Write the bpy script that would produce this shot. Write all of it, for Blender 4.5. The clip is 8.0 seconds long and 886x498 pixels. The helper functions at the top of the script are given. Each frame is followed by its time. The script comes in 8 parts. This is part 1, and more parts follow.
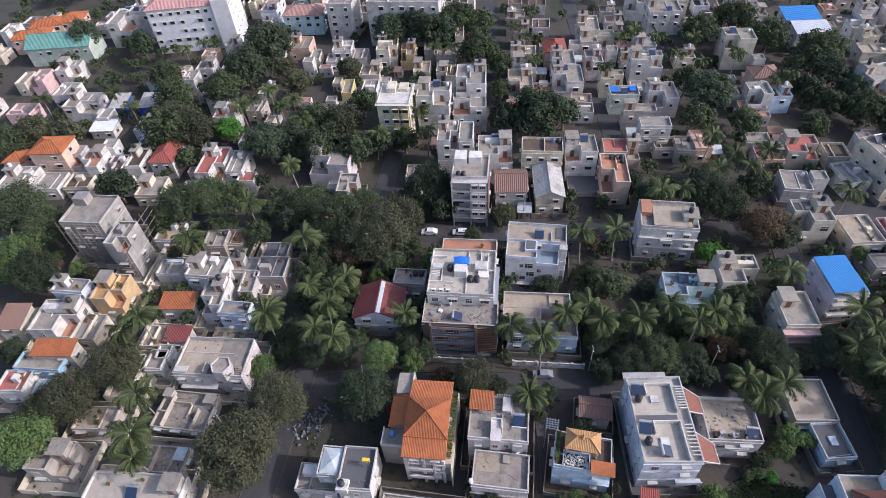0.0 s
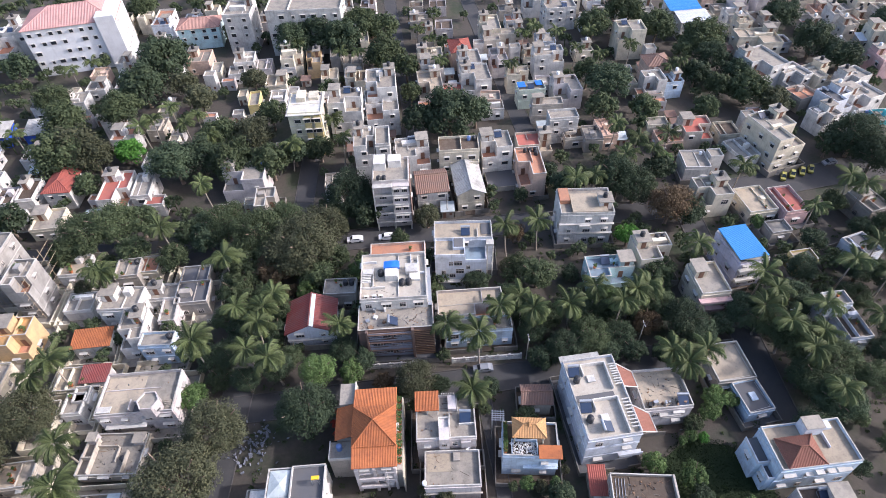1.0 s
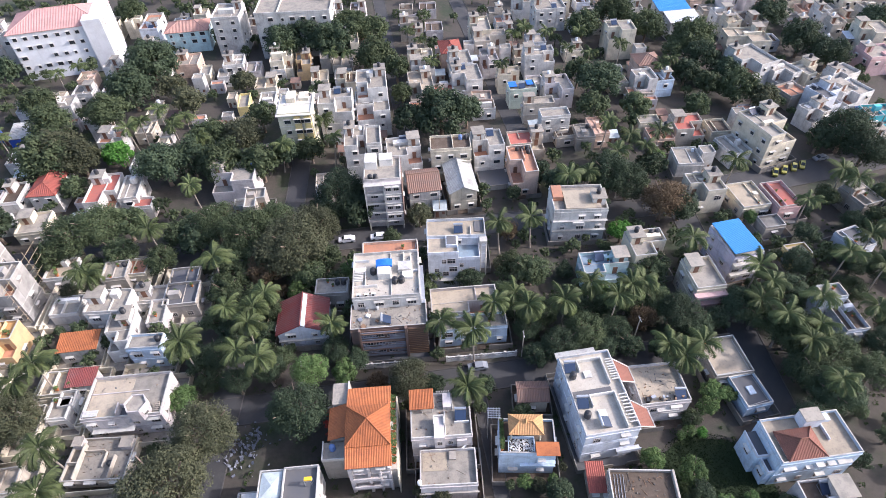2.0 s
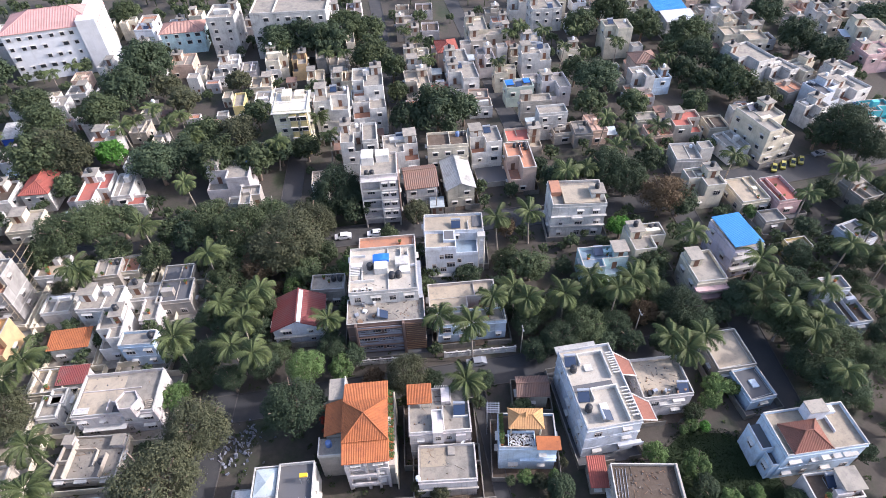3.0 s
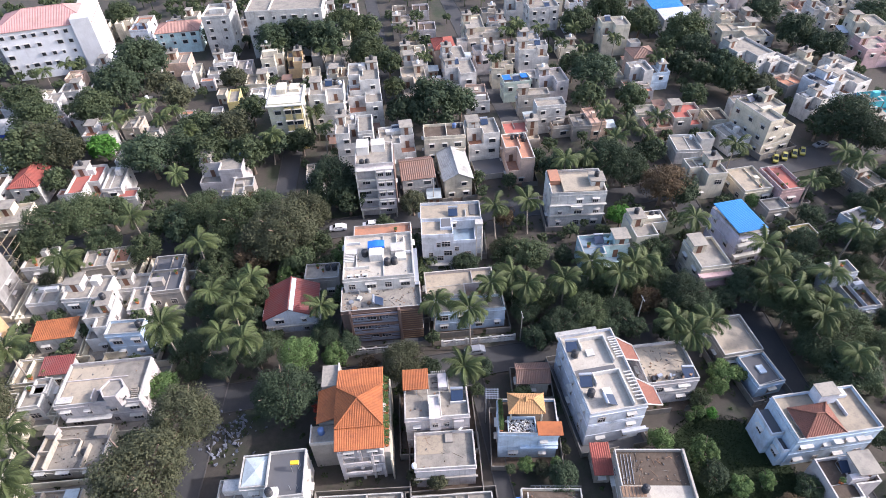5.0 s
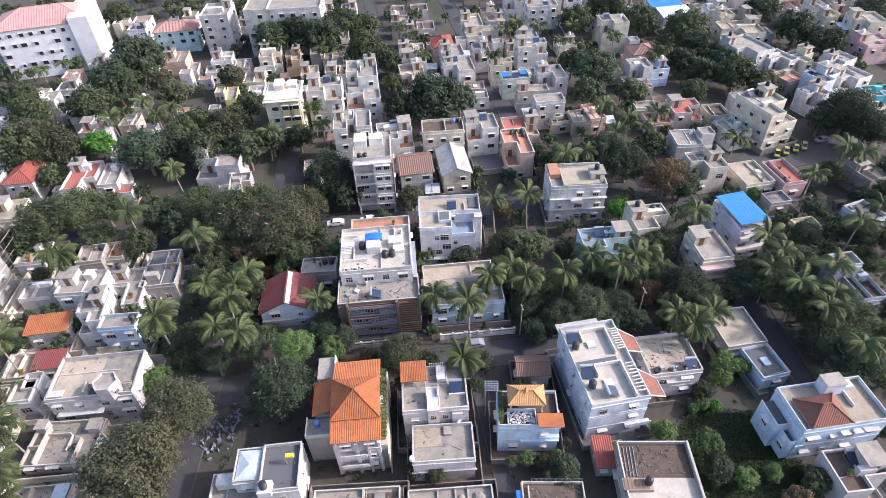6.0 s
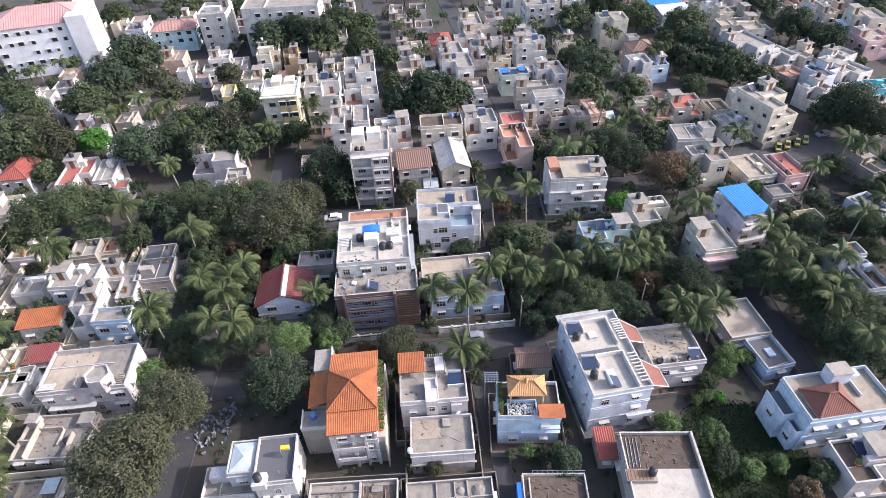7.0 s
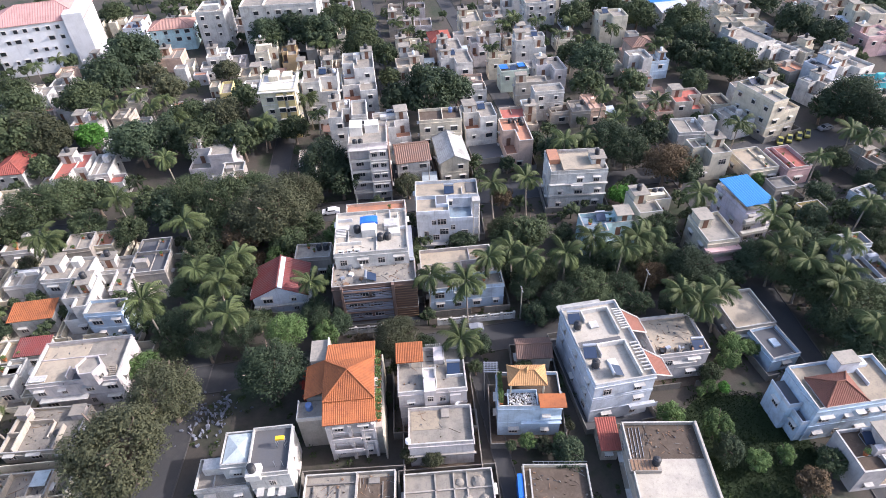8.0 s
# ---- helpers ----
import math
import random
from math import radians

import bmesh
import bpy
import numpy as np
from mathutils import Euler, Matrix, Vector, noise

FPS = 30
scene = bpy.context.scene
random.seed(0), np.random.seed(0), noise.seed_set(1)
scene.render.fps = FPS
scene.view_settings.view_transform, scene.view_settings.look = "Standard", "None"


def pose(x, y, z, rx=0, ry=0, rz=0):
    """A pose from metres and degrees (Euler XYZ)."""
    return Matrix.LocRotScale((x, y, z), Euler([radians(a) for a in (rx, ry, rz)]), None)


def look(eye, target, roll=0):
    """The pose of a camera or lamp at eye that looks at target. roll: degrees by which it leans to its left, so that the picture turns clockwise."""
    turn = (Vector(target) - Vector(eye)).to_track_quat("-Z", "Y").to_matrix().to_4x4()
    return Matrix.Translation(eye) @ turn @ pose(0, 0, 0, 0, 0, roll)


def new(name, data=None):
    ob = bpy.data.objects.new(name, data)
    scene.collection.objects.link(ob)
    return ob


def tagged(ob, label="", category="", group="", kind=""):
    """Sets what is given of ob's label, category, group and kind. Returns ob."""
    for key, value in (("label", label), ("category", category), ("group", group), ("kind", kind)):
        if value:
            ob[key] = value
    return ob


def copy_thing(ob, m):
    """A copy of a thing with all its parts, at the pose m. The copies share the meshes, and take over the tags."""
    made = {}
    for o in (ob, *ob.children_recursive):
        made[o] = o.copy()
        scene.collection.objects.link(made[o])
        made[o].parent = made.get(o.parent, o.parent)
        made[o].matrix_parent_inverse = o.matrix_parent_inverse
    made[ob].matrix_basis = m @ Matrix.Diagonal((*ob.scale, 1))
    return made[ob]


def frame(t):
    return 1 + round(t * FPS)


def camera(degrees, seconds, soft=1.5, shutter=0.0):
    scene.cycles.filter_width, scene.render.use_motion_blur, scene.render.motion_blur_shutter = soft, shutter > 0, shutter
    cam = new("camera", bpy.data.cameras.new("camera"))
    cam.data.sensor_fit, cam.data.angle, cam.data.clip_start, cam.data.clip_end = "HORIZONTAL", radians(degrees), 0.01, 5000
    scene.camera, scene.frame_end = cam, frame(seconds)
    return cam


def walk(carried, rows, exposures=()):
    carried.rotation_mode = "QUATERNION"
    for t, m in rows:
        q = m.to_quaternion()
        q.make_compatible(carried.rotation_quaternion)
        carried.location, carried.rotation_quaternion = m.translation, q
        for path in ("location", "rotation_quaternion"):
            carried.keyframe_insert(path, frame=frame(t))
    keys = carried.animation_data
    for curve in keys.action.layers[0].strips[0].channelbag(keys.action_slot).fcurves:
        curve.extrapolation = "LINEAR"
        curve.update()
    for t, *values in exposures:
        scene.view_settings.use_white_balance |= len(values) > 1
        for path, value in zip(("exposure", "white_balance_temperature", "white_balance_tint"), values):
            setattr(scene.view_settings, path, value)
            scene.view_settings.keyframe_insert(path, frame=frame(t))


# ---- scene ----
cam = camera(73.5, 8.0, 0.6)
METRES, EYE, TILT, LEAN, TURN = 25.0, 107.0, -46.0, 3.25, 0.0
ROWS = [
    (0.0, 0.0, 0.0, 0.0, -0.0, 0.0, -0.0),
    (0.5, -0.0288, -0.0016, 0.0004, -4.96, 0.01, 3.74),
    (1.0, -0.0596, 0.0074, -0.0111, -7.55, 0.03, 5.62),
    (1.5, -0.0653, 0.0355, -0.0521, -8.12, 0.36, 6.09),
    (3.0, -0.0738, 0.1345, -0.2185, -8.57, 1.54, 6.58),
    (3.5, -0.0755, 0.1667, -0.2791, -8.65, 1.94, 6.67),
    (4.0, -0.0752, 0.1983, -0.3383, -8.69, 2.33, 6.75),
    (4.5, -0.0716, 0.2316, -0.3987, -8.7, 2.71, 6.79),
    (6.0, -0.0573, 0.3384, -0.5771, -8.67, 3.83, 6.96),
    (6.5, -0.0532, 0.3751, -0.6367, -8.66, 4.19, 7.06),
    (7.0, -0.0493, 0.4105, -0.6944, -8.66, 4.54, 7.16),
    (7.5, -0.0442, 0.4481, -0.7544, -8.66, 4.9, 7.24),
    (8.0, -0.0412, 0.4865, -0.814, -8.63, 5.24, 7.28),
]
walk(cam, [(t, pose(0, 0, EYE, TILT, LEAN, TURN) @ pose(METRES * x, METRES * y, METRES * z, 90 + pitch, roll, yaw)) for t, x, y, z, yaw, pitch, roll in ROWS],
     exposures=[(0.0, 0.63, 5800, 20), (0.5, 0.86, 5860, 19), (1.0, 1.12, 5900, 19), (1.5, 1.30, 5900, 19), (8.0, 1.29, 5940, 19)])

# ---- daylight: low morning sun from the right, hazy sky ----
SUN_TO = Vector((0.81, -0.13, 0.54)).normalized()
elevation = math.asin(SUN_TO.z)
azimuth = math.atan2(SUN_TO.x, SUN_TO.y)
world = bpy.data.worlds.new("daylight")
scene.world = world
world.use_nodes = True
wn, wl = world.node_tree.nodes, world.node_tree.links
sky = wn.new("ShaderNodeTexSky")
sky.sky_type = 'NISHITA'
sky.sun_disc = False
sky.sun_elevation = elevation
sky.sun_rotation = azimuth
sky.dust_density = 3.5
sky.air_density = 1.2
wl.new(sky.outputs[0], wn["Background"].inputs[0])
wn["Background"].inputs[1].default_value = 0.15
sun_data = bpy.data.lights.new("sun", 'SUN')
sun_data.energy = 2.25
sun_data.angle = radians(0.6)
sun_data.color = (1.0, 0.95, 0.89)
sun = new("sun", sun_data)
sun.matrix_world = look(SUN_TO * 300, (0, 0, 0))


# ---- materials ----
def nodes_of(name):
    m = bpy.data.materials.new(name)
    m.use_nodes = True
    nt = m.node_tree
    return m, nt.nodes, nt.links, nt.nodes["Principled BSDF"]


def noise_tex(n, l, coord, scale, detail=4.0, rough=0.6, stretch=None):
    tex = n.new("ShaderNodeTexNoise")
    tex.inputs["Scale"].default_value = scale
    tex.inputs["Detail"].default_value = detail
    tex.inputs["Roughness"].default_value = rough
    if stretch:
        mp = n.new("ShaderNodeMapping")
        mp.inputs["Scale"].default_value = stretch
        l.new(coord, mp.inputs["Vector"])
        coord = mp.outputs[0]
    l.new(coord, tex.inputs["Vector"])
    return tex.outputs["Fac"]


def ramp(n, l, fac, stops):
    r = n.new("ShaderNodeValToRGB")
    els = r.color_ramp.elements
    while len(els) < len(stops):
        els.new(0.5)
    for e, (p, c) in zip(els, stops):
        e.position, e.color = p, (*c, 1.0) if len(c) == 3 else c
    l.new(fac, r.inputs[0])
    return r.outputs[0]


def mix(n, l, fac, a, b, mode='MIX'):
    m = n.new("ShaderNodeMix")
    m.data_type, m.blend_type = 'RGBA', mode
    for socket, v in ((m.inputs[0], fac), (m.inputs[6], a), (m.inputs[7], b)):
        if isinstance(v, (int, float)):
            socket.default_value = v
        elif isinstance(v, tuple):
            socket.default_value = (*v, 1.0)
        else:
            l.new(v, socket)
    return m.outputs[2]


def bump(n, l, fac, strength, distance, bsdf):
    b = n.new("ShaderNodeBump")
    b.inputs["Strength"].default_value = strength
    b.inputs["Distance"].default_value = distance
    l.new(fac, b.inputs["Height"])
    l.new(b.outputs[0], bsdf.inputs["Normal"])


def weathered(name, colour, stain=(0.12, 0.11, 0.10), dirt=0.5, streak=True, rough=0.85, blotch=0.35, vary=0.12):
    """Painted plaster or cement: fine grain, broad blotches, rain streaks and a shade of its own on each piece."""
    m, n, l, p = nodes_of(name)
    co = n.new("ShaderNodeTexCoord").outputs["Object"]
    info = n.new("ShaderNodeObjectInfo")
    shift = n.new("ShaderNodeVectorMath")
    shift.operation = 'ADD'
    l.new(co, shift.inputs[0])
    l.new(info.outputs["Location"], shift.inputs[1])
    co = shift.outputs[0]
    big = noise_tex(n, l, co, blotch, 6, 0.7)
    fine = noise_tex(n, l, co, 6.0, 4, 0.6)
    c = mix(n, l, ramp(n, l, fine, [(0.3, (0, 0, 0)), (0.8, (1, 1, 1))]), colour, tuple(v * 0.86 for v in colour))
    c = mix(n, l, ramp(n, l, big, [(0.44, (0, 0, 0)), (0.72, (dirt, dirt, dirt))]), c, stain)
    if not streak:
        spots = noise_tex(n, l, co, 1.7, 5, 0.75)
        c = mix(n, l, ramp(n, l, spots, [(0.54, (0, 0, 0)), (0.66, (dirt * 0.7,) * 3)]), c, stain)
    if streak:
        s = noise_tex(n, l, co, 1.0, 5, 0.65, (2.2, 2.2, 0.16))
        c = mix(n, l, ramp(n, l, s, [(0.54, (0, 0, 0)), (0.80, (dirt * 0.9,) * 3)]), c, stain)
    tone = n.new("ShaderNodeMapRange")
    tone.inputs[3].default_value, tone.inputs[4].default_value = 1.0 - vary, 1.0 + vary
    l.new(info.outputs["Random"], tone.inputs[0])
    grey = n.new("ShaderNodeCombineColor")
    for i in range(3):
        l.new(tone.outputs[0], grey.inputs[i])
    c = mix(n, l, 1.0, c, grey.outputs[0], 'MULTIPLY')
    l.new(c, p.inputs["Base Color"])
    p.inputs["Roughness"].default_value = rough
    p.inputs["Specular IOR Level"].default_value = 0.25
    bump(n, l, fine, 0.3, 0.02, p)
    return m


WALL = {
    "white": weathered("white_limewash", (0.60, 0.575, 0.535), dirt=0.6),
    "brightwhite": weathered("fresh_white_paint", (0.63, 0.63, 0.64), dirt=0.2),
    "bluewhite": weathered("bluish_white_paint", (0.56, 0.585, 0.63)),
    "ltblue": weathered("pale_blue_paint", (0.50, 0.60, 0.70)),
    "skyblue": weathered("sky_blue_paint", (0.34, 0.55, 0.72)),
    "lavender": weathered("lavender_paint", (0.48, 0.47, 0.56)),
    "cream": weathered("cream_paint", (0.62, 0.555, 0.43)),
    "yellowish": weathered("pale_yellow_paint", (0.66, 0.62, 0.46)),
    "yellow": weathered("yellow_paint", (0.55, 0.45, 0.20)),
    "mustard": weathered("mustard_paint", (0.55, 0.38, 0.20)),
    "peach": weathered("peach_paint", (0.62, 0.45, 0.35)),
    "pink": weathered("pink_paint", (0.62, 0.42, 0.40)),
    "pinkgrey": weathered("pinkish_grey_paint", (0.56, 0.51, 0.49)),
    "tan": weathered("tan_paint", (0.50, 0.44, 0.36)),
    "grey": weathered("grey_cement_render", (0.36, 0.325, 0.28)),
    "rawgrey": weathered("raw_cement_render", (0.31, 0.295, 0.275), dirt=0.7),
    "greenish": weathered("pale_green_paint", (0.46, 0.52, 0.44)),
    "teal": weathered("turquoise_paint", (0.10, 0.45, 0.50)),
    "tealwhite": weathered("pale_teal_paint", (0.50, 0.64, 0.64)),
    # brown paint, lowered further to hold the shade on the louvre front
    "brownwall": weathered("brown_paint_with_shade", (0.16, 0.105, 0.085)),
    "bluesheet": weathered("blue_tarpaulin_wall", (0.03, 0.10, 0.50), streak=False, rough=0.5),
}
FLOOR = {
    "cement": weathered("terrace_cement", (0.285, 0.255, 0.21), dirt=0.75, streak=False, blotch=0.5),
    "tan": weathered("terrace_sand_screed", (0.36, 0.30, 0.22), dirt=0.6, streak=False, blotch=0.4),
    "whitefloor": weathered("white_washed_terrace", (0.45, 0.405, 0.335), dirt=0.4, streak=False),
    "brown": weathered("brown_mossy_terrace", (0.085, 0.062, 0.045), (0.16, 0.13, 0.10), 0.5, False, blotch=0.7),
    "red": weathered("red_oxide_terrace", (0.38, 0.12, 0.09), dirt=0.4, streak=False),
    "oxide": weathered("orange_clay_terrace", (0.42, 0.20, 0.12), dirt=0.5, streak=False),
    "peachfloor": weathered("peach_terrace", (0.55, 0.36, 0.27), dirt=0.4, streak=False),
    "pinkfloor": weathered("pinkish_terrace", (0.42, 0.34, 0.31), dirt=0.5, streak=False),
    "orangefloor": weathered("orange_terrace", (0.48, 0.28, 0.11), dirt=0.4, streak=False),
    "slate": weathered("bluish_grey_terrace", (0.19, 0.25, 0.30), dirt=0.5, streak=False),
    # dark terrace floors, also laid flat where a recess lies in shade
    "dark": weathered("dark_terrace_and_shade", (0.11, 0.11, 0.115), dirt=0.5, streak=False),
}
TILE = {
    "terracotta": weathered("terracotta_tile", (0.37, 0.125, 0.047), (0.15, 0.055, 0.03), 0.6, False, 0.8, 0.5),
    "red": weathered("red_tile", (0.27, 0.075, 0.055), (0.12, 0.05, 0.04), 0.5, False, 0.75),
    "clay": weathered("weathered_clay_tile", (0.22, 0.095, 0.068), (0.11, 0.06, 0.04), 0.5, False, 0.8, 0.5),
    "maroon": weathered("maroon_sheet", (0.19, 0.048, 0.042), dirt=0.4, streak=False, rough=0.6),
    "brown": weathered("brown_tile", (0.20, 0.12, 0.09), dirt=0.5, streak=False),
    "grey": weathered("grey_roof_slab", (0.42, 0.41, 0.38), dirt=0.6, streak=False),
    "oxidetile": weathered("faded_oxide_tile", (0.42, 0.24, 0.19), dirt=0.4, streak=False),
    "pinktile": weathered("faded_pink_tile", (0.52, 0.30, 0.27), dirt=0.3, streak=False),
    "green": weathered("green_sheet", (0.14, 0.32, 0.27), dirt=0.4, streak=False, rough=0.5),
    "bluesheet": weathered("blue_sheet", (0.05, 0.23, 0.52), (0.03, 0.14, 0.36), 0.3, False, 0.45),
    "whitesheet": weathered("white_sheet", (0.62, 0.63, 0.64), dirt=0.2, streak=False, rough=0.4),
    "greysheet": weathered("grey_sheet", (0.45, 0.50, 0.50), dirt=0.4, streak=False, rough=0.45),
    "yellowtile": weathered("yellow_ochre_tile", (0.48, 0.27, 0.12), (0.2, 0.1, 0.05), 0.4, False),
}
WORDS = {"brightwhite": "bright white painted", "white": "white limewashed", "bluewhite": "bluish white painted", "ltblue": "pale blue painted", "skyblue": "sky blue painted", "lavender": "lavender painted",
         "cream": "cream painted", "yellowish": "pale yellow painted", "yellow": "yellow painted", "mustard": "mustard painted", "peach": "peach painted", "pink": "pink painted",
         "pinkgrey": "pinkish grey plastered", "tan": "tan plastered", "grey": "weathered grey cement", "rawgrey": "unpainted grey concrete", "greenish": "pale green painted",
         "teal": "turquoise painted", "tealwhite": "pale teal painted", "brownwall": "shade-darkened brown painted", "bluesheet": "blue tarpaulin clad"}
M_TRIM = weathered("white_trim", (0.53, 0.505, 0.46), dirt=0.5)
M_MOSSY = weathered("mossy_boundary_wall", (0.22, 0.20, 0.175), (0.06, 0.06, 0.05), 0.7)
M_COPING = weathered("parapet_coping", (0.45, 0.43, 0.39), dirt=0.6, streak=False)


def plain(name, colour, rough=0.5, metal=0.0, grain=0.2):
    m, n, l, p = nodes_of(name)
    co = n.new("ShaderNodeTexCoord").outputs["Object"]
    f = noise_tex(n, l, co, 3.0, 5, 0.65)
    l.new(mix(n, l, f, tuple(v * (1 - grain) for v in colour), tuple(min(1.0, v * (1 + grain)) for v in colour)), p.inputs["Base Color"])
    p.inputs["Roughness"].default_value, p.inputs["Metallic"].default_value = rough, metal
    bump(n, l, f, 0.15, 0.01, p)
    return m


M_GLASS = plain("dark_window_glass", (0.03, 0.035, 0.04), 0.12)
M_FRAME = plain("window_frame_paint", (0.45, 0.40, 0.36), 0.5)
M_TANK = plain("black_tank_plastic", (0.02, 0.02, 0.022), 0.45)
M_TANKBLUE = plain("blue_tank_plastic", (0.10, 0.16, 0.32), 0.5)
M_TANKWHITE = plain("white_tank_plastic", (0.70, 0.70, 0.70), 0.4)
M_YELLOW = plain("yellow_plastic", (0.75, 0.45, 0.02), 0.5)
M_SOLAR = plain("solar_glass", (0.02, 0.035, 0.07), 0.3)
M_STEEL = plain("galvanised_steel", (0.42, 0.43, 0.45), 0.4, 0.7)
M_TARP = plain("blue_tarpaulin", (0.02, 0.14, 0.55), 0.5)
M_WOOD = plain("old_timber", (0.20, 0.12, 0.07), 0.8)
M_BAMBOO = plain("bamboo_pole", (0.30, 0.24, 0.16), 0.8)
M_BARK = plain("grey_brown_bark", (0.16, 0.12, 0.09), 0.9, 0, 0.4)
M_PALMBARK = plain("palm_bark", (0.26, 0.22, 0.18), 0.9, 0, 0.3)
M_LOUVRE = weathered("weathered_louvre_board", (0.20, 0.21, 0.25), dirt=0.6, streak=False)
M_DOOR = plain("brown_door", (0.16, 0.08, 0.05), 0.6)
M_RUBBLE = plain("broken_plaster_rubble", (0.62, 0.60, 0.57), 0.9, 0, 0.4)


def leaf_material(name, dark, light, gloss=0.7):
    m, n, l, p = nodes_of(name)
    geo = n.new("ShaderNodeNewGeometry")
    info = n.new("ShaderNodeObjectInfo")
    co = n.new("ShaderNodeTexCoord").outputs["Object"]
    clump = noise_tex(n, l, co, 0.55, 3, 0.6)
    soft = n.new("ShaderNodeMapRange")
    soft.inputs[3].default_value, soft.inputs[4].default_value = 0.15, 0.75
    l.new(geo.outputs["Random Per Island"], soft.inputs[0])
    c = mix(n, l, soft.outputs[0], dark, light)
    c = mix(n, l, ramp(n, l, clump, [(0.35, (0, 0, 0)), (0.7, (0.6, 0.6, 0.6))]), c, light)
    hue = n.new("ShaderNodeHueSaturation")
    tone = n.new("ShaderNodeMapRange")
    tone.inputs[3].default_value, tone.inputs[4].default_value = 0.72, 1.25
    l.new(info.outputs["Random"], tone.inputs[0])
    l.new(tone.outputs[0], hue.inputs["Value"])
    l.new(c, hue.inputs["Color"])
    l.new(hue.outputs[0], p.inputs["Base Color"])
    p.inputs["Roughness"].default_value = gloss
    p.inputs["Specular IOR Level"].default_value = 0.15
    tr = n.new("ShaderNodeBsdfTranslucent")
    l.new(hue.outputs[0], tr.inputs[0])
    mx = n.new("ShaderNodeMixShader")
    mx.inputs[0].default_value = 0.25
    l.new(p.outputs[0], mx.inputs[1])
    l.new(tr.outputs[0], mx.inputs[2])
    l.new(mx.outputs[0], n["Material Output"].inputs[0])
    return m


LEAF = {
    "dark": leaf_material("dark_green_leaf", (0.026, 0.040, 0.024), (0.062, 0.086, 0.047)),
    "mid": leaf_material("green_leaf", (0.036, 0.051, 0.026), (0.084, 0.107, 0.052)),
    "olive": leaf_material("olive_leaf", (0.041, 0.047, 0.027), (0.087, 0.092, 0.051)),
    "light": leaf_material("light_green_leaf", (0.055, 0.090, 0.028), (0.110, 0.165, 0.060)),
    "bright": leaf_material("bright_green_leaf", (0.040, 0.110, 0.018), (0.090, 0.220, 0.040)),
    "dry": leaf_material("reddish_brown_leaf", (0.075, 0.055, 0.034), (0.140, 0.100, 0.058)),
    "palm": leaf_material("palm_leaflet", (0.030, 0.045, 0.018), (0.102, 0.125, 0.048), 0.55),
    "shrub": leaf_material("shrub_leaf", (0.022, 0.036, 0.014), (0.060, 0.085, 0.030)),
    "red": leaf_material("red_bract", (0.25, 0.03, 0.02), (0.45, 0.07, 0.05)),
}


# ---- mesh helpers ----
def box(bm, x0, x1, y0, y1, z0, z1, mi=0):
    v = [bm.verts.new(c) for c in ((x0, y0, z0), (x1, y0, z0), (x1, y1, z0), (x0, y1, z0), (x0, y0, z1), (x1, y0, z1), (x1, y1, z1), (x0, y1, z1))]
    for f in ((0, 3, 2, 1), (4, 5, 6, 7), (0, 1, 5, 4), (1, 2, 6, 5), (2, 3, 7, 6), (3, 0, 4, 7)):
        bm.faces.new([v[i] for i in f]).material_index = mi


def tube(bm, a, b, r0, r1=None, sides=8, mi=0, caps=True):
    a, b = Vector(a), Vector(b)
    r1 = r0 if r1 is None else r1
    q = (b - a).to_track_quat('Z', 'Y')
    rings = [[bm.verts.new(c + q @ Vector((r * math.cos(6.2832 * i / sides), r * math.sin(6.2832 * i / sides), 0))) for i in range(sides)] for c, r in ((a, r0), (b, r1))]
    for i in range(sides):
        bm.faces.new((rings[0][i], rings[0][(i + 1) % sides], rings[1][(i + 1) % sides], rings[1][i])).material_index = mi
    if caps:
        bm.faces.new(rings[0][::-1]).material_index = mi
        bm.faces.new(rings[1]).material_index = mi


def lathe(bm, profile, sides=14, at=(0, 0, 0), mi=0):
    rings = [[bm.verts.new((at[0] + r * math.cos(6.2832 * i / sides), at[1] + r * math.sin(6.2832 * i / sides), at[2] + z)) for i in range(sides)] for r, z in profile]
    for ra, rb in zip(rings, rings[1:]):
        for i in range(sides):
            bm.faces.new((ra[i], ra[(i + 1) % sides], rb[(i + 1) % sides], rb[i])).material_index = mi
    bm.faces.new(rings[-1]).material_index = mi


def mesh_of(name, bm, *mats):
    me = bpy.data.meshes.new(name)
    bm.to_mesh(me)
    bm.free()
    for m in mats:
        me.materials.append(m)
    return me


def part(name, bm, material, parent, label=""):
    me = mesh_of(name, bm, *(material if isinstance(material, (list, tuple)) else (material,)))
    ob = new(name, me)
    ob.parent = parent
    return tagged(ob, label)


def child(name, me, parent, m, label=""):
    ob = new(name, me)
    ob.parent = parent
    ob.matrix_basis = m
    return tagged(ob, label)


def root(name, x, y, z, yaw, label, category, group=""):
    e = new(name)
    e.matrix_basis = pose(x, y, z, 0, 0, yaw)
    return tagged(e, label, category, group)


# ---- ground and streets ----
def ground_material():
    m, n, l, p = nodes_of("bare_earth_and_weeds")
    co = n.new("ShaderNodeTexCoord").outputs["Object"]
    a = noise_tex(n, l, co, 0.06, 6, 0.7)
    b = noise_tex(n, l, co, 1.2, 6, 0.7)
    c = mix(n, l, b, (0.036, 0.030, 0.024), (0.078, 0.066, 0.052))
    g = mix(n, l, b, (0.014, 0.021, 0.010), (0.038, 0.050, 0.022))
    l.new(mix(n, l, ramp(n, l, a, [(0.50, (0, 0, 0)), (0.64, (1, 1, 1))]), c, g), p.inputs["Base Color"])
    p.inputs["Roughness"].default_value = 0.95
    bump(n, l, b, 0.6, 0.1, p)
    return m


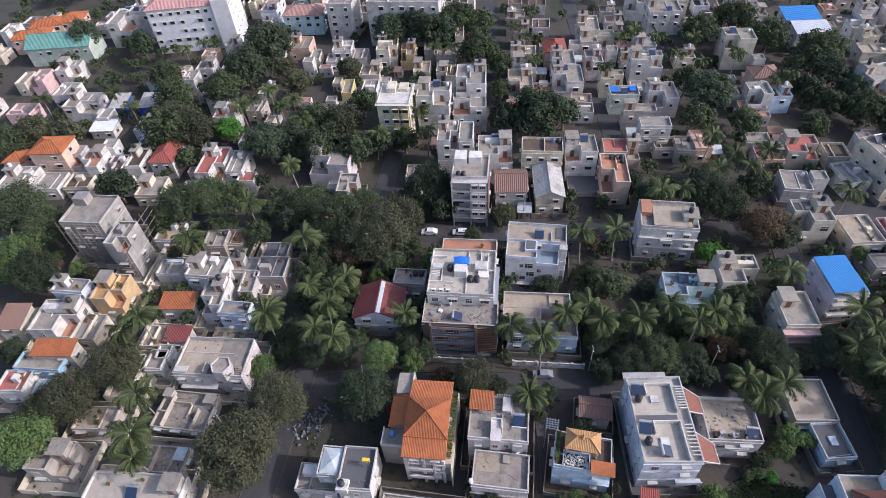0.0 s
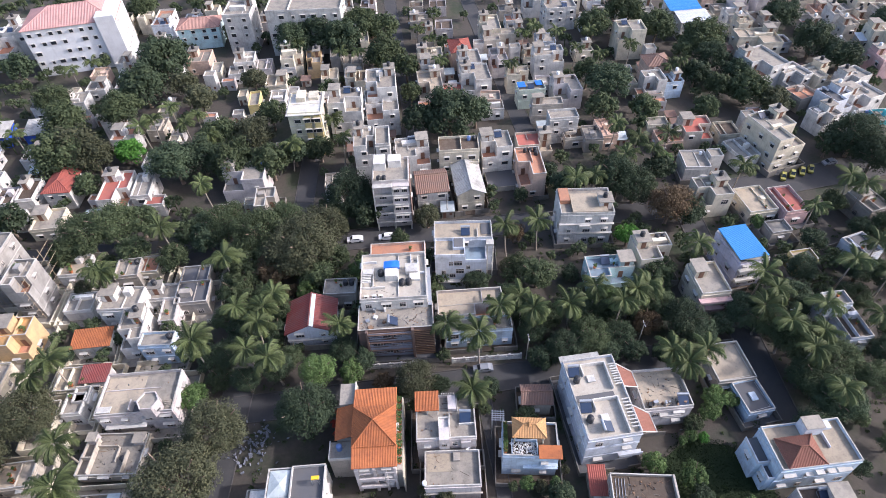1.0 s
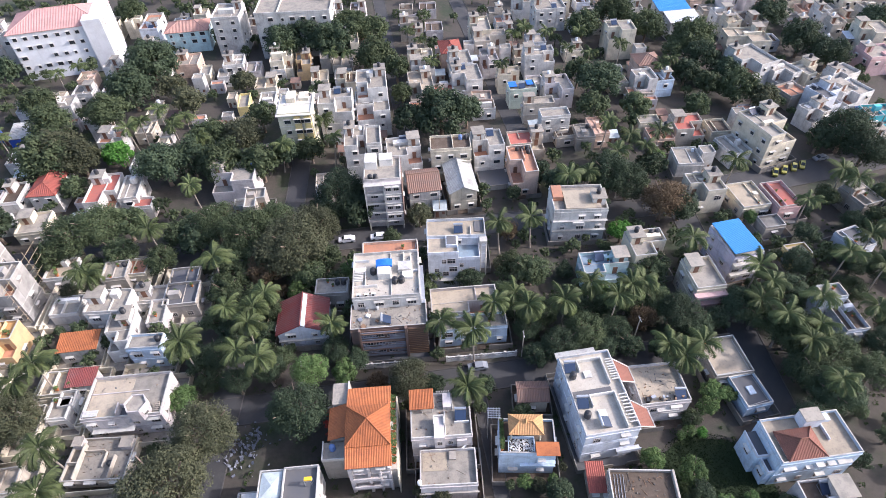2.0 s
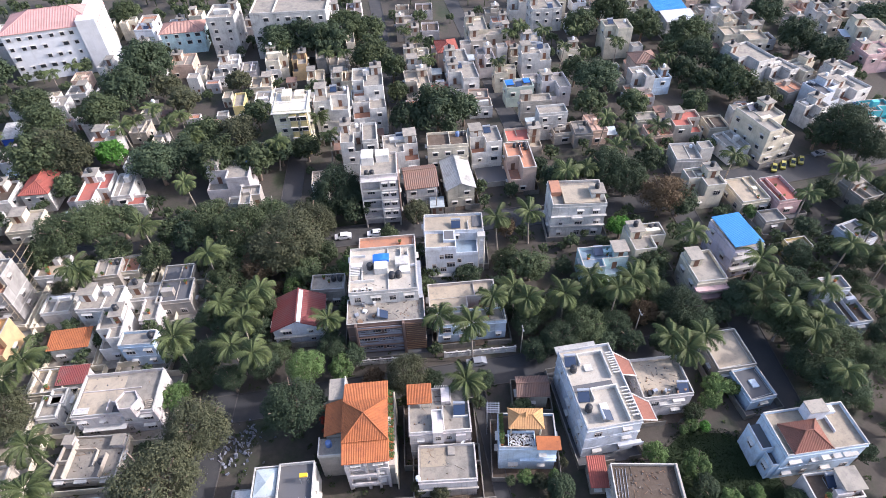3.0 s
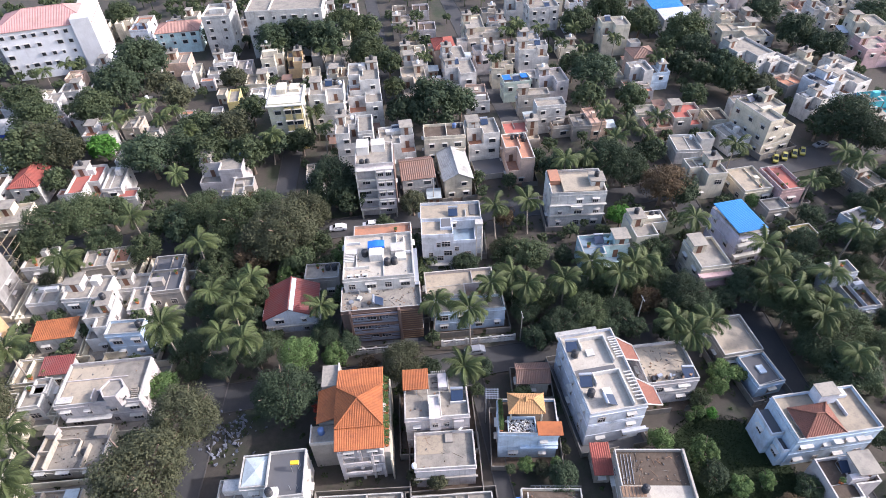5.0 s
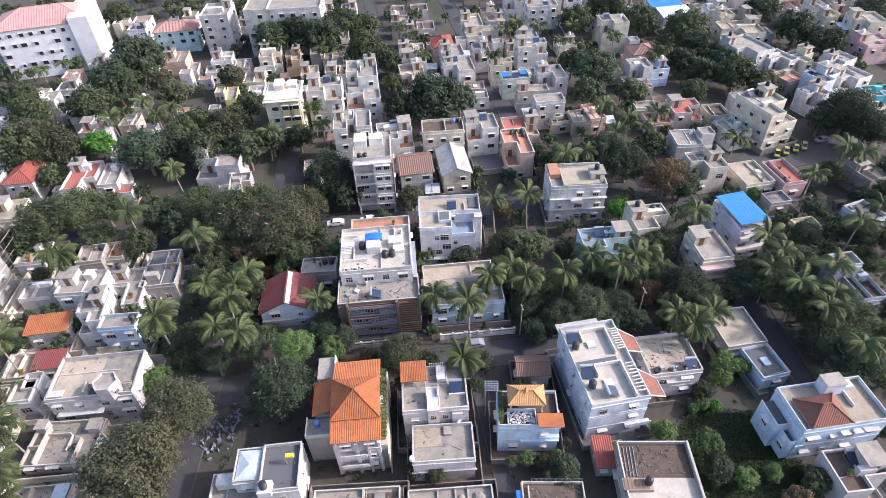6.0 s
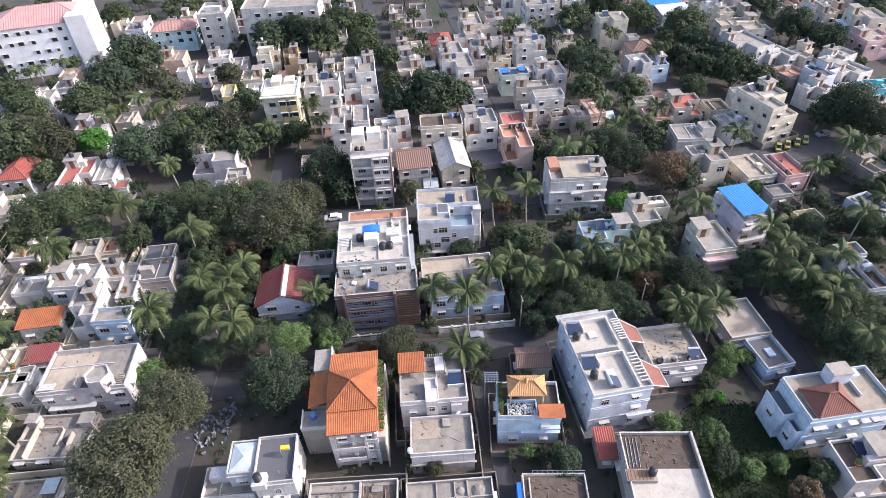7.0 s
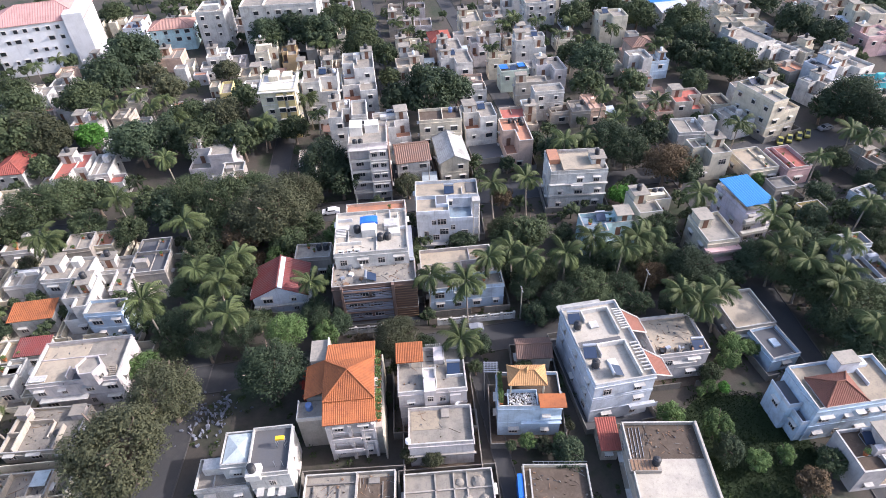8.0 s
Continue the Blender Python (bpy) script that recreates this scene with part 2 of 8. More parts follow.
def asphalt_material():
    m, n, l, p = nodes_of("worn_asphalt")
    co = n.new("ShaderNodeTexCoord").outputs["Object"]
    a = noise_tex(n, l, co, 0.25, 6, 0.7)
    b = noise_tex(n, l, co, 9.0, 4, 0.7)
    c = mix(n, l, b, (0.030, 0.030, 0.032), (0.060, 0.058, 0.056))
    l.new(mix(n, l, ramp(n, l, a, [(0.5, (0, 0, 0)), (0.75, (0.6, 0.6, 0.6))]), c, (0.085, 0.076, 0.066)), p.inputs["Base Color"])
    p.inputs["Roughness"].default_value = 0.9
    bump(n, l, b, 0.3, 0.02, p)
    return m


M_GROUND, M_ROAD = ground_material(), asphalt_material()
# greens lowered so that the colour holds the shade over the lawn
M_LAWN = leaf_material("lawn_grass_with_shade", (0.014, 0.024, 0.010), (0.030, 0.046, 0.017))
M_KERB = weathered("stone_kerb", (0.08, 0.075, 0.07), dirt=0.5, streak=False)
bm = bmesh.new()
STEP, REACH = 60, 3000
xs = [-REACH, -1200, -600] + list(range(-300, 301, STEP)) + [600, 1200, REACH]
grid = [[bm.verts.new((x, y, 0)) for x in xs] for y in [-REACH, -1000, -400] + list(range(-120, 361, STEP)) + [700, 1400, REACH]]
for ra, rb in zip(grid, grid[1:]):
    for i in range(len(ra) - 1):
        bm.faces.new((ra[i], ra[i + 1], rb[i + 1], rb[i]))
ground = new("ground", mesh_of("ground", bm, M_GROUND))
tagged(ground, "bare brown earth with weeds and scrub between houses", "ground", kind="structure")


def street(name, a, b, width, label):
    a, b = Vector((*a, 0)), Vector((*b, 0))
    length = (b - a).length
    bm = bmesh.new()
    nseg = max(2, int(length / 6))
    rows = []
    for i in range(nseg + 1):
        x = length * i / nseg
        rows.append([bm.verts.new((x, s * width / 2, h)) for s, h in ((-1, 0.035), (-0.5, 0.07), (0, 0.08), (0.5, 0.07), (1, 0.035))])
    for ra, rb in zip(rows, rows[1:]):
        for i in range(4):
            bm.faces.new((ra[i], rb[i], rb[i + 1], ra[i + 1]))
    ob = new(name, mesh_of(name, bm, M_ROAD))
    yaw = math.degrees(math.atan2(b.y - a.y, b.x - a.x))
    ob.matrix_basis = pose(a.x, a.y, 0.004 * (1 + len(STREETS)), 0, 0, yaw)
    tagged(ob, label, "road", kind="structure")
    STREETS.append(ob)
    for s in (-1, 1):
        bm = bmesh.new()
        y = s * (width / 2 + 0.12)
        x = 0.0
        while x < length - 1.5:
            box(bm, x, x + 1.44, y - 0.1, y + 0.1, -0.1, 0.14)
            x += 1.5
        k = new("kerb", mesh_of("kerb", bm, M_KERB))
        k.parent = ob


STREETS = []
street("road", (-60, 112.5), (75, 105.5), 7.0, "worn grey asphalt street between rows of houses")
street("road", (-45, 66), (60, 62.0), 6.0, "shaded narrow asphalt street in front of houses")
street("road", (-42, 30), (-30, 108), 6.0, "dark asphalt side street under trees")
street("road", (45.0, 140), (45.5, 290), 5.5, "narrow grey asphalt lane between houses")
street("road", (66, 20), (77, 104), 6.0, "pale dusty asphalt street beside houses")
street("road", (78, 108), (240, 118), 9.0, "wide pale asphalt road with parked vehicles")
street("road", (-24, 112), (-20, 150), 5.0, "short dark asphalt side lane")
street("road", (11, 140), (14, 280), 4.5, "narrow asphalt lane between house rows")
street("road", (12.6, 20), (13.4, 62), 2.4, "narrow shaded paved alley between houses")
street("road", (-130, 122), (-60, 116), 6.0, "asphalt street beside low white houses")

# ---- roofs ----
def tile_slope(bm, o, along, up, length, run, cut0=0.0, cut1=0.0, rib=0.34, course=0.42, mi=0):
    """Rows of rounded clay tiles on one slope; cut0 and cut1 are how far the top edge is drawn in at either end."""
    o, along, up = Vector(o), Vector(along).normalized(), Vector(up).normalized()
    nrm = along.cross(up).normalized()
    if nrm.z < 0:
        nrm = -nrm
    cols = max(2, int(length / rib))
    cw = length / cols

    def top(u):
        v = run
        if cut0 > 1e-6:
            v = min(v, run * u / cut0)
        if cut1 > 1e-6:
            v = min(v, run * (length - u) / cut1)
        return max(v, 0.0)

    for c in range(cols):
        u0, u2 = c * cw, (c + 1) * cw
        u1 = 0.5 * (u0 + u2)
        limit = max(top(u0), top(u2))
        v = 0.0
        while v < limit - 1e-4:
            ve = min(v + course, limit)
            ring = []
            for vv, lift in ((v, 0.05), (ve, 0.012)):
                ring.append([bm.verts.new(o + along * u + up * min(vv, top(u) if k != 1 else max(top(u), 0)) + nrm * (lift + (rib * 0.2 if k == 1 else 0.0)))
                             for k, u in enumerate((u0, u1, u2))])
            for k in range(2):
                try:
                    bm.faces.new((ring[0][k], ring[0][k + 1], ring[1][k + 1], ring[1][k])).material_index = mi
                except ValueError:
                    pass
            v = ve


def corrugated(bm, o, along, up, length, run, pitch=0.34, depth=0.07):
    """One ribbed metal sheet."""
    o, along, up = Vector(o), Vector(along).normalized(), Vector(up).normalized()
    nrm = along.cross(up).normalized()
    if nrm.z < 0:
        nrm = -nrm
    cols = 2 * max(2, int(length / pitch))
    rows = [[bm.verts.new(o + along * (length * i / cols) + up * v + nrm * (depth * (i % 2) + 0.02)) for i in range(cols + 1)] for v in (0.0, run * 0.5, run)]
    for ra, rb in zip(rows, rows[1:]):
        for i in range(cols):
            bm.faces.new((ra[i], ra[i + 1], rb[i + 1], rb[i]))


def deck(bm, pts, thick=0.12, mi=0):
    top = [bm.verts.new(p) for p in pts]
    low = [bm.verts.new((p[0], p[1], p[2] - thick)) for p in pts]
    bm.faces.new(top).material_index = mi
    bm.faces.new(low[::-1]).material_index = mi
    for i in range(len(pts)):
        j = (i + 1) % len(pts)
        bm.faces.new((top[i], low[i], low[j], top[j])).material_index = mi


def hip_roof(bm, x0, x1, y0, y1, z, pitch=0.45, rib=0.34, course=0.42, over=0.35):
    x0, x1, y0, y1 = x0 - over, x1 + over, y0 - over, y1 + over
    w, d = x1 - x0, y1 - y0
    half = min(w, d) / 2
    rise = half * pitch
    run = math.hypot(half, rise)
    zr = z + rise
    if w >= d:
        r = [(x0 + half, (y0 + y1) / 2, zr), (x1 - half, (y0 + y1) / 2, zr)]
        quads = [((x0, y0, z), (x1, y0, z), r[1], r[0]), ((x1, y1, z), (x0, y1, z), r[0], r[1]), ((x1, y0, z), (x1, y1, z), r[1]), ((x0, y1, z), (x0, y0, z), r[0])]
    else:
        r = [((x0 + x1) / 2, y0 + half, zr), ((x0 + x1) / 2, y1 - half, zr)]
        quads = [((x0, y0, z), (x1, y0, z), r[0]), ((x1, y1, z), (x0, y1, z), r[1]), ((x1, y0, z), (x1, y1, z), r[1], r[0]), ((x0, y1, z), (x0, y0, z), r[0], r[1])]
    for q in quads:
        deck(bm, q, 0.10)
    for a, b, ups in (((x0, y0, z), (1, 0, 0), (0, half, rise)), ((x1, y1, z), (-1, 0, 0), (0, -half, rise)), ((x1, y0, z), (0, 1, 0), (-half, 0, rise)), ((x0, y1, z), (0, -1, 0), (half, 0, rise))):
        tile_slope(bm, a, b, ups, w if b[0] else d, run, half, half, rib, course)
    for c, e in (((x0, y0, z), r[0]), ((x1, y0, z), r[1] if w >= d else r[0]), ((x1, y1, z), r[1]), ((x0, y1, z), r[0] if w >= d else r[1])):
        tube(bm, Vector(c) + Vector((0, 0, 0.1)), Vector(e) + Vector((0, 0, 0.1)), 0.13, sides=6)
    if (Vector(r[0]) - Vector(r[1])).length > 0.2:
        tube(bm, Vector(r[0]) + Vector((0, 0, 0.1)), Vector(r[1]) + Vector((0, 0, 0.1)), 0.14, sides=6)
    return zr


def gable_roof(bm, x0, x1, y0, y1, z, ridge_x, pitch=0.5, rib=0.34, course=0.42, over=0.4):
    x0, x1, y0, y1 = x0 - over, x1 + over, y0 - over, y1 + over
    w, d = x1 - x0, y1 - y0
    if ridge_x:
        half = d / 2
        rise, ym = half * pitch, (y0 + y1) / 2
        run = math.hypot(half, rise)
        deck(bm, ((x0, y0, z), (x1, y0, z), (x1, ym, z + rise), (x0, ym, z + rise)))
        deck(bm, ((x0, ym, z + rise), (x1, ym, z + rise), (x1, y1, z), (x0, y1, z)))
        tile_slope(bm, (x0, y0, z), (1, 0, 0), (0, half, rise), w, run, 0, 0, rib, course)
        tile_slope(bm, (x1, y1, z), (-1, 0, 0), (0, -half, rise), w, run, 0, 0, rib, course)
        tube(bm, (x0, ym, z + rise + 0.1), (x1, ym, z + rise + 0.1), 0.14, sides=6)
    else:
        half = w / 2
        rise, xm = half * pitch, (x0 + x1) / 2
        run = math.hypot(half, rise)
        deck(bm, ((x0, y0, z), (xm, y0, z + rise), (xm, y1, z + rise), (x0, y1, z)))
        deck(bm, ((xm, y0, z + rise), (x1, y0, z), (x1, y1, z), (xm, y1, z + rise)))
        tile_slope(bm, (x0, y1, z), (0, -1, 0), (half, 0, rise), d, run, 0, 0, rib, course)
        tile_slope(bm, (x1, y0, z), (0, 1, 0), (-half, 0, rise), d, run, 0, 0, rib, course)
        tube(bm, (xm, y0, z + rise + 0.1), (xm, y1, z + rise + 0.1), 0.14, sides=6)
    return z + rise


def lattice(bm, xs, zs, y0, y1, open_cells):
    """A flat frame of bars in one piece: a grid of cells, some of them left open."""
    f = [[bm.verts.new((x, y0, z)) for z in zs] for x in xs]
    k = [[bm.verts.new((x, y1, z)) for z in zs] for x in xs]
    nx, nz = len(xs) - 1, len(zs) - 1
    solid = lambda i, j: 0 <= i < nx and 0 <= j < nz and (i, j) not in open_cells
    for i in range(nx):
        for j in range(nz):
            if not solid(i, j):
                continue
            bm.faces.new((f[i][j], f[i + 1][j], f[i + 1][j + 1], f[i][j + 1]))
            bm.faces.new((k[i][j], k[i][j + 1], k[i + 1][j + 1], k[i + 1][j]))
            for di, dj, a, c in ((-1, 0, (i, j + 1), (i, j)), (1, 0, (i + 1, j), (i + 1, j + 1)), (0, -1, (i, j), (i + 1, j)), (0, 1, (i + 1, j + 1), (i, j + 1))):
                if not solid(i + di, j + dj):
                    bm.faces.new((f[c[0]][c[1]], f[a[0]][a[1]], k[a[0]][a[1]], k[c[0]][c[1]]))
    bmesh.ops.recalc_face_normals(bm, faces=bm.faces)


def prism(bm, plan, z0, z1):
    lo = [bm.verts.new((x, y, z0)) for x, y in plan]
    hi = [bm.verts.new((x, y, z1)) for x, y in plan]
    bm.faces.new(lo[::-1])
    bm.faces.new(hi)
    for i in range(len(plan)):
        j = (i + 1) % len(plan)
        bm.faces.new((lo[i], lo[j], hi[j], hi[i]))


def ring_wall(bm, outline, t, z0, z1, closed=True):
    """A wall in one piece along corner points, of thickness t towards the inside."""
    n = len(outline)
    pts = [Vector(p) for p in outline]
    inner = []
    for i, p in enumerate(pts):
        a = (p - pts[i - 1]).normalized() if closed or i > 0 else (pts[1] - p).normalized()
        c = (pts[(i + 1) % n] - p).normalized() if closed or i < n - 1 else a
        na, nc = Vector((-a.y, a.x)), Vector((-c.y, c.x))
        inner.append(p + (na + nc) * t / max(0.5, 1 + na.dot(nc)))
    rows = [[bm.verts.new((q.x, q.y, z)) for q in s] for s, z in ((pts, z0), (pts, z1), (inner, z1), (inner, z0))]
    for i in range(n if closed else n - 1):
        j = (i + 1) % n
        for r in range(3):
            bm.faces.new((rows[r][i], rows[r][j], rows[r + 1][j], rows[r + 1][i]))
    if not closed:
        for i in (0, n - 1):
            bm.faces.new([rows[r][i] for r in range(4)])


# ---- windows, shared meshes ----
def window_meshes(w, h):
    bm = bmesh.new()
    t, m = 0.08, 0.025
    xs = [-w / 2 - t, -w / 2, -w / 6 - m, -w / 6 + m, w / 6 - m, w / 6 + m, w / 2, w / 2 + t]
    zs = [-t, 0, h * 0.68 - m, h * 0.68 + m, h, h + t]
    lattice(bm, xs, zs, -0.09, 0.02, {(i, j) for i in (1, 3, 5) for j in (1, 3)})
    frame_me = mesh_of("window", bm, M_FRAME)
    bm = bmesh.new()
    box(bm, -w / 2, w / 2, -0.02, 0.01, 0, h)
    pane_me = mesh_of("pane", bm, M_GLASS)
    bm = bmesh.new()
    s = w / 2 + 0.25
    v = [bm.verts.new(c) for c in ((-s, 0.02, h + 0.30), (s, 0.02, h + 0.30), (s, -0.6, h + 0.20), (-s, -0.6, h + 0.20), (-s, 0.02, h + 0.18), (s, 0.02, h + 0.18), (s, -0.6, h + 0.12), (-s, -0.6, h + 0.12))]
    for f in ((0, 3, 2, 1), (4, 5, 6, 7), (3, 7, 6, 2), (0, 4, 7, 3), (1, 2, 6, 5)):
        bm.faces.new([v[i] for i in f])
    shade_me = mesh_of("sunshade", bm, M_TRIM)
    return frame_me, pane_me, shade_me


WINDOWS = [window_meshes(1.2, 1.25), window_meshes(0.8, 1.1), window_meshes(1.7, 1.35)]


def far_window(w, h):
    bm = bmesh.new()
    X, s = w / 2 + 0.1, w / 2 + 0.3
    o = [bm.verts.new(c) for c in ((-X, -0.09, -0.1), (X, -0.09, -0.1), (X, -0.09, h + 0.1), (-X, -0.09, h + 0.1))]
    g = [bm.verts.new(c) for c in ((-w / 2, -0.09, 0), (w / 2, -0.09, 0), (w / 2, -0.09, h), (-w / 2, -0.09, h))]
    p = [bm.verts.new(c) for c in ((-w / 2, -0.03, 0), (w / 2, -0.03, 0), (w / 2, -0.03, h), (-w / 2, -0.03, h))]
    k = [bm.verts.new(c) for c in ((-X, 0.02, -0.1), (X, 0.02, -0.1), (X, 0.02, h + 0.1), (-X, 0.02, h + 0.1))]
    for i in range(4):
        j = (i + 1) % 4
        bm.faces.new((o[i], o[j], g[j], g[i]))
        bm.faces.new((g[i], g[j], p[j], p[i]))
        if i != 2:
            bm.faces.new((o[j], o[i], k[i], k[j]))
    bm.faces.new(p).material_index = 1
    u = [bm.verts.new(c) for c in ((-s, -0.65, h + 0.14), (s, -0.65, h + 0.14), (s, -0.65, h + 0.06), (-s, -0.65, h + 0.06))]
    for f in ((k[3], k[2], u[1], u[0]), (o[2], o[3], u[3], u[2]), (u[0], u[1], u[2], u[3]), (k[3], u[0], u[3], o[3]), (k[2], o[2], u[2], u[1])):
        bm.faces.new(f).material_index = 2
    bmesh.ops.recalc_face_normals(bm, faces=bm.faces)
    return mesh_of("window", bm, M_FRAME, M_GLASS, M_TRIM)


FAR_WINDOWS = [far_window(1.2, 1.25), far_window(0.8, 1.1), far_window(1.7, 1.35)]


def add_window(parent, m, kind=0, shade=True, far=False):
    if far:
        return child("window", FAR_WINDOWS[kind], parent, m)
    f, p, s = WINDOWS[kind]
    win = child("window", f, parent, m)
    child("pane", p, win, Matrix.Identity(4))
    if shade:
        child("sunshade", s, win, Matrix.Identity(4))
    return win


def bm_door():
    bm = bmesh.new()
    box(bm, -0.45, 0.45, -0.05, 0.02, 0, 2.05)
    box(bm, -0.52, -0.45, -0.08, 0.02, 0, 2.12)
    box(bm, 0.45, 0.52, -0.08, 0.02, 0, 2.12)
    box(bm, -0.52, 0.52, -0.08, 0.02, 2.05, 2.12)
    box(bm, -0.3, 0.3, -0.065, -0.05, 1.1, 1.85)
    box(bm, -0.3, 0.3, -0.065, -0.05, 0.2, 0.9)
    return mesh_of("door", bm, M_DOOR)


DOOR = bm_door()


# ---- things on roofs ----
def tank_proto(mat, r, h):
    bm = bmesh.new()
    prof = [(r * 0.98, 0)]
    k = 6
    for i in range(k):
        z0, z1 = h * 0.78 * i / k, h * 0.78 * (i + 1) / k
        prof += [(r, z0 + 0.02), (r, z1 - 0.06), (r * 0.95, z1 - 0.03)]
    prof += [(r * 0.97, h * 0.79), (r * 0.80, h * 0.88), (r * 0.36, h * 0.94), (r * 0.36, h)]
    lathe(bm, prof, 16)
    return mesh_of("water_tank", bm, mat)


TANKS = {"black": tank_proto(M_TANK, 0.58, 1.35), "blue": tank_proto(M_TANKBLUE, 0.55, 1.3), "white": tank_proto(M_TANKWHITE, 0.5, 1.1)}


def water_tank(x, y, z, colour="black", s=1.0):
    ob = new("water_tank", TANKS[colour])
    ob.matrix_basis = Matrix.Translation((x, y, z)) @ Matrix.Scale(s, 4)
    return tagged(ob, f"{colour} ribbed plastic water tank on a flat roof", "water tank", "roof water tanks")


def solar_proto():
    e = root("solar_heater", 0, 0, 0, 0, "solar water heater with a dark glass collector on a roof", "solar heater", "roof solar heaters")
    bm = bmesh.new()
    deck(bm, ((-1.0, -0.9, 0.35), (1.0, -0.9, 0.35), (1.0, 0.7, 1.15), (-1.0, 0.7, 1.15)), 0.08)
    part("collector", bm, M_SOLAR, e)
    bm = bmesh.new()
    tube(bm, (-1.05, 0.95, 1.35), (1.05, 0.95, 1.35), 0.26, sides=12)
    part("cylinder", bm, M_STEEL, e, "steel hot-water cylinder")
    bm = bmesh.new()
    for x in (-0.9, 0.9):
        tube(bm, (x, -0.85, 0), (x, -0.85, 0.35), 0.03, sides=5)
        tube(bm, (x, 0.9, 0), (x, 0.9, 1.15), 0.03, sides=5)
        tube(bm, (x, -0.85, 0.05), (x, 0.9, 0.05), 0.03, sides=5)
    part("stand", bm, M_STEEL, e)
    return e


SOLAR = []


def solar_heater(x, y, z, yaw):
    m = pose(x, y, z, 0, 0, yaw)
    if not SOLAR:
        SOLAR.append(solar_proto())
        SOLAR[0].matrix_basis = m
    else:
        copy_thing(SOLAR[0], m)


# ---- houses ----
HOUSES = {}
FOOT = []
LEDGER = random.Random(11)


def yard(e, x, y, X, Y, yaw, rnd):
    """A cement yard and a boundary wall around the plot, with a gap for the gate."""
    bm = bmesh.new()
    old_quarter = x < -44
    mx, my = (rnd.uniform(1.6, 2.4), rnd.uniform(1.8, 3.0)) if old_quarter else (rnd.uniform(0.9, 1.5), rnd.uniform(1.2, 2.4))
    A, B, hgt = X + mx, Y + my, rnd.uniform(1.4, 1.9)
    gate = rnd.uniform(-A + 1.5, A - 4.0)
    ring_wall(bm, ((gate + 2.6, -B), (A, -B), (A, B), (-A, B), (-A, -B), (gate, -B)), 0.15, -0.1, hgt, False)
    part("boundary_wall", bm, WALL["cream"] if old_quarter else M_MOSSY, e)
    bm = bmesh.new()
    box(bm, -A + 0.2, A - 0.2, -B + 0.2, B - 0.2, -0.1, 0.10 + rnd.uniform(0, 0.03))
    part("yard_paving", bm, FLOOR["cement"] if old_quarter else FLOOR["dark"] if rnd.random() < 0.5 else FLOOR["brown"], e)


def roof_bits(e, X, Y, z, mw, rnd, near, nd=0.0):
    """Low partition walls, a water pipe and raised slabs that break up a terrace."""
    if X > 2.2 and Y > 2.2 and rnd.random() < 0.85:
        s = rnd.uniform(-0.4, 0.4) * X
        bm = bmesh.new()
        box(bm, s - 0.08, s + 0.08, -Y + 0.16 + nd, Y - 0.16, z - 0.02, z + rnd.choice((0.2, 0.35, 0.8)))
        part("partition_wall", bm, mw, e)
    if X > 2.2 and Y > 2.2 and rnd.random() < 0.6:
        bm = bmesh.new()
        a, b = sorted((rnd.uniform(-X + 0.4, X - 0.4), rnd.uniform(-X + 0.4, X - 0.4)))
        c = rnd.uniform(-0.5, 0.4) * Y if not nd else rnd.uniform(-Y + nd + 0.3, Y - 2.2)
        box(bm, a, max(b, a + 1.2), c, c + rnd.uniform(0.8, 1.8), z - 0.02, z + rnd.choice((0.3, 0.9, 1.6)))
        part("roof_box", bm, mw, e)
    if near:
        bm = bmesh.new()
        yy = -Y + 0.5 + nd
        tube(bm, (-X + 0.3, yy, z + 0.12), (X - 0.4, yy + 0.3, z + 0.12), 0.05, sides=6)
        tube(bm, (X - 0.4, yy + 0.3, z + 0.12), (X - 0.5, Y - 0.5, z + 0.12), 0.05, sides=6)
        part("pipe", bm, M_TRIM, e, "white plastic water pipe")
        for k in range(rnd.randint(0, 3)):
            q = e.matrix_basis @ Vector((rnd.uniform(-0.8, 0.8) * X, rnd.uniform(-Y + nd + 0.6, Y - 0.6), z))
            ob = new("planter", PLANTER)
            ob.matrix_basis = Matrix.Translation(q) @ Matrix.Scale(rnd.uniform(0.7, 1.3), 4)
            tagged(ob, "terracotta flower pot with a small green plant", "flower pot", "roof flower pots")


def planter_mesh():
    rnd = random.Random(8)
    bm = bmesh.new()
    lathe(bm, [(0.2, 0), (0.28, 0.4), (0.31, 0.4), (0.31, 0.46), (0.25, 0.44)], 10)
    for k in range(70):
        v = Vector((rnd.gauss(0, 1), rnd.gauss(0, 1), rnd.gauss(0.3, 1))).normalized() * rnd.uniform(0.15, 0.42) + Vector((0, 0, 0.85))
        d = Vector((rnd.gauss(0, 1), rnd.gauss(0, 1), rnd.gauss(0, 1))).normalized() * 0.13
        c = d.orthogonal().normalized() * 0.07
        bm.faces.new([bm.verts.new(p) for p in (v - d, v + c, v + d, v - c)]).material_index = 1
    return mesh_of("planter", bm, TILE["terracotta"], LEAF["light"])


PLANTER = planter_mesh()


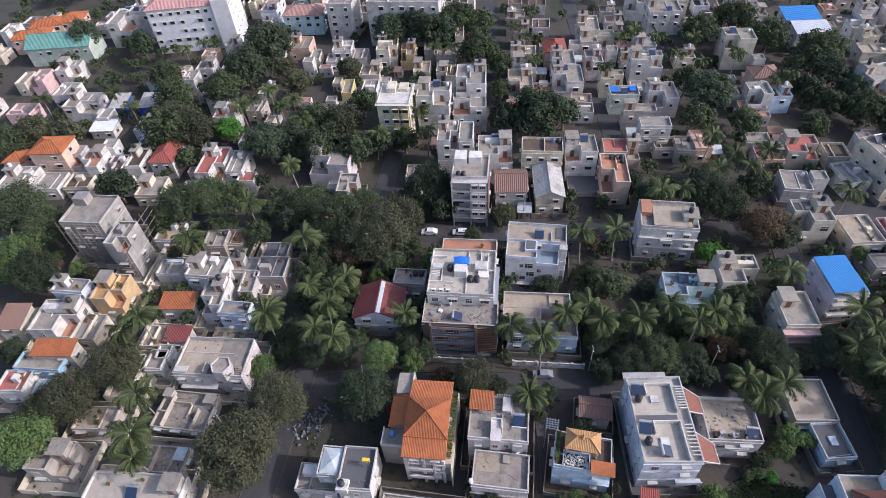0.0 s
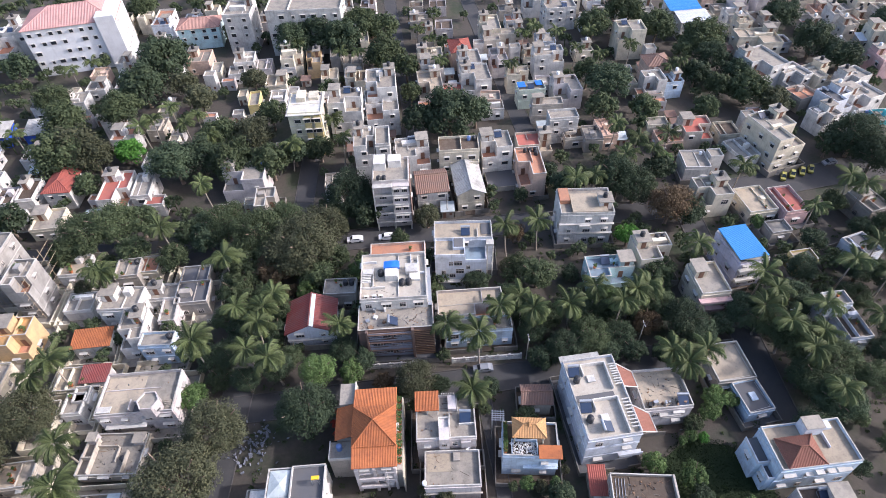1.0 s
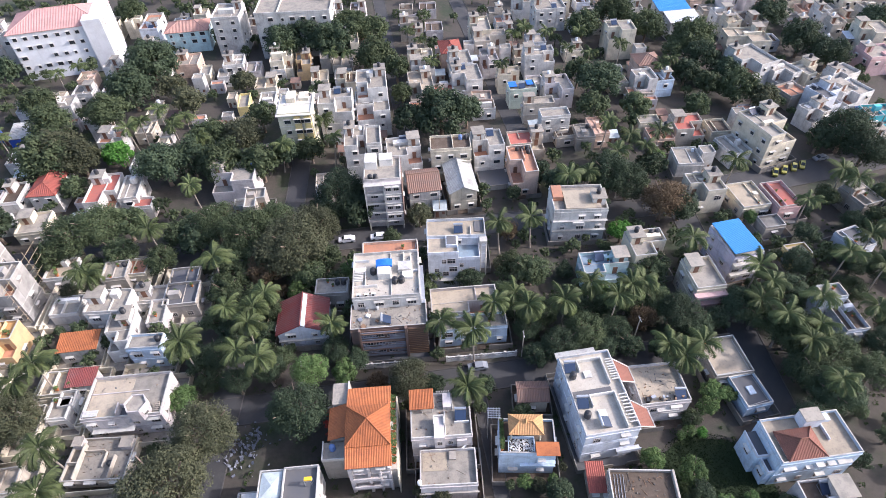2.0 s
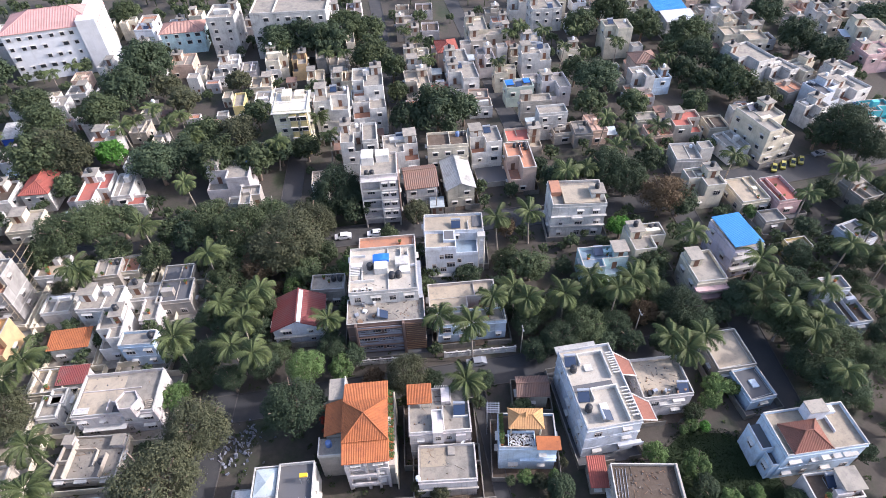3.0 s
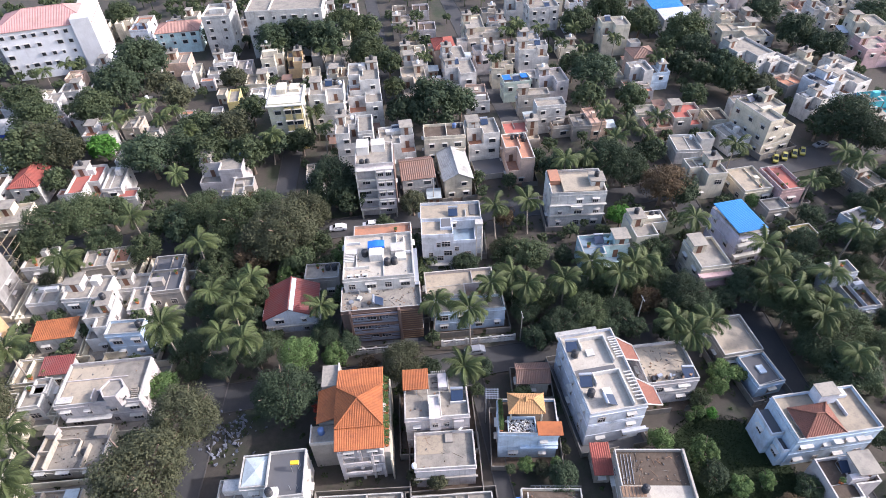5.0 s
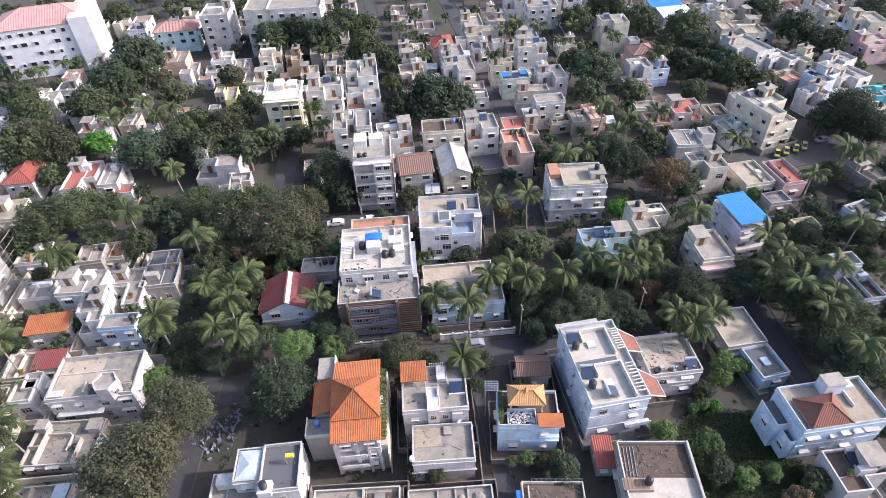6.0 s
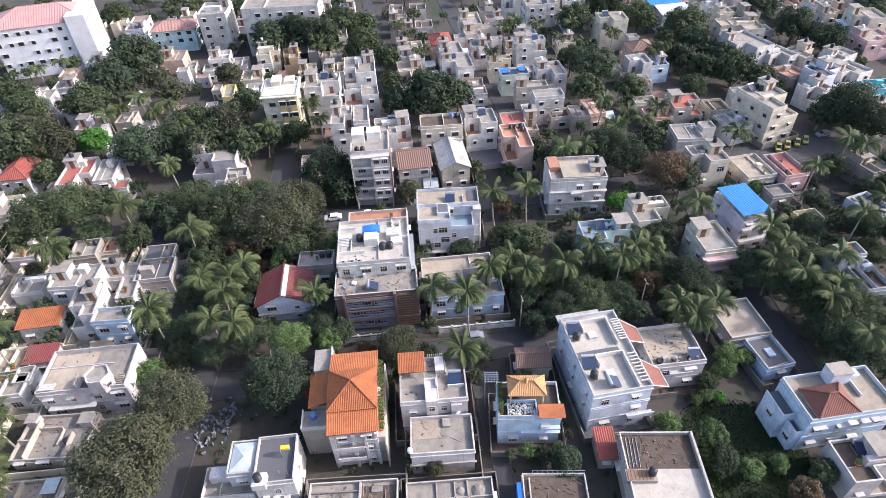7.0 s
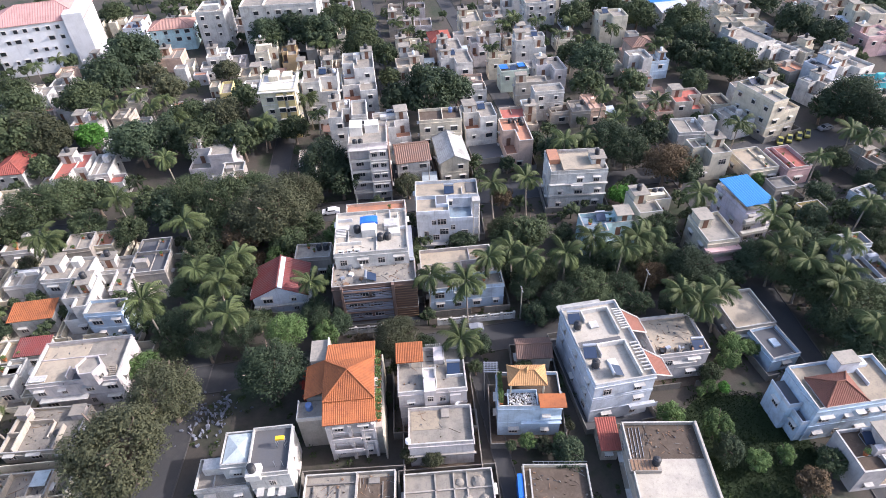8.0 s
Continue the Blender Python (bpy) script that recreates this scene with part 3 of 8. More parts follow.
def house(x, y, w, d, yaw, h, wall="white", roof="terrace", floor="cement", tile="terracotta", head=0, tanks=0, balcony=0, windows=True, KEY=""):
    """A house: walls with storey bands, a terrace with parapet or a pitched roof, windows with sunshades, and a stair room."""
    rnd = random.Random(int(x * 31 + y * 57 + w * 7))
    near = y < 125
    lift = 0.9 if roof == "terrace" and h > 2.5 else 0.0
    top = h - lift
    n = max(1, round(top / 3.1))
    sh = top / n
    storeys = {1: "single-storey", 2: "two-storey", 3: "three-storey", 4: "four-storey", 5: "five-storey"}.get(n, "tall")
    covers = {"terrace": "a flat parapet roof", "hip": "a hipped tiled roof", "gable_x": "a gabled roof", "gable_y": "a gabled roof", "shed": "a sloping sheet roof", "none": "a tiled roof"}
    e = root("house", x, y, 0, yaw, f"{WORDS[wall]} {storeys} house with {covers[roof]}", "house", "city houses")
    X, Y = w / 2, d / 2
    FOOT.append((x, y, math.hypot(X, Y), X, Y, yaw))
    mw = WALL[wall]
    notch = roof == "terrace" and not KEY and h > 5 and w > 4.8 and d > 5.2 and rnd.random() < 0.8
    nw, nd, ns = w * rnd.uniform(0.34, 0.55), d * rnd.uniform(0.28, 0.48), rnd.choice((-1, 1))
    bm = bmesh.new()
    if notch:
        if ns > 0:
            plan = ((-X, -Y), (X - nw, -Y), (X - nw, -Y + nd), (X, -Y + nd), (X, Y), (-X, Y))
        else:
            plan = ((-X + nw, -Y), (X, -Y), (X, Y), (-X, Y), (-X, -Y + nd), (-X + nw, -Y + nd))
        prism(bm, plan, -0.3, top)
    else:
        box(bm, -X, X, -Y, Y, -0.3, top)
    if roof == "gable_x":
        rise = (Y + 0.4) * 0.5
        for s in (-X, X - 0.2):
            v0 = [bm.verts.new((s, c, zz)) for c, zz in ((-Y, top), (Y, top), (0, top + rise * Y / (Y + 0.4) + 0.15))]
            v1 = [bm.verts.new((s + 0.2, c, zz)) for c, zz in ((-Y, top), (Y, top), (0, top + rise * Y / (Y + 0.4) + 0.15))]
            bm.faces.new(v0[::-1]), bm.faces.new(v1)
    if roof == "gable_y":
        rise = (X + 0.4) * 0.5
        for s in (-Y, Y - 0.2):
            v0 = [bm.verts.new((c, s, zz)) for c, zz in ((-X, top), (X, top), (0, top + rise * X / (X + 0.4) + 0.15))]
            v1 = [bm.verts.new((c, s + 0.2, zz)) for c, zz in ((-X, top), (X, top), (0, top + rise * X / (X + 0.4) + 0.15))]
            bm.faces.new(v0), bm.faces.new(v1[::-1])
    part("wall", bm, mw, e)
    for i in range(1, (n - 1 if notch else n) if y < 170 else 1):
        bm = bmesh.new()
        z = i * sh
        box(bm, -X - 0.07, X + 0.07, -Y - 0.07, Y + 0.07, z - 0.09, z + 0.09)
        part("storey_band", bm, M_TRIM if rnd.random() < 0.4 else mw, e)
    rib, course = (0.30, 0.38) if y < 70 else (0.5, 0.8)
    if notch:
        low = top - sh
        nx0, nx1 = (X - nw, X) if ns > 0 else (-X, -X + nw)
        slabs = ((nx0, nx1, -Y, -Y + nd - 0.005),)
        bm = bmesh.new()
        box(bm, nx0 + (0.005 if ns > 0 else 0), nx1 - (0.005 if ns < 0 else 0), -Y, -Y + nd - 0.005, -0.3, low)
        wing = part("wing", bm, mw, e)
        bm = bmesh.new()
        box(bm, nx0 + 0.14, nx1 - 0.14, -Y + 0.14, -Y + nd - 0.02, low - 0.02, low + 0.12)
        part("wing_terrace", bm, FLOOR[rnd.choice((floor, "cement", "oxide", "tan"))], wing)
        bm = bmesh.new()
        ends = ((nx0, -Y), (nx1, -Y), (nx1, -Y + nd - 0.01)) if ns > 0 else ((nx0, -Y + nd - 0.01), (nx0, -Y), (nx1, -Y))
        ring_wall(bm, ends, 0.14, low, low + 0.85, False)
        part("wing_parapet", bm, mw, wing)
        child("door", DOOR, e, pose((nx0 + nx1) / 2, -Y + nd, low + 0.12))
        bm = bmesh.new()
        prism(bm, [(px * (1 - 0.1 / X), py * (1 - 0.1 / Y)) for px, py in plan], top + 0.0, top + 0.16)
        part("terrace", bm, FLOOR[floor], e)
        bm = bmesh.new()
        ring_wall(bm, plan, 0.15, top - 0.01, h)
        part("parapet", bm, mw, e)
        if near:
            bm = bmesh.new()
            ring_wall(bm, [(px * (1 + 0.04 / X), py * (1 + 0.04 / Y)) for px, py in plan], 0.24, h, h + 0.06)
            part("coping", bm, M_COPING, e)
    elif roof == "terrace":
        if y < 150:
            bm = bmesh.new()
            box(bm, -X - 0.12, X + 0.12, -Y - 0.12, Y + 0.12, top - 0.02, top + 0.12)
            part("roof_slab", bm, mw, e)
        bm = bmesh.new()
        box(bm, -X + 0.11, X - 0.11, -Y + 0.11, Y - 0.11, top + 0.05, top + 0.16)
        part("terrace", bm, FLOOR[floor], e)
        if lift and y > 118:
            bm = bmesh.new()
            ring_wall(bm, ((-X, -Y), (X, -Y), (X, Y), (-X, Y)), 0.16, top + 0.1, h)
            part("parapet", bm, mw, e)
        elif lift:
            for nm, a in (("parapet", (-X, X, -Y, -Y + 0.14)), ("parapet", (-X, X, Y - 0.14, Y)), ("parapet", (-X, -X + 0.14, -Y + 0.14, Y - 0.14)), ("parapet", (X - 0.14, X, -Y + 0.14, Y - 0.14))):
                bm = bmesh.new()
                box(bm, *a, top + 0.1, h - 0.06)
                box(bm, a[0] - 0.03, a[1] + 0.03, a[2] - 0.03, a[3] + 0.03, h - 0.06, h, 1)
                part(nm, bm, [mw, M_COPING], e)
    elif roof == "hip":
        bm = bmesh.new()
        hip_roof(bm, -X, X, -Y, Y, top + 0.02, 0.42, rib, course)
        part("roof", bm, TILE[tile], e)
    elif roof in ("gable_x", "gable_y"):
        bm = bmesh.new()
        gable_roof(bm, -X, X, -Y, Y, top + 0.02, roof == "gable_x", 0.5, rib, course)
        part("roof", bm, TILE[tile], e)
    elif roof == "shed":
        bm = bmesh.new()
        o, rise = 0.35, 0.16 * d
        deck(bm, ((-X - o, -Y - o, top + 0.02), (X + o, -Y - o, top + 0.02), (X + o, Y + o, top + rise), (-X - o, Y + o, top + rise)), 0.1)
        part("roof_board", bm, M_WOOD, e)
        bm = bmesh.new()
        run = math.hypot(d + 2 * o, rise)
        corrugated(bm, (-X - o, -Y - o, top + 0.03), (1, 0, 0), (0, d + 2 * o, rise - 0.02), w + 2 * o, run)
        part("roof", bm, TILE[tile], e)
        bm = bmesh.new()
        for s in (-X, X - 0.2):
            v0 = [bm.verts.new(c) for c in ((s, -Y, top - 0.1), (s, Y, top - 0.1), (s, Y, top + rise - 0.15))]
            v1 = [bm.verts.new(c) for c in ((s + 0.2, -Y, top - 0.1), (s + 0.2, Y, top - 0.1), (s + 0.2, Y, top + rise - 0.15))]
            bm.faces.new(v0[::-1]), bm.faces.new(v1)
            bm.faces.new((v0[1], v1[1], v1[2], v0[2]))
        part("gable_wall", bm, mw, e)
    if windows and h > 2.5:
        for i in range(n):
            z = i * sh + 0.95
            if near or i > 0 or n == 1:
                cnt = max(1, int(w / 3.4))
                for j in range(cnt):
                    if rnd.random() < 0.12:
                        continue
                    xx = -X + w * (j + 0.5) / cnt + rnd.uniform(-0.3, 0.3)
                    cut = notch and i == n - 1 and (xx > X - nw - 0.8 if ns > 0 else xx < -X + nw + 0.8)
                    if cut and abs(xx - (X - nw / 2) * ns) < 1.4:
                        continue
                    if cut and abs(abs(xx) - (X - nw)) < 0.9:
                        continue
                    add_window(e, pose(xx, -Y + nd if cut else -Y, z), rnd.choice((0, 0, 1, 2)) if w / cnt > 2.6 else 1, rnd.random() < 0.8, y > 118)
                for side in ((1, -1) if near else (1,) if x < 0 else (-1,)):
                    cnt = max(1, int(d / 4.2))
                    for j in range(cnt):
                        if rnd.random() < 0.25:
                            continue
                        yy = -Y + d * (j + 0.5) / cnt + rnd.uniform(-0.4, 0.4)
                        if notch and i == n - 1 and side == ns and yy < -Y + nd + 0.9:
                            continue
                        add_window(e, pose(side * X, yy, z, 0, 0, 90 * side), rnd.choice((0, 1)), rnd.random() < 0.6, y > 118)
    if balcony and not notch:
        for i in range(1, n):
            z = i * sh
            bm = bmesh.new()
            bw = w * 0.42
            x0 = -X + 0.2 if rnd.random() < 0.5 else X - bw - 0.2
            box(bm, x0, x0 + bw, -Y - 1.15, -Y, z - 0.12, z + 0.05)
            bal = part("balcony", bm, M_TRIM, e)
            bm = bmesh.new()
            box(bm, x0, x0 + bw, -Y - 1.15, -Y - 1.05, z + 0.05, z + 0.75)
            box(bm, x0, x0 + 0.1, -Y - 1.05, -Y - 0.01, z + 0.05, z + 0.75)
            box(bm, x0 + bw - 0.1, x0 + bw, -Y - 1.05, -Y - 0.01, z + 0.05, z + 0.75)
            part("balcony_wall", bm, mw, bal)
    if not head and roof == "terrace" and not KEY and h > 5 and w > 5 and d > 5 and rnd.random() < 0.55:
        head = rnd.choice((1, 2))
    if head and roof == "terrace":
        hw, hd = min(3.0, w * 0.42), min(3.4, d * 0.5)
        cx = {1: -X + hw / 2 + 0.3, 2: X - hw / 2 - 0.3, 3: rnd.choice((-1, 1)) * (X - hw / 2 - 0.4)}[head]
        cy = Y - hd / 2 - 0.4 if head != 3 or notch else -0.1 * d
        bm = bmesh.new()
        box(bm, cx - hw / 2, cx + hw / 2, cy - hd / 2, cy + hd / 2, top + 0.1, top + 2.5)
        room = part("stair_room", bm, mw, e)
        bm = bmesh.new()
        box(bm, cx - hw / 2 - 0.3, cx + hw / 2 + 0.3, cy - hd / 2 - 0.4, cy + hd / 2 + 0.2, top + 2.5, top + 2.66)
        part("stair_room_roof", bm, FLOOR["cement"], room)
        child("door", DOOR, room, pose(cx, cy - hd / 2, top + 0.16))
        if rnd.random() < 0.6:
            q = e.matrix_basis @ Vector((cx, cy, top + 2.66))
            water_tank(q.x, q.y, q.z, rnd.choice(("black", "black", "white")))
    for i in range(tanks):
        q = e.matrix_basis @ Vector((X - 1.1 - 1.4 * (i % 3), Y - 1.2 - 1.5 * (i // 3), top + 0.16))
        water_tank(q.x, q.y, q.z, rnd.choice(("black", "black", "black", "blue", "white")), rnd.uniform(0.85, 1.1))
    if roof == "terrace" and h > 5 and w > 6 and rnd.random() < 0.22:
        q = e.matrix_basis @ Vector((rnd.uniform(-0.2, 0.2) * w, Y - 1.6 if notch else -Y + 2.0, top + 0.16))
        solar_heater(q.x, q.y, q.z, yaw + rnd.choice((0, 0, 90)))
    if roof == "terrace" and h > 2.5 and not KEY:
        roof_bits(e, X, Y, top + 0.16, mw, rnd, y < 120, nd if notch else 0.0)
    if y < 125 and h > 2.9 and (x < -44 or rnd.random() < 0.7):
        yard(e, x, y, X, Y, yaw, rnd)
    if KEY:
        HOUSES[KEY] = (e, X, Y, top, h)
    return e


# ---- the houses, block by block ----
house(1.7, 117.2, 8.8, 9.0, -6.0, 15.4, wall="pinkgrey", KEY="apt")
house(-4.0, 136.2, 5.4, 9.5, -4.6, 13, wall="white", head=1, tanks=1)
house(1.0, 135.6, 3.8, 8.3, -4.3, 13, wall="white")
house(8.7, 132.7, 9.2, 8.7, -2.0, 10, wall="white", head=2)
house(21.2, 130.5, 10.8, 6.3, -6.5, 11, wall="cream", floor="brown", tanks=2, balcony=1)
house(31.7, 131.4, 8.3, 7.5, -2.1, 10, wall="white", head=1)
house(39.3, 122.9, 6.7, 11.8, -4.8, 8, wall="peach", floor="oxide", tanks=4)
house(43.9, 135.2, 10.0, 6.4, -4.5, 6, wall="tan", floor="red")
house(12.1, 121.8, 8.0, 8.8, -2.0, 6, wall="white", roof="gable_x", tile="brown")
house(21.9, 120.9, 6.9, 12.3, -2.0, 6, wall="cream", roof="gable_y", tile="grey")
house(32.7, 124.4, 9.5, 7.1, -2.0, 1.6, wall="grey", floor="dark")
house(-1.9, 75.9, 15.4, 6.4, -6.0, 9.8, wall="brownwall", floor="cement", KEY="louver", windows=False)
house(-1.2, 84.5, 13.8, 12.6, -6.0, 12.8, wall="white", floor="whitefloor", KEY="upper")
house(0.6, 93.5, 12.2, 3.5, -6.0, 11.5, wall="peach", floor="oxide")
house(16.0, 96.4, 13.2, 5.6, -9.0, 11.8, wall="bluewhite", floor="tan", KEY="tall")
house(14.4, 79.4, 14.2, 7.0, -5.6, 6.5, wall="pinkgrey", floor="tan")
house(15.0, 73.8, 14.2, 3.7, -5.8, 6, wall="ltblue")
house(-19.9, 82.9, 10.1, 8.4, -5.1, 4.8, wall="bluewhite", roof="gable_y", tile="maroon", KEY="redgable")
house(-13.4, 90.0, 7.2, 4.5, -7.4, 5.5, wall="grey", tanks=2)
house(47.2, 101.9, 12.7, 9.0, -9.0, 10.5, wall="white", head=3, KEY="block")
house(-76.6, 110.2, 6.3, 6.6, -4.3, 4, wall="white", floor="tan")
house(-72.5, 98.2, 6.2, 5.4, -4.1, 3.5, wall="white")
house(-53.8, 97.4, 6.2, 4.4, -4.6, 4, wall="white", head=1)
house(-47.2, 100.9, 6.4, 6.5, -4.5, 4, wall="grey", floor="dark")
house(-68.8, 77.0, 6.2, 5.5, -5.0, 3.5, wall="cream", floor="tan")
house(-58.6, 48.9, 9.3, 5.1, -6.0, 3, wall="tan", floor="cement", KEY="court_low")
house(-59.2, 70.8, 5.8, 3.6, -4.9, 3, wall="white", tanks=1)
house(-8.15, 52.25, 7.2, 14.4, -6.0, 9.5, wall="pinkgrey", KEY="orange", roof="none")
house(4.3, 43.9, 9.6, 6.3, -8.0, 6.2, wall="pinkgrey", floor="cement", KEY="greylow", windows=False)
house(4.5, 52.1, 10.5, 8.4, -7.0, 9.3, wall="pinkgrey", KEY="greyup", floor="cement", windows=False)
house(18.6, 45.9, 9.6, 6.3, -12.0, 8, wall="ltblue", KEY="pavilion", floor="brown")
house(33.0, 50.9, 9.7, 16.2, -1.0, 10, wall="bluewhite", floor="whitefloor", KEY="whitel")
house(45.8, 51.9, 9.2, 8.3, -4.4, 7, wall="pinkgrey", floor="tan", KEY="h5")
house(34.5, 31.0, 10.6, 12.4, -12.0, 6.5, wall="grey", floor="brown", KEY="h6")
house(18.9, 32.5, 9.3, 5.9, -12.0, 3.6, wall="cream", floor="brown", KEY="h7")
house(3.7, 34.9, 12.7, 5.2, -7.4, 4, wall="grey", KEY="h8")
house(-20.6, 44.4, 5.8, 7.5, -5.6, 7.5, wall="white", floor="dark", KEY="h9a")
house(-25.5, 46.0, 4.1, 5.3, -6.1, 7, wall="white", KEY="h9b")
house(-28.1, 44.3, 7.6, 4.9, -6.0, 4, wall="white")
house(-10.1, 38.0, 13.0, 4.6, -8.5, 4, wall="grey", floor="cement", KEY="h10", windows=False)
house(65.6, 36.4, 14.1, 7.9, -3.0, 8.5, wall="ltblue", floor="tan", KEY="pyramid")
house(64.3, 27.0, 8.0, 6.6, -5.0, 5.5, wall="pinkgrey", floor="brown", head=3)
house(62.4, 56.6, 7.6, 8.6, -2.0, 4.5, wall="grey", floor="tan")
house(63.7, 48.9, 5.2, 6.7, 2.0, 3.8, wall="ltblue", floor="dark")
house(22.8, 56.0, 5.4, 3.7, -10.0, 4.5, wall="tan", roof="gable_x", tile="brown")
house(29.0, 38.4, 2.5, 4.6, -10.0, 3.2, wall="grey", roof="shed", tile="red")
house(77.9, 82.4, 7.1, 10.3, 2.0, 9, wall="lavender", KEY="bluesheet")
house(58.7, 86.4, 8.5, 8.0, -3.0, 8, wall="cream", head=1, tanks=2)
house(66.5, 75.3, 6.4, 8.7, -3.0, 8, wall="cream", head=1, KEY="pinkband")
house(82.1, 104.2, 8.1, 7.5, -3.0, 7.5, wall="cream", head=2, tanks=2)
house(92.7, 100.6, 7.4, 9.3, 0.0, 4.5, wall="cream", floor="tan")
house(100.3, 98.6, 6.1, 9.5, 0.0, 5, wall="pink", floor="red")
house(93.4, 90.7, 5.2, 4.1, 0.0, 4, wall="grey")
house(92.9, 79.8, 5.2, 3.6, 0.0, 5, wall="yellow", floor="tan")
house(108.6, 121.3, 9.6, 13.2, 9.9, 11, wall="cream", tanks=6, balcony=1, floor="cement")
house(99.6, 120.6, 6.2, 8.4, 9.0, 5, wall="white")
house(91.7, 132.5, 8.6, 8.0, -7.1, 6, wall="tan", floor="red", head=1)
house(84.9, 118.5, 6.8, 7.6, -10.0, 5, wall="white", tanks=1)
house(108.2, 80.6, 6.0, 6.5, 10.0, 5, wall="bluewhite", floor="dark")
house(119.8, 94.4, 6.2, 8.0, 8.0, 5, wall="grey", floor="tan", head=1)
house(88.4, 64.0, 5.0, 3.5, -3.0, 9.5, wall="bluewhite")
house(90.2, 59.6, 4.9, 7.6, -3.0, 6.5, wall="bluewhite", floor="brown")
house(47.8, 84.0, 10.6, 6.4, -6.1, 6.2, wall="tealwhite", floor="slate")
house(-19.3, 153.9, 9.4, 10.8, -5.7, 14.5, wall="yellowish", KEY="w2", tanks=1)
house(-8.1, 157.9, 9.7, 8.3, -7.4, 13, wall="white", tanks=2, head=1, balcony=1)
house(3.3, 165.5, 9.1, 11.7, -4.1, 13, wall="white", head=2)
house(2.6, 159.5, 9.9, 12.4, -2.0, 9, wall="white", balcony=1)
house(-37.2, 133.8, 11.5, 7.9, -6.3, 8, wall="pinkgrey", head=1, tanks=1)
house(-71.7, 136.5, 7.1, 12.1, -3.8, 6.5, wall="white", floor="red", head=1)
house(-64.6, 136.2, 4.8, 10.0, -2.0, 6, wall="white")
house(-61.2, 130.7, 4.9, 3.9, -4.7, 4.5, wall="white", floor="red")
house(-87.0, 142.9, 7.0, 11.9, -5.2, 6, wall="white", roof="hip", tile="red")
house(60.5, 178.5, 10.1, 6.4, -4.8, 9, wall="white", head=1)
house(50.0, 161.5, 8.6, 5.3, -2.3, 7, wall="greenish", KEY="tarp")
house(52.5, 151.7, 9.4, 4.0, -7.1, 7, wall="tan", head=1)
house(54.1, 141.3, 8.4, 4.5, -4.1, 9, wall="white")
house(61.4, 160.5, 8.2, 9.3, -2.0, 7, wall="pinkgrey", head=1, tanks=1)
house(57.0, 138.3, 6.3, 5.0, -2.0, 4, wall="tan", floor="brown")
house(61.7, 136.0, 5.2, 6.8, -6.8, 5, wall="grey", tanks=1)
house(66.5, 137.7, 4.6, 8.7, -2.0, 5, wall="peach", floor="peachfloor")
house(34.1, 171.5, 9.2, 10.4, -2.0, 8, wall="white", head=1)
house(34.2, 182.0, 7.3, 9.4, -2.0, 8, wall="white")
house(32.7, 191.8, 6.9, 9.2, -2.0, 7, wall="peach", roof="hip", tile="red")
house(37.1, 161.6, 6.2, 5.3, -10.0, 5, wall="peach", balcony=1)
house(36.7, 157.8, 7.2, 5.5, -5.0, 4, wall="white")
house(19.2, 171.6, 7.6, 12.1, -2.0, 7, wall="tan", floor="tan")
house(25.9, 170.8, 7.1, 5.0, -5.9, 4, wall="white", floor="red")
house(21.4, 182.0, 7.7, 8.0, -3.4, 7, wall="white", head=1)
house(21.8, 190.1, 8.6, 5.9, -3.7, 7, wall="cream", head=1)
house(46.3, 205.5, 7.1, 11.6, -5.0, 8, wall="cream", head=1)
house(48.2, 197.2, 11.9, 8.6, -5.2, 7, wall="tan", head=1)
house(44.6, 183.6, 5.2, 8.7, -2.0, 7, wall="pinkgrey")
house(48.2, 171.2, 7.3, 5.4, -4.5, 7, wall="cream", head=1)
house(92.0, 185.8, 9.1, 7.5, -6.4, 11, wall="cream", tanks=1)
house(93.5, 166.3, 7.8, 7.4, -2.1, 8, wall="peach", roof="hip", tile="brown")
house(89.0, 157.5, 6.4, 6.7, -2.0, 8, wall="white")
house(95.8, 158.0, 5.8, 5.3, -2.0, 6, wall="ltblue", floor="brown")
house(87.0, 155.0, 7.9, 4.1, -6.4, 4, wall="tan", floor="oxide")
house(82.7, 162.9, 6.0, 5.8, -3.5, 4, wall="cream")
house(82.1, 137.6, 6.2, 4.0, -5.9, 5, wall="cream")
house(-58.6, 208.6, 7.8, 8.5, -4.5, 5, wall="peach", head=1)
house(-52.1, 200.8, 3.6, 7.2, -2.0, 4, wall="cream")
house(-42.1, 202.2, 6.9, 7.5, -2.0, 6, wall="white", head=1)
house(-44.9, 197.5, 5.4, 6.1, -2.0, 4, wall="white")
house(-35.6, 199.6, 5.2, 7.2, -3.9, 4, wall="pinkgrey")
house(-25.6, 200.6, 7.3, 10.3, -2.0, 7, wall="cream", head=1, tanks=1)
house(-27.1, 198.1, 5.0, 6.1, -3.7, 4, wall="white")
house(-18.1, 197.2, 5.2, 8.7, -2.0, 6, wall="mustard")
house(-10.5, 199.8, 3.6, 8.9, -2.0, 6, wall="grey")
house(-1.1, 205.2, 5.8, 9.4, -2.0, 8, wall="cream", head=1, tanks=1)
house(-37.4, 175.7, 3.4, 8.5, -2.0, 5, wall="yellow", balcony=1)
house(-80.5, 172.3, 5.4, 5.5, -3.8, 6, wall="white")
house(135.2, 176.6, 13.5, 11.0, -8.0, 7, wall="cream", floor="tan", head=2)
house(126.4, 159.4, 10.5, 13.0, 12.0, 9, wall="white", balcony=1, head=1)
house(134.6, 153.6, 8.0, 8.5, 14.0, 6.5, wall="white", balcony=1)
house(143.4, 153.2, 8.0, 8.0, 14.0, 6, wall="cream", head=2)
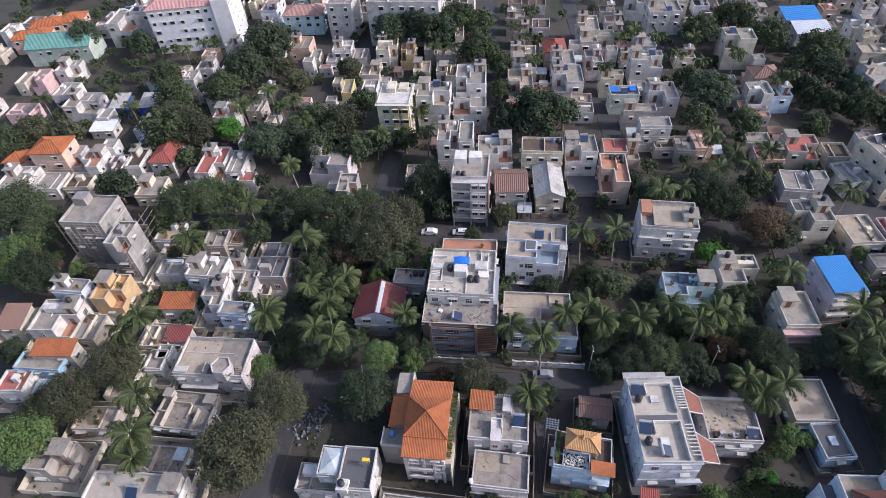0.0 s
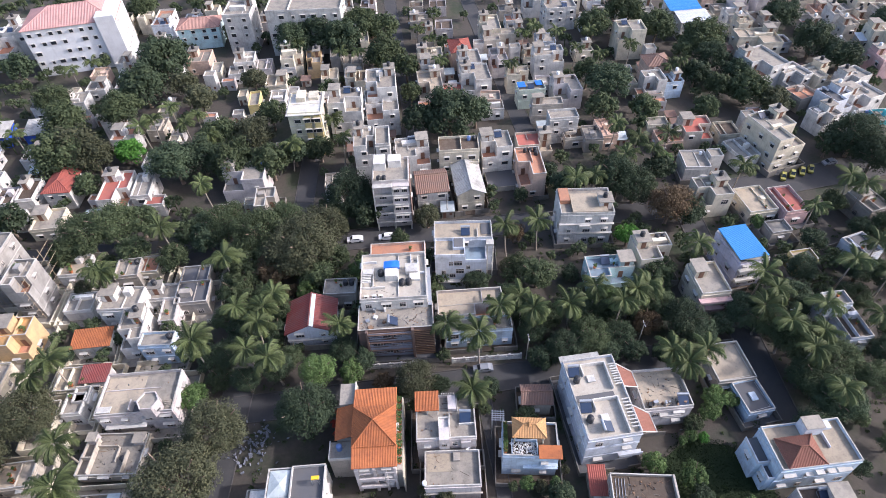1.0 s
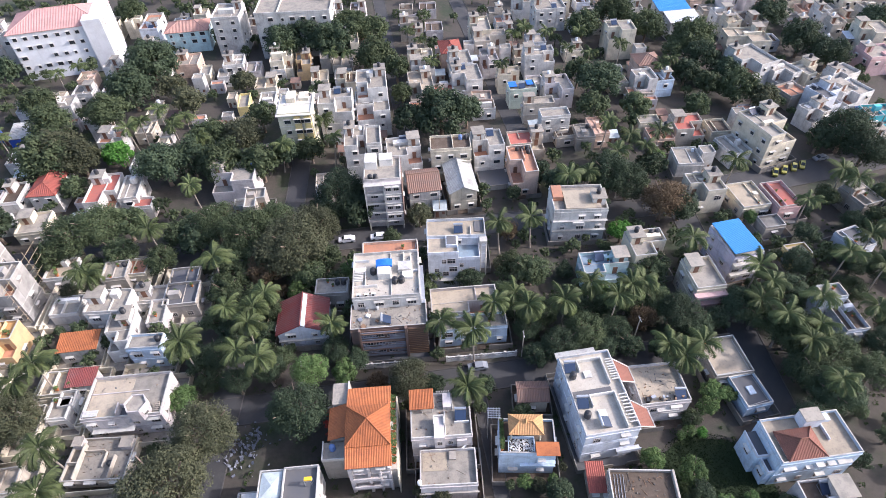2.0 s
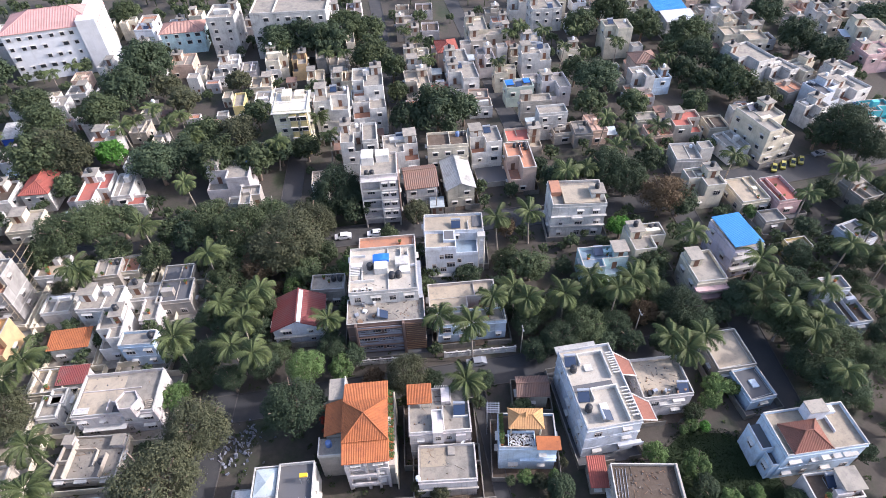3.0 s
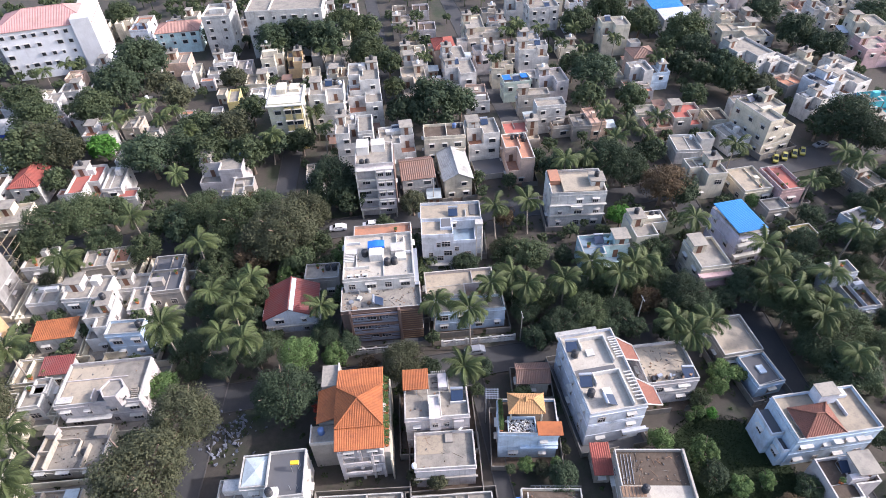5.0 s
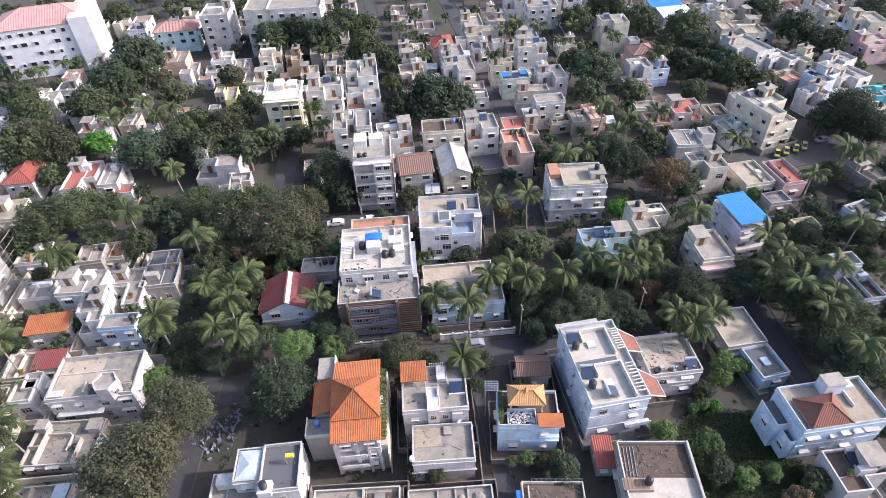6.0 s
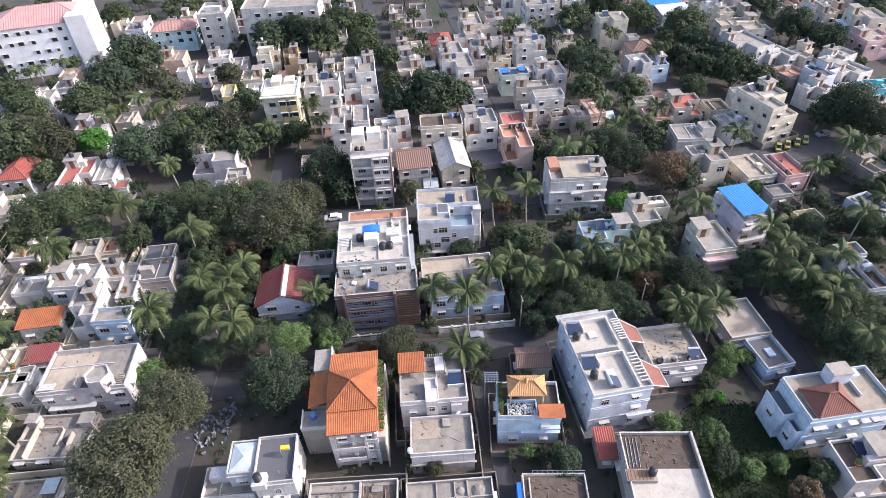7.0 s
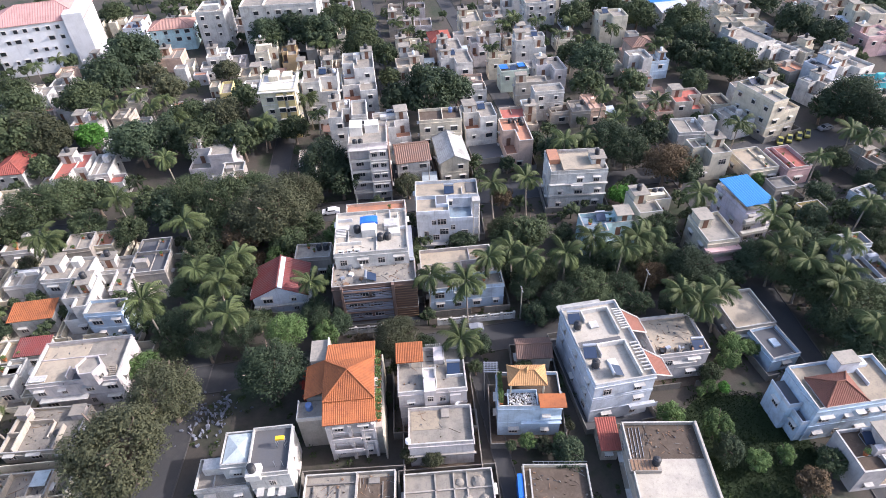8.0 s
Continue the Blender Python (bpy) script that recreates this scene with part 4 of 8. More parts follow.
house(132.0, 143.6, 7.3, 7.2, 12.0, 5, wall="grey", floor="oxide")
house(150.8, 147.2, 9.0, 6.5, 16.0, 7, wall="white", head=1)
house(148.4, 138.6, 9.5, 8.5, 14.0, 6, wall="white", head=1)
house(137.6, 136.6, 8.0, 8.0, 14.0, 8, wall="bluewhite", floor="dark")
house(130.6, 130.4, 6.8, 6.2, 14.0, 6.5, wall="white", balcony=1)
house(136.6, 122.7, 4.3, 5.4, -10.0, 9, wall="white", tanks=1)
house(141.7, 120.7, 7.9, 5.7, -5.9, 10, wall="teal")
house(170.2, 156.1, 9.9, 8.4, -2.0, 7, wall="pink", head=1)
house(172.5, 168.5, 9.3, 4.2, -10.0, 6, wall="grey", roof="shed", tile="whitesheet")
house(174.8, 166.4, 9.8, 9.4, -10.0, 10, wall="cream")
house(150.0, 141.6, 5.4, 5.3, -3.0, 5, wall="cream")
house(141.1, 115.0, 6.6, 6.0, -4.1, 6, wall="white")
house(119.1, 202.7, 11.5, 7.8, -2.0, 8, wall="white", roof="shed", tile="bluesheet")
house(119.8, 194.2, 11.2, 7.0, -2.0, 7, wall="white", roof="shed", tile="whitesheet")
house(74.8, 213.5, 11.4, 9.3, -2.8, 9, wall="white", head=1)
house(93.4, 189.3, 9.9, 7.9, -2.0, 8, wall="cream", head=1)
house(-126.3, 173.9, 11.0, 8.8, -4.2, 6, wall="white", head=1)
house(-149.9, 192.4, 5.0, 8.1, -2.0, 6, wall="pink")
house(-142.2, 198.2, 7.6, 7.6, -2.0, 6, wall="white", head=1)
house(-116.2, 166.5, 3.8, 5.7, -2.0, 5, wall="white")
house(-115.5, 161.7, 7.5, 5.1, -2.0, 3, wall="white", roof="shed", tile="whitesheet")
house(-136.8, 183.3, 7.0, 8.4, -2.0, 5, wall="white")
house(-156.5, 192.8, 3.7, 8.1, -2.0, 5, wall="cream")
house(-146.7, 171.7, 8.1, 6.9, -2.0, 5, wall="pink")
house(-105.0, 186.9, 7.8, 5.0, -2.0, 5, wall="white", head=1)
house(-96.3, 188.3, 8.0, 6.7, -2.0, 5, wall="white", head=1)
house(-114.6, 174.4, 4.9, 7.1, -2.5, 4, wall="bluesheet", roof="shed", tile="grey")
house(-104.4, 173.8, 5.4, 7.0, -2.0, 4, wall="bluesheet", roof="shed", tile="grey")
house(-168.2, 235.3, 12.2, 8.0, 18.0, 6, wall="peach", roof="hip", tile="terracotta")
house(-169.4, 225.5, 14.1, 8.0, 10.0, 6, wall="peach", roof="hip", tile="terracotta")
house(-158.9, 239.2, 9.2, 9.1, 5.0, 6, wall="peach", roof="hip", tile="terracotta")
house(-152.2, 216.4, 24.2, 12.0, 2.0, 7, wall="greenish", roof="gable_x", tile="green")
house(-131.1, 228.8, 10.3, 14.0, -2.0, 10, wall="white", balcony=1)
house(-125.6, 235.5, 8.4, 11.8, -2.0, 11, wall="white")
house(-180.7, 230.8, 5.2, 7.7, -2.0, 7, wall="white")
house(-121.4, 143.7, 10.0, 8.2, -2.0, 9, wall="peach", roof="hip", tile="terracotta")
house(-134.3, 144.6, 6.3, 6.2, -2.0, 5, wall="pink", roof="hip", tile="terracotta")
house(-117.0, 144.0, 6.4, 7.1, -2.0, 6, wall="white", head=1)
house(-108.2, 139.6, 6.3, 8.7, -2.0, 7, wall="white", floor="oxide")
house(-105.2, 145.5, 4.0, 4.6, -2.0, 7.5, wall="white")
house(-95.4, 140.2, 4.4, 8.7, -2.0, 6, wall="white", floor="brown", head=1)
house(-100.8, 138.4, 5.0, 6.8, -2.0, 6, wall="pinkgrey", floor="brown")
house(-119.6, 133.4, 7.6, 7.7, -2.0, 4, wall="white")
house(-129.4, 134.8, 8.8, 9.3, -2.0, 5, wall="white", head=1)
house(-110.7, 133.2, 7.3, 6.7, -2.0, 4, wall="cream", floor="brown")
house(-88.1, 128.9, 7.2, 7.9, -2.0, 4, wall="cream", head=1)
house(-98.7, 131.8, 7.3, 4.8, -2.0, 4, wall="white", floor="red")
house(-92.6, 108.7, 10.5, 10.0, -6.0, 14, wall="rawgrey", KEY="scaffold")
house(-82.9, 101.7, 5.0, 7.6, -6.0, 12, wall="rawgrey")
house(-63.0, 105.8, 5.4, 5.6, -2.0, 5, wall="grey", tanks=1)
house(-91.7, 89.1, 7.8, 3.9, -8.0, 8, wall="bluewhite", head=1)
house(-82.7, 89.0, 6.6, 7.5, -4.0, 7, wall="mustard", floor="orangefloor", head=1)
house(-92.7, 82.1, 9.5, 8.7, -2.0, 6, wall="white", head=3)
house(-85.5, 79.9, 5.6, 6.9, -4.5, 4, wall="cream")
house(-103.3, 82.4, 5.5, 6.1, -2.0, 5, wall="cream", roof="shed", tile="brown")
house(-90.6, 69.8, 10.3, 4.0, -6.0, 6, wall="skyblue")
house(-88.1, 72.1, 8.6, 3.5, -2.2, 7, wall="cream", roof="shed", tile="terracotta")
house(-94.9, 65.8, 5.9, 5.0, -2.0, 5, wall="white", floor="red")
house(-88.2, 64.1, 4.8, 4.3, -2.0, 3, wall="white", roof="shed", tile="greysheet")
house(-66.5, 70.3, 3.7, 4.7, -4.4, 4.5, wall="white")
house(-71.7, 68.8, 4.4, 6.4, -2.0, 4, wall="cream")
house(-78.5, 48.8, 7.7, 5.6, -4.2, 6, wall="grey", head=3)
house(-60.2, 42.2, 17.5, 5.5, -4.7, 6, wall="white", floor="whitefloor")
house(-74.7, 57.6, 8.0, 4.9, -2.2, 3.5, wall="tan", floor="tan")
house(-61.4, 94.3, 8.7, 6.3, -7.7, 7, wall="white", head=1)
house(-57.6, 86.4, 5.2, 8.3, -2.0, 7, wall="white", head=2)
house(-51.6, 81.4, 6.9, 3.5, -7.0, 7, wall="ltblue", tanks=1)
house(-51.3, 90.8, 3.5, 6.5, -2.8, 5, wall="pinkgrey")
house(-46.7, 95.2, 7.3, 6.5, -4.3, 5, wall="grey", floor="dark")
house(-66.7, 86.1, 7.7, 4.1, -2.8, 4.2, wall="white", roof="shed", tile="terracotta")
house(-64.3, 77.2, 5.2, 3.5, -4.8, 3.5, wall="white", roof="shed", tile="maroon")
house(-52.8, 68.9, 14.5, 9.0, -5.0, 7, wall="pinkgrey", KEY="hex")
house(-57.3, 59.0, 11.3, 8.1, -8.0, 2.9, wall="tan", floor="cement", KEY="court")
house(-65.5, 72.2, 2.9, 3.5, -2.0, 4.5, wall="white")
house(-59.2, 107.1, 5.9, 5.1, -5.4, 4, wall="cream", floor="oxide")
house(-60.1, 228.9, 15.1, 9.4, -2.0, 8, wall="tealwhite", roof="hip", tile="oxidetile")
house(-43.2, 222.7, 9.8, 12.0, -8.0, 15, wall="white")
house(-19.0, 217.6, 26.5, 14.0, -8.0, 17, wall="white")
house(-100.8, 225.2, 30.6, 18.0, 5.0, 17, wall="brightwhite", roof="hip", tile="pinktile", KEY="hosp")

# ---- what sets the nearer houses apart ----
def slab(e, name, mat, x0, x1, y0, y1, z0, z1, label=""):
    bm = bmesh.new()
    box(bm, x0, x1, y0, y1, z0, z1)
    return part(name, bm, mat, e, label)


def posts(e, xs, ys, z0, z1, mat=None, r=0.06):
    for px in xs:
        for py in ys:
            bm = bmesh.new()
            tube(bm, (px, py, z0), (px, py, z1), r, sides=6)
            part("post", bm, mat or M_STEEL, e)


def beams(e, x0, x1, y0, y1, z, n, along_x=True, t=0.12, mat=None):
    for i in range(n):
        bm = bmesh.new()
        if along_x:
            c = y0 + (y1 - y0) * (i + 0.5) / n
            box(bm, x0, x1, c - t, c + t, z, z + 0.2)
        else:
            c = x0 + (x1 - x0) * (i + 0.5) / n
            box(bm, c - t, c + t, y0, y1, z, z + 0.2)
        part("beam", bm, mat or M_TRIM, e)


def satellite_dish(m):
    ob = new("satellite_dish", DISH)
    ob.matrix_basis = m
    tagged(ob, "small white satellite dish on a parapet", "satellite dish", "satellite dishes")


bm = bmesh.new()
tube(bm, (0, 0, 0), (0, 0, 0.5), 0.03, sides=6)
rings = []
for i in range(4):
    a = 0.42 * i / 3
    rings.append([bm.verts.new((a * math.cos(6.2832 * k / 14), -0.12 - 0.5 * a * a + 0.12, 0.75 + a * math.sin(6.2832 * k / 14))) for k in range(14)])
for ra, rb in zip(rings, rings[1:]):
    for k in range(14):
        bm.faces.new((ra[k], ra[(k + 1) % 14], rb[(k + 1) % 14], rb[k]))
tube(bm, (0, -0.05, 0.7), (0, -0.4, 0.75), 0.015, sides=5)
DISH = mesh_of("satellite_dish", bm, M_TANKWHITE)


def place_on(key, x, y, z):
    return HOUSES[key][0].matrix_basis @ Vector((x, y, z))


# house with the large orange tiled roof
e, X, Y, top, h = HOUSES["orange"]
W2 = X + 0.3
RIDGE0, RIDGE1 = -4.15, 3.05
bm = bmesh.new()
deck(bm, ((-W2, -Y - 0.4, top), (W2, -Y - 0.4, top), (W2, RIDGE0, top + 1.0), (-W2, RIDGE0, top + 1.0)))
tile_slope(bm, (-W2, -Y - 0.4, top), (1, 0, 0), (0, Y + 0.4 + RIDGE0, 1.0), 2 * W2, math.hypot(Y + 0.4 + RIDGE0, 1.0), 0, 0, 0.27, 0.36)
part("roof", bm, TILE["terracotta"], e, "orange clay tiles on the front slope")
bm = bmesh.new()
deck(bm, ((-W2, RIDGE1, top + 1.15), (W2, RIDGE1, top + 1.15), (W2, Y + 0.4, top), (-W2, Y + 0.4, top)))
tile_slope(bm, (W2, Y + 0.4, top), (-1, 0, 0), (0, RIDGE1 - Y - 0.4, 1.15), 2 * W2, math.hypot(Y + 0.4 - RIDGE1, 1.15), 0, 0, 0.27, 0.36)
part("roof", bm, TILE["terracotta"], e, "orange clay tiles on the rear slope")
bm = bmesh.new()
hip_roof(bm, -X, X, RIDGE0, RIDGE1, top + 1.2, 0.6, 0.27, 0.36, 0.25)
part("roof", bm, TILE["terracotta"], e, "orange hipped pyramid of clay tiles")
slab(e, "wall", WALL["grey"], -X + 0.05, X - 0.05, RIDGE0 + 0.05, RIDGE1 - 0.05, top, top + 1.2)
slab(e, "side_wing", WALL["grey"], -7.0, -X - 0.01, -1.2, 4.9, -0.2, 7.9)
bm = bmesh.new()
deck(bm, ((-7.3, -1.5, 7.95), (-X, -1.5, 9.5), (-X, 4.8, 9.5), (-7.3, 4.8, 7.95)))
tile_slope(bm, (-7.3, 4.8, 7.95), (0, -1, 0), (7.3 - X, 0, 1.55), 6.3, math.hypot(7.3 - X, 1.55), 0, 0, 0.27, 0.36)
part("roof", bm, TILE["terracotta"], e, "weathered dark orange tiles on the side slope")
slab(e, "side_wing", WALL["grey"], -6.6, -X - 0.01, 4.92, 9.2, -0.2, 8.9)
slab(e, "terrace", FLOOR["cement"], -6.7, -X - 0.3, 4.95, 9.3, 8.9, 9.02)
slab(e, "parapet", M_TRIM, -X - 0.3, -X - 0.1, 4.95, 9.3, 8.9, 9.6)
slab(e, "side_wing", WALL["grey"], -8.2, -X - 0.01, -4.7, -1.25, -0.2, 6.9)
slab(e, "terrace", FLOOR["cement"], -8.1, -X - 0.02, -4.6, -1.3, 6.9, 7.02)
for a in ((-8.25, -8.1, -4.7, -1.3), (-8.25, -4.2, -4.75, -4.6)):
    slab(e, "parapet", M_TRIM, *a, 6.9, 7.7)
q = place_on("orange", -6.5, -2.6, 7.02)
water_tank(q.x, q.y, q.z, "blue")
for x0, x1, out, z1 in ((-X + 0.05, -X + 0.75, 0.35, 8.7), (-0.35, 0.15, 0.5, 8.9), (1.5, 1.9, 0.5, 8.4), (X - 0.5, X - 0.02, 0.4, 8.7)):
    slab(e, "pilaster", WALL["pinkgrey"], x0, x1, -Y - out, -Y - 0.001, -0.2, z1)
for z in (2.9, 5.8):
    bal = slab(e, "balcony", WALL["pinkgrey"], -2.9, 1.45, -Y - 1.1, -Y - 0.51, z, z + 0.14)
    slab(bal, "balcony_wall", WALL["pinkgrey"], -2.9, 1.45, -Y - 1.1, -Y - 1.0, z + 0.14, z + 0.85)
    for x in (-2.6, -1.3, 0.0, 1.2):
        slab(bal, "bracket", WALL["grey"], x, x + 0.14, -Y - 0.95, -Y - 0.52, z - 0.35, z - 0.001)
for x, z in ((-1.6, 7.7), (-1.6, 4.8), (2.7, 7.7), (2.7, 4.8)):
    slab(e, "sunshade", WALL["pinkgrey"], x - 0.95, x + 0.75, -Y - 0.65, -Y - 0.52, z - 0.12, z)
for k in range(9):
    q = place_on("orange", X + 0.55, -Y + 1.2 + 1.45 * k, 7.2)
    ob = new("planter", PLANTER)
    ob.matrix_basis = Matrix.Translation(q) @ Matrix.Scale(1.5 + 0.12 * (k % 3), 4)
    tagged(ob, "flower pot with a green plant beside a tiled roof", "flower pot", "roof flower pots")
slab(e, "side_wing", WALL["grey"], X + 0.01, X + 1.0, -Y, Y - 3, -0.2, 7.2)
slab(e, "drain_wall", WALL["cream"], X + 1.02, X + 1.25, -Y - 1, Y, -0.2, 6.4)

# two-level grey house beside it
e, X, Y, top, h = HOUSES["greyup"]
bm = bmesh.new()
deck(bm, ((-X - 0.2, 0.7, top + 1.75), (-1.1, 0.7, top + 1.75), (-1.1, Y + 0.2, top + 2.3), (-X - 0.2, Y + 0.2, top + 2.3)))
tile_slope(bm, (-X - 0.2, 0.7, top + 1.75), (1, 0, 0), (0, Y - 0.5, 0.55), X - 0.9, math.hypot(Y - 0.5, 0.55), 0, 0, 0.27, 0.36)
part("roof", bm, TILE["terracotta"], e, "small lean-to roof of orange tiles")
posts(e, (-X + 0.2, -3.2, -1.4), (0.85,), top + 0.1, top + 1.75, M_TRIM, 0.09)
slab(e, "stair_shaft", WALL["pinkgrey"], -1.3, 0.5, -Y - 0.5, -0.6, -0.2, top + 1.25)
slab(e, "shaft_rim", WALL["white"], -1.35, 0.55, -0.75, -0.58, top + 1.25, top + 1.75)
slab(e, "shaft_rim", WALL["white"], -1.35, -1.2, -2.3, -0.76, top + 1.25, top + 1.75)
slab(e, "shaft_rim", WALL["white"], 0.4, 0.55, -2.3, -0.76, top + 1.25, top + 1.75)
slab(e, "roof_room", WALL["pinkgrey"], 0.52, 2.0, 1.2, Y - 0.2, top, top + 1.1)
slab(e, "front_bay", WALL["pinkgrey"], 2.6, 4.3, -Y - 0.4, -Y - 0.001, -0.2, top - 0.4)
slab(e, "drain_pipe", M_TRIM, 2.35, 2.45, -Y - 0.12, -Y - 0.02, 0, top + 0.5)
add_window(e, pose(-3.4, -Y, 5.9), 1)
add_window(e, pose(1.5, -Y, 6.4), 1, False)
add_window(e, pose(-0.4, -Y - 0.5, 7.2), 1, False)
q = place_on("greyup", 3.5, -0.4, top + 0.16)
solar_heater(q.x, q.y, q.z, -10)
for i in range(8):
    slab(e, "baluster", M_TRIM, -0.6 + 0.32 * i, -0.45 + 0.32 * i, Y - 0.1, Y + 0.02, h, h + 0.7)
e2, X2, Y2, top2, h2 = HOUSES["greylow"]
# paler sheet stands for a patch of sunlight on this terrace
slab(e2, "terrace", FLOOR["tan"], -X2 + 0.4, -0.2, -0.4, Y2 - 0.3, top2 + 0.16, top2 + 0.19, "pale patch of sunlight painted on the terrace")
slab(e2, "roof_box", WALL["grey"], 0.2, 1.4, Y2 - 1.8, Y2 - 0.3, top2 + 0.16, top2 + 0.6)
q = place_on("greylow", -X2 - 0.1, -Y2 + 0.4, top2 + 0.2)
water_tank(q.x, q.y, h2, "white", 0.8)
q = place_on("greylow", 2.8, Y2 - 0.1, h2)
satellite_dish(pose(q.x, q.y, q.z, 0, 0, 20))
slab(e2, "cornice", WALL["grey"], -X2 - 0.3, X2 + 0.3, -Y2 - 0.3, -Y2, 3.0, 3.2)

# pale blue house with a tiled pavilion on its terrace
e, X, Y, top, h = HOUSES["pavilion"]
posts(e, (-2.8, 2.2), (-0.5, 2.4), top + 0.1, top + 2.9, WALL["cream"], 0.14)
slab(e, "pavilion_wall", WALL["tan"], -2.7, 2.1, 2.3, 2.5, top + 0.1, top + 2.9)
bm = bmesh.new()
zr = hip_roof(bm, -3.0, 2.4, -0.7, 2.6, top + 2.9, 0.65, 0.27, 0.36, 0.25)
part("pavilion_roof", bm, TILE["yellowtile"], e, "ochre yellow tiled pavilion roof")
bm = bmesh.new()
lathe(bm, [(0.55, 0), (0.05, 0.9)], 4, (-0.4, 1.0, zr - 0.05))
part("finial", bm, TILE["yellowtile"], e)
slab(e, "canopy", TILE["terracotta"], 1.3, 5.3, -4.0, -1.5, top + 1.5, top + 1.62, "flat orange shade canopy")
posts(e, (1.5, 5.1), (-3.0, -1.7), top + 0.1, top + 1.5)
for a in ((-3.2, 1.2, -0.35, -0.2), (1.05, 1.2, -2.9, -0.36), (-3.35, -3.2, -2.9, -0.2)):
    slab(e, "partition_wall", WALL["ltblue"], *a, top + 0.1, top + 0.95)
slab(e, "sunshade", WALL["ltblue"], -1.2, X + 0.1, -Y - 0.5, -Y, 3.9, 4.0)
slab(e, "balcony", WALL["ltblue"], 1.6, X, -Y - 0.7, -Y, 5.3, 5.42)
posts(e, (-6.6, -4.6), (3.4, 5.4), 0, top + 0.4, M_STEEL, 0.05)
beams(e, -6.8, -4.4, 3.3, 5.5, top + 0.4, 5, True, 0.04, M_STEEL)
beams(e, -6.8, -4.4, 3.3, 5.5, top + 0.45, 5, False, 0.04, M_STEEL)
rnd = random.Random(31)
bm = bmesh.new()
for k in range(230):
    c = Vector((rnd.uniform(-3.0, 0.9), rnd.uniform(-2.7, -0.5), top + 0.2 + abs(rnd.gauss(0, 0.16))))
    s = rnd.uniform(0.05, 0.17)
    m = Euler((rnd.uniform(0, 3), rnd.uniform(0, 3), rnd.uniform(0, 3))).to_matrix()
    vs = [bm.verts.new(c + m @ Vector(v) * s) for v in ((-1, -1, -0.5), (1, -0.8, -0.5), (0.9, 1, -0.4), (-1, 0.8, -0.5), (-0.6, -0.7, 0.5), (0.8, -0.6, 0.4), (0.5, 0.7, 0.5), (-0.8, 0.5, 0.4))]
    for f in ((0, 3, 2, 1), (4, 5, 6, 7), (0, 1, 5, 4), (1, 2, 6, 5), (2, 3, 7, 6), (3, 0, 4, 7)):
        bm.faces.new([vs[i] for i in f])
rub = new("rubble_heap", mesh_of("rubble_heap", bm, M_RUBBLE))
rub.matrix_basis = e.matrix_basis.copy()
tagged(rub, "heap of broken white plaster rubble on a terrace", "rubble", kind="stuff")
for k in range(9):
    q = place_on("pavilion", -X + 0.45, -Y + 0.8 + 0.62 * k, top + 0.16)
    ob = new("planter", PLANTER)
    ob.matrix_basis = Matrix.Translation(q) @ Matrix.Scale(rnd.uniform(0.9, 1.4), 4)
    tagged(ob, "flower pot with a green plant on a terrace", "flower pot", "roof flower pots")
q = place_on("pavilion", -3.4, -0.9, h - 0.1)
satellite_dish(pose(q.x, q.y, q.z - 0.8, 0, 0, -10))

# tall bluish white house with twin roof decks
e, X, Y, top, h = HOUSES["whitel"]
for y0, y1 in ((-Y + 0.3, -0.7), (0.9, Y - 1.4)):
    for a in ((-X + 2.9, X - 2.0, y1 - 0.18, y1), (X - 2.2, X - 2.0, y0 + 0.2, y1 - 0.2), (-X + 2.9, -X + 3.05, y1 - 2.2, y1 - 0.2)):
        slab(e, "partition_wall", WALL["white"], *a, top + 0.1, top + 1.15)
    beams(e, X - 1.5, X - 0.2, y0 + 0.6, y1 - 0.4, top + 0.75, 9, True, 0.10)
    yc = 0.5 * (y0 + y1)
    slab(e, "roof_box", WALL["white"], -X + 3.6, -X + 5.0, yc - 0.7, yc + 0.7, top + 0.1, top + 0.5)
    for dx, dy in ((1.4, -0.2),):
        slab(e, "tank_stand", M_STEEL, -X + dx - 0.5, -X + dx + 0.5, yc + dy - 0.5, yc + dy + 0.5, top + 0.12, top + 0.5)
        q = place_on("whitel", -X + dx, yc + dy, top + 0.5)
        water_tank(q.x, q.y, q.z, "black", 1.1)
    q = place_on("whitel", -X + 1.4, y1 - 1.3, top + 0.16)
    solar_heater(q.x, q.y, q.z, -8)
# raised dark slab paints the shaded slot between the two decks
slab(e, "roof_box", FLOOR["dark"], -X + 0.3, X - 2.2, -0.6, 0.7, top + 0.1, top + 0.3)
slab(e, "roof_slab", TILE["grey"], -X - 0.1, X - 2, Y + 0.01, Y + 1.8, top - 0.6, top - 0.4)
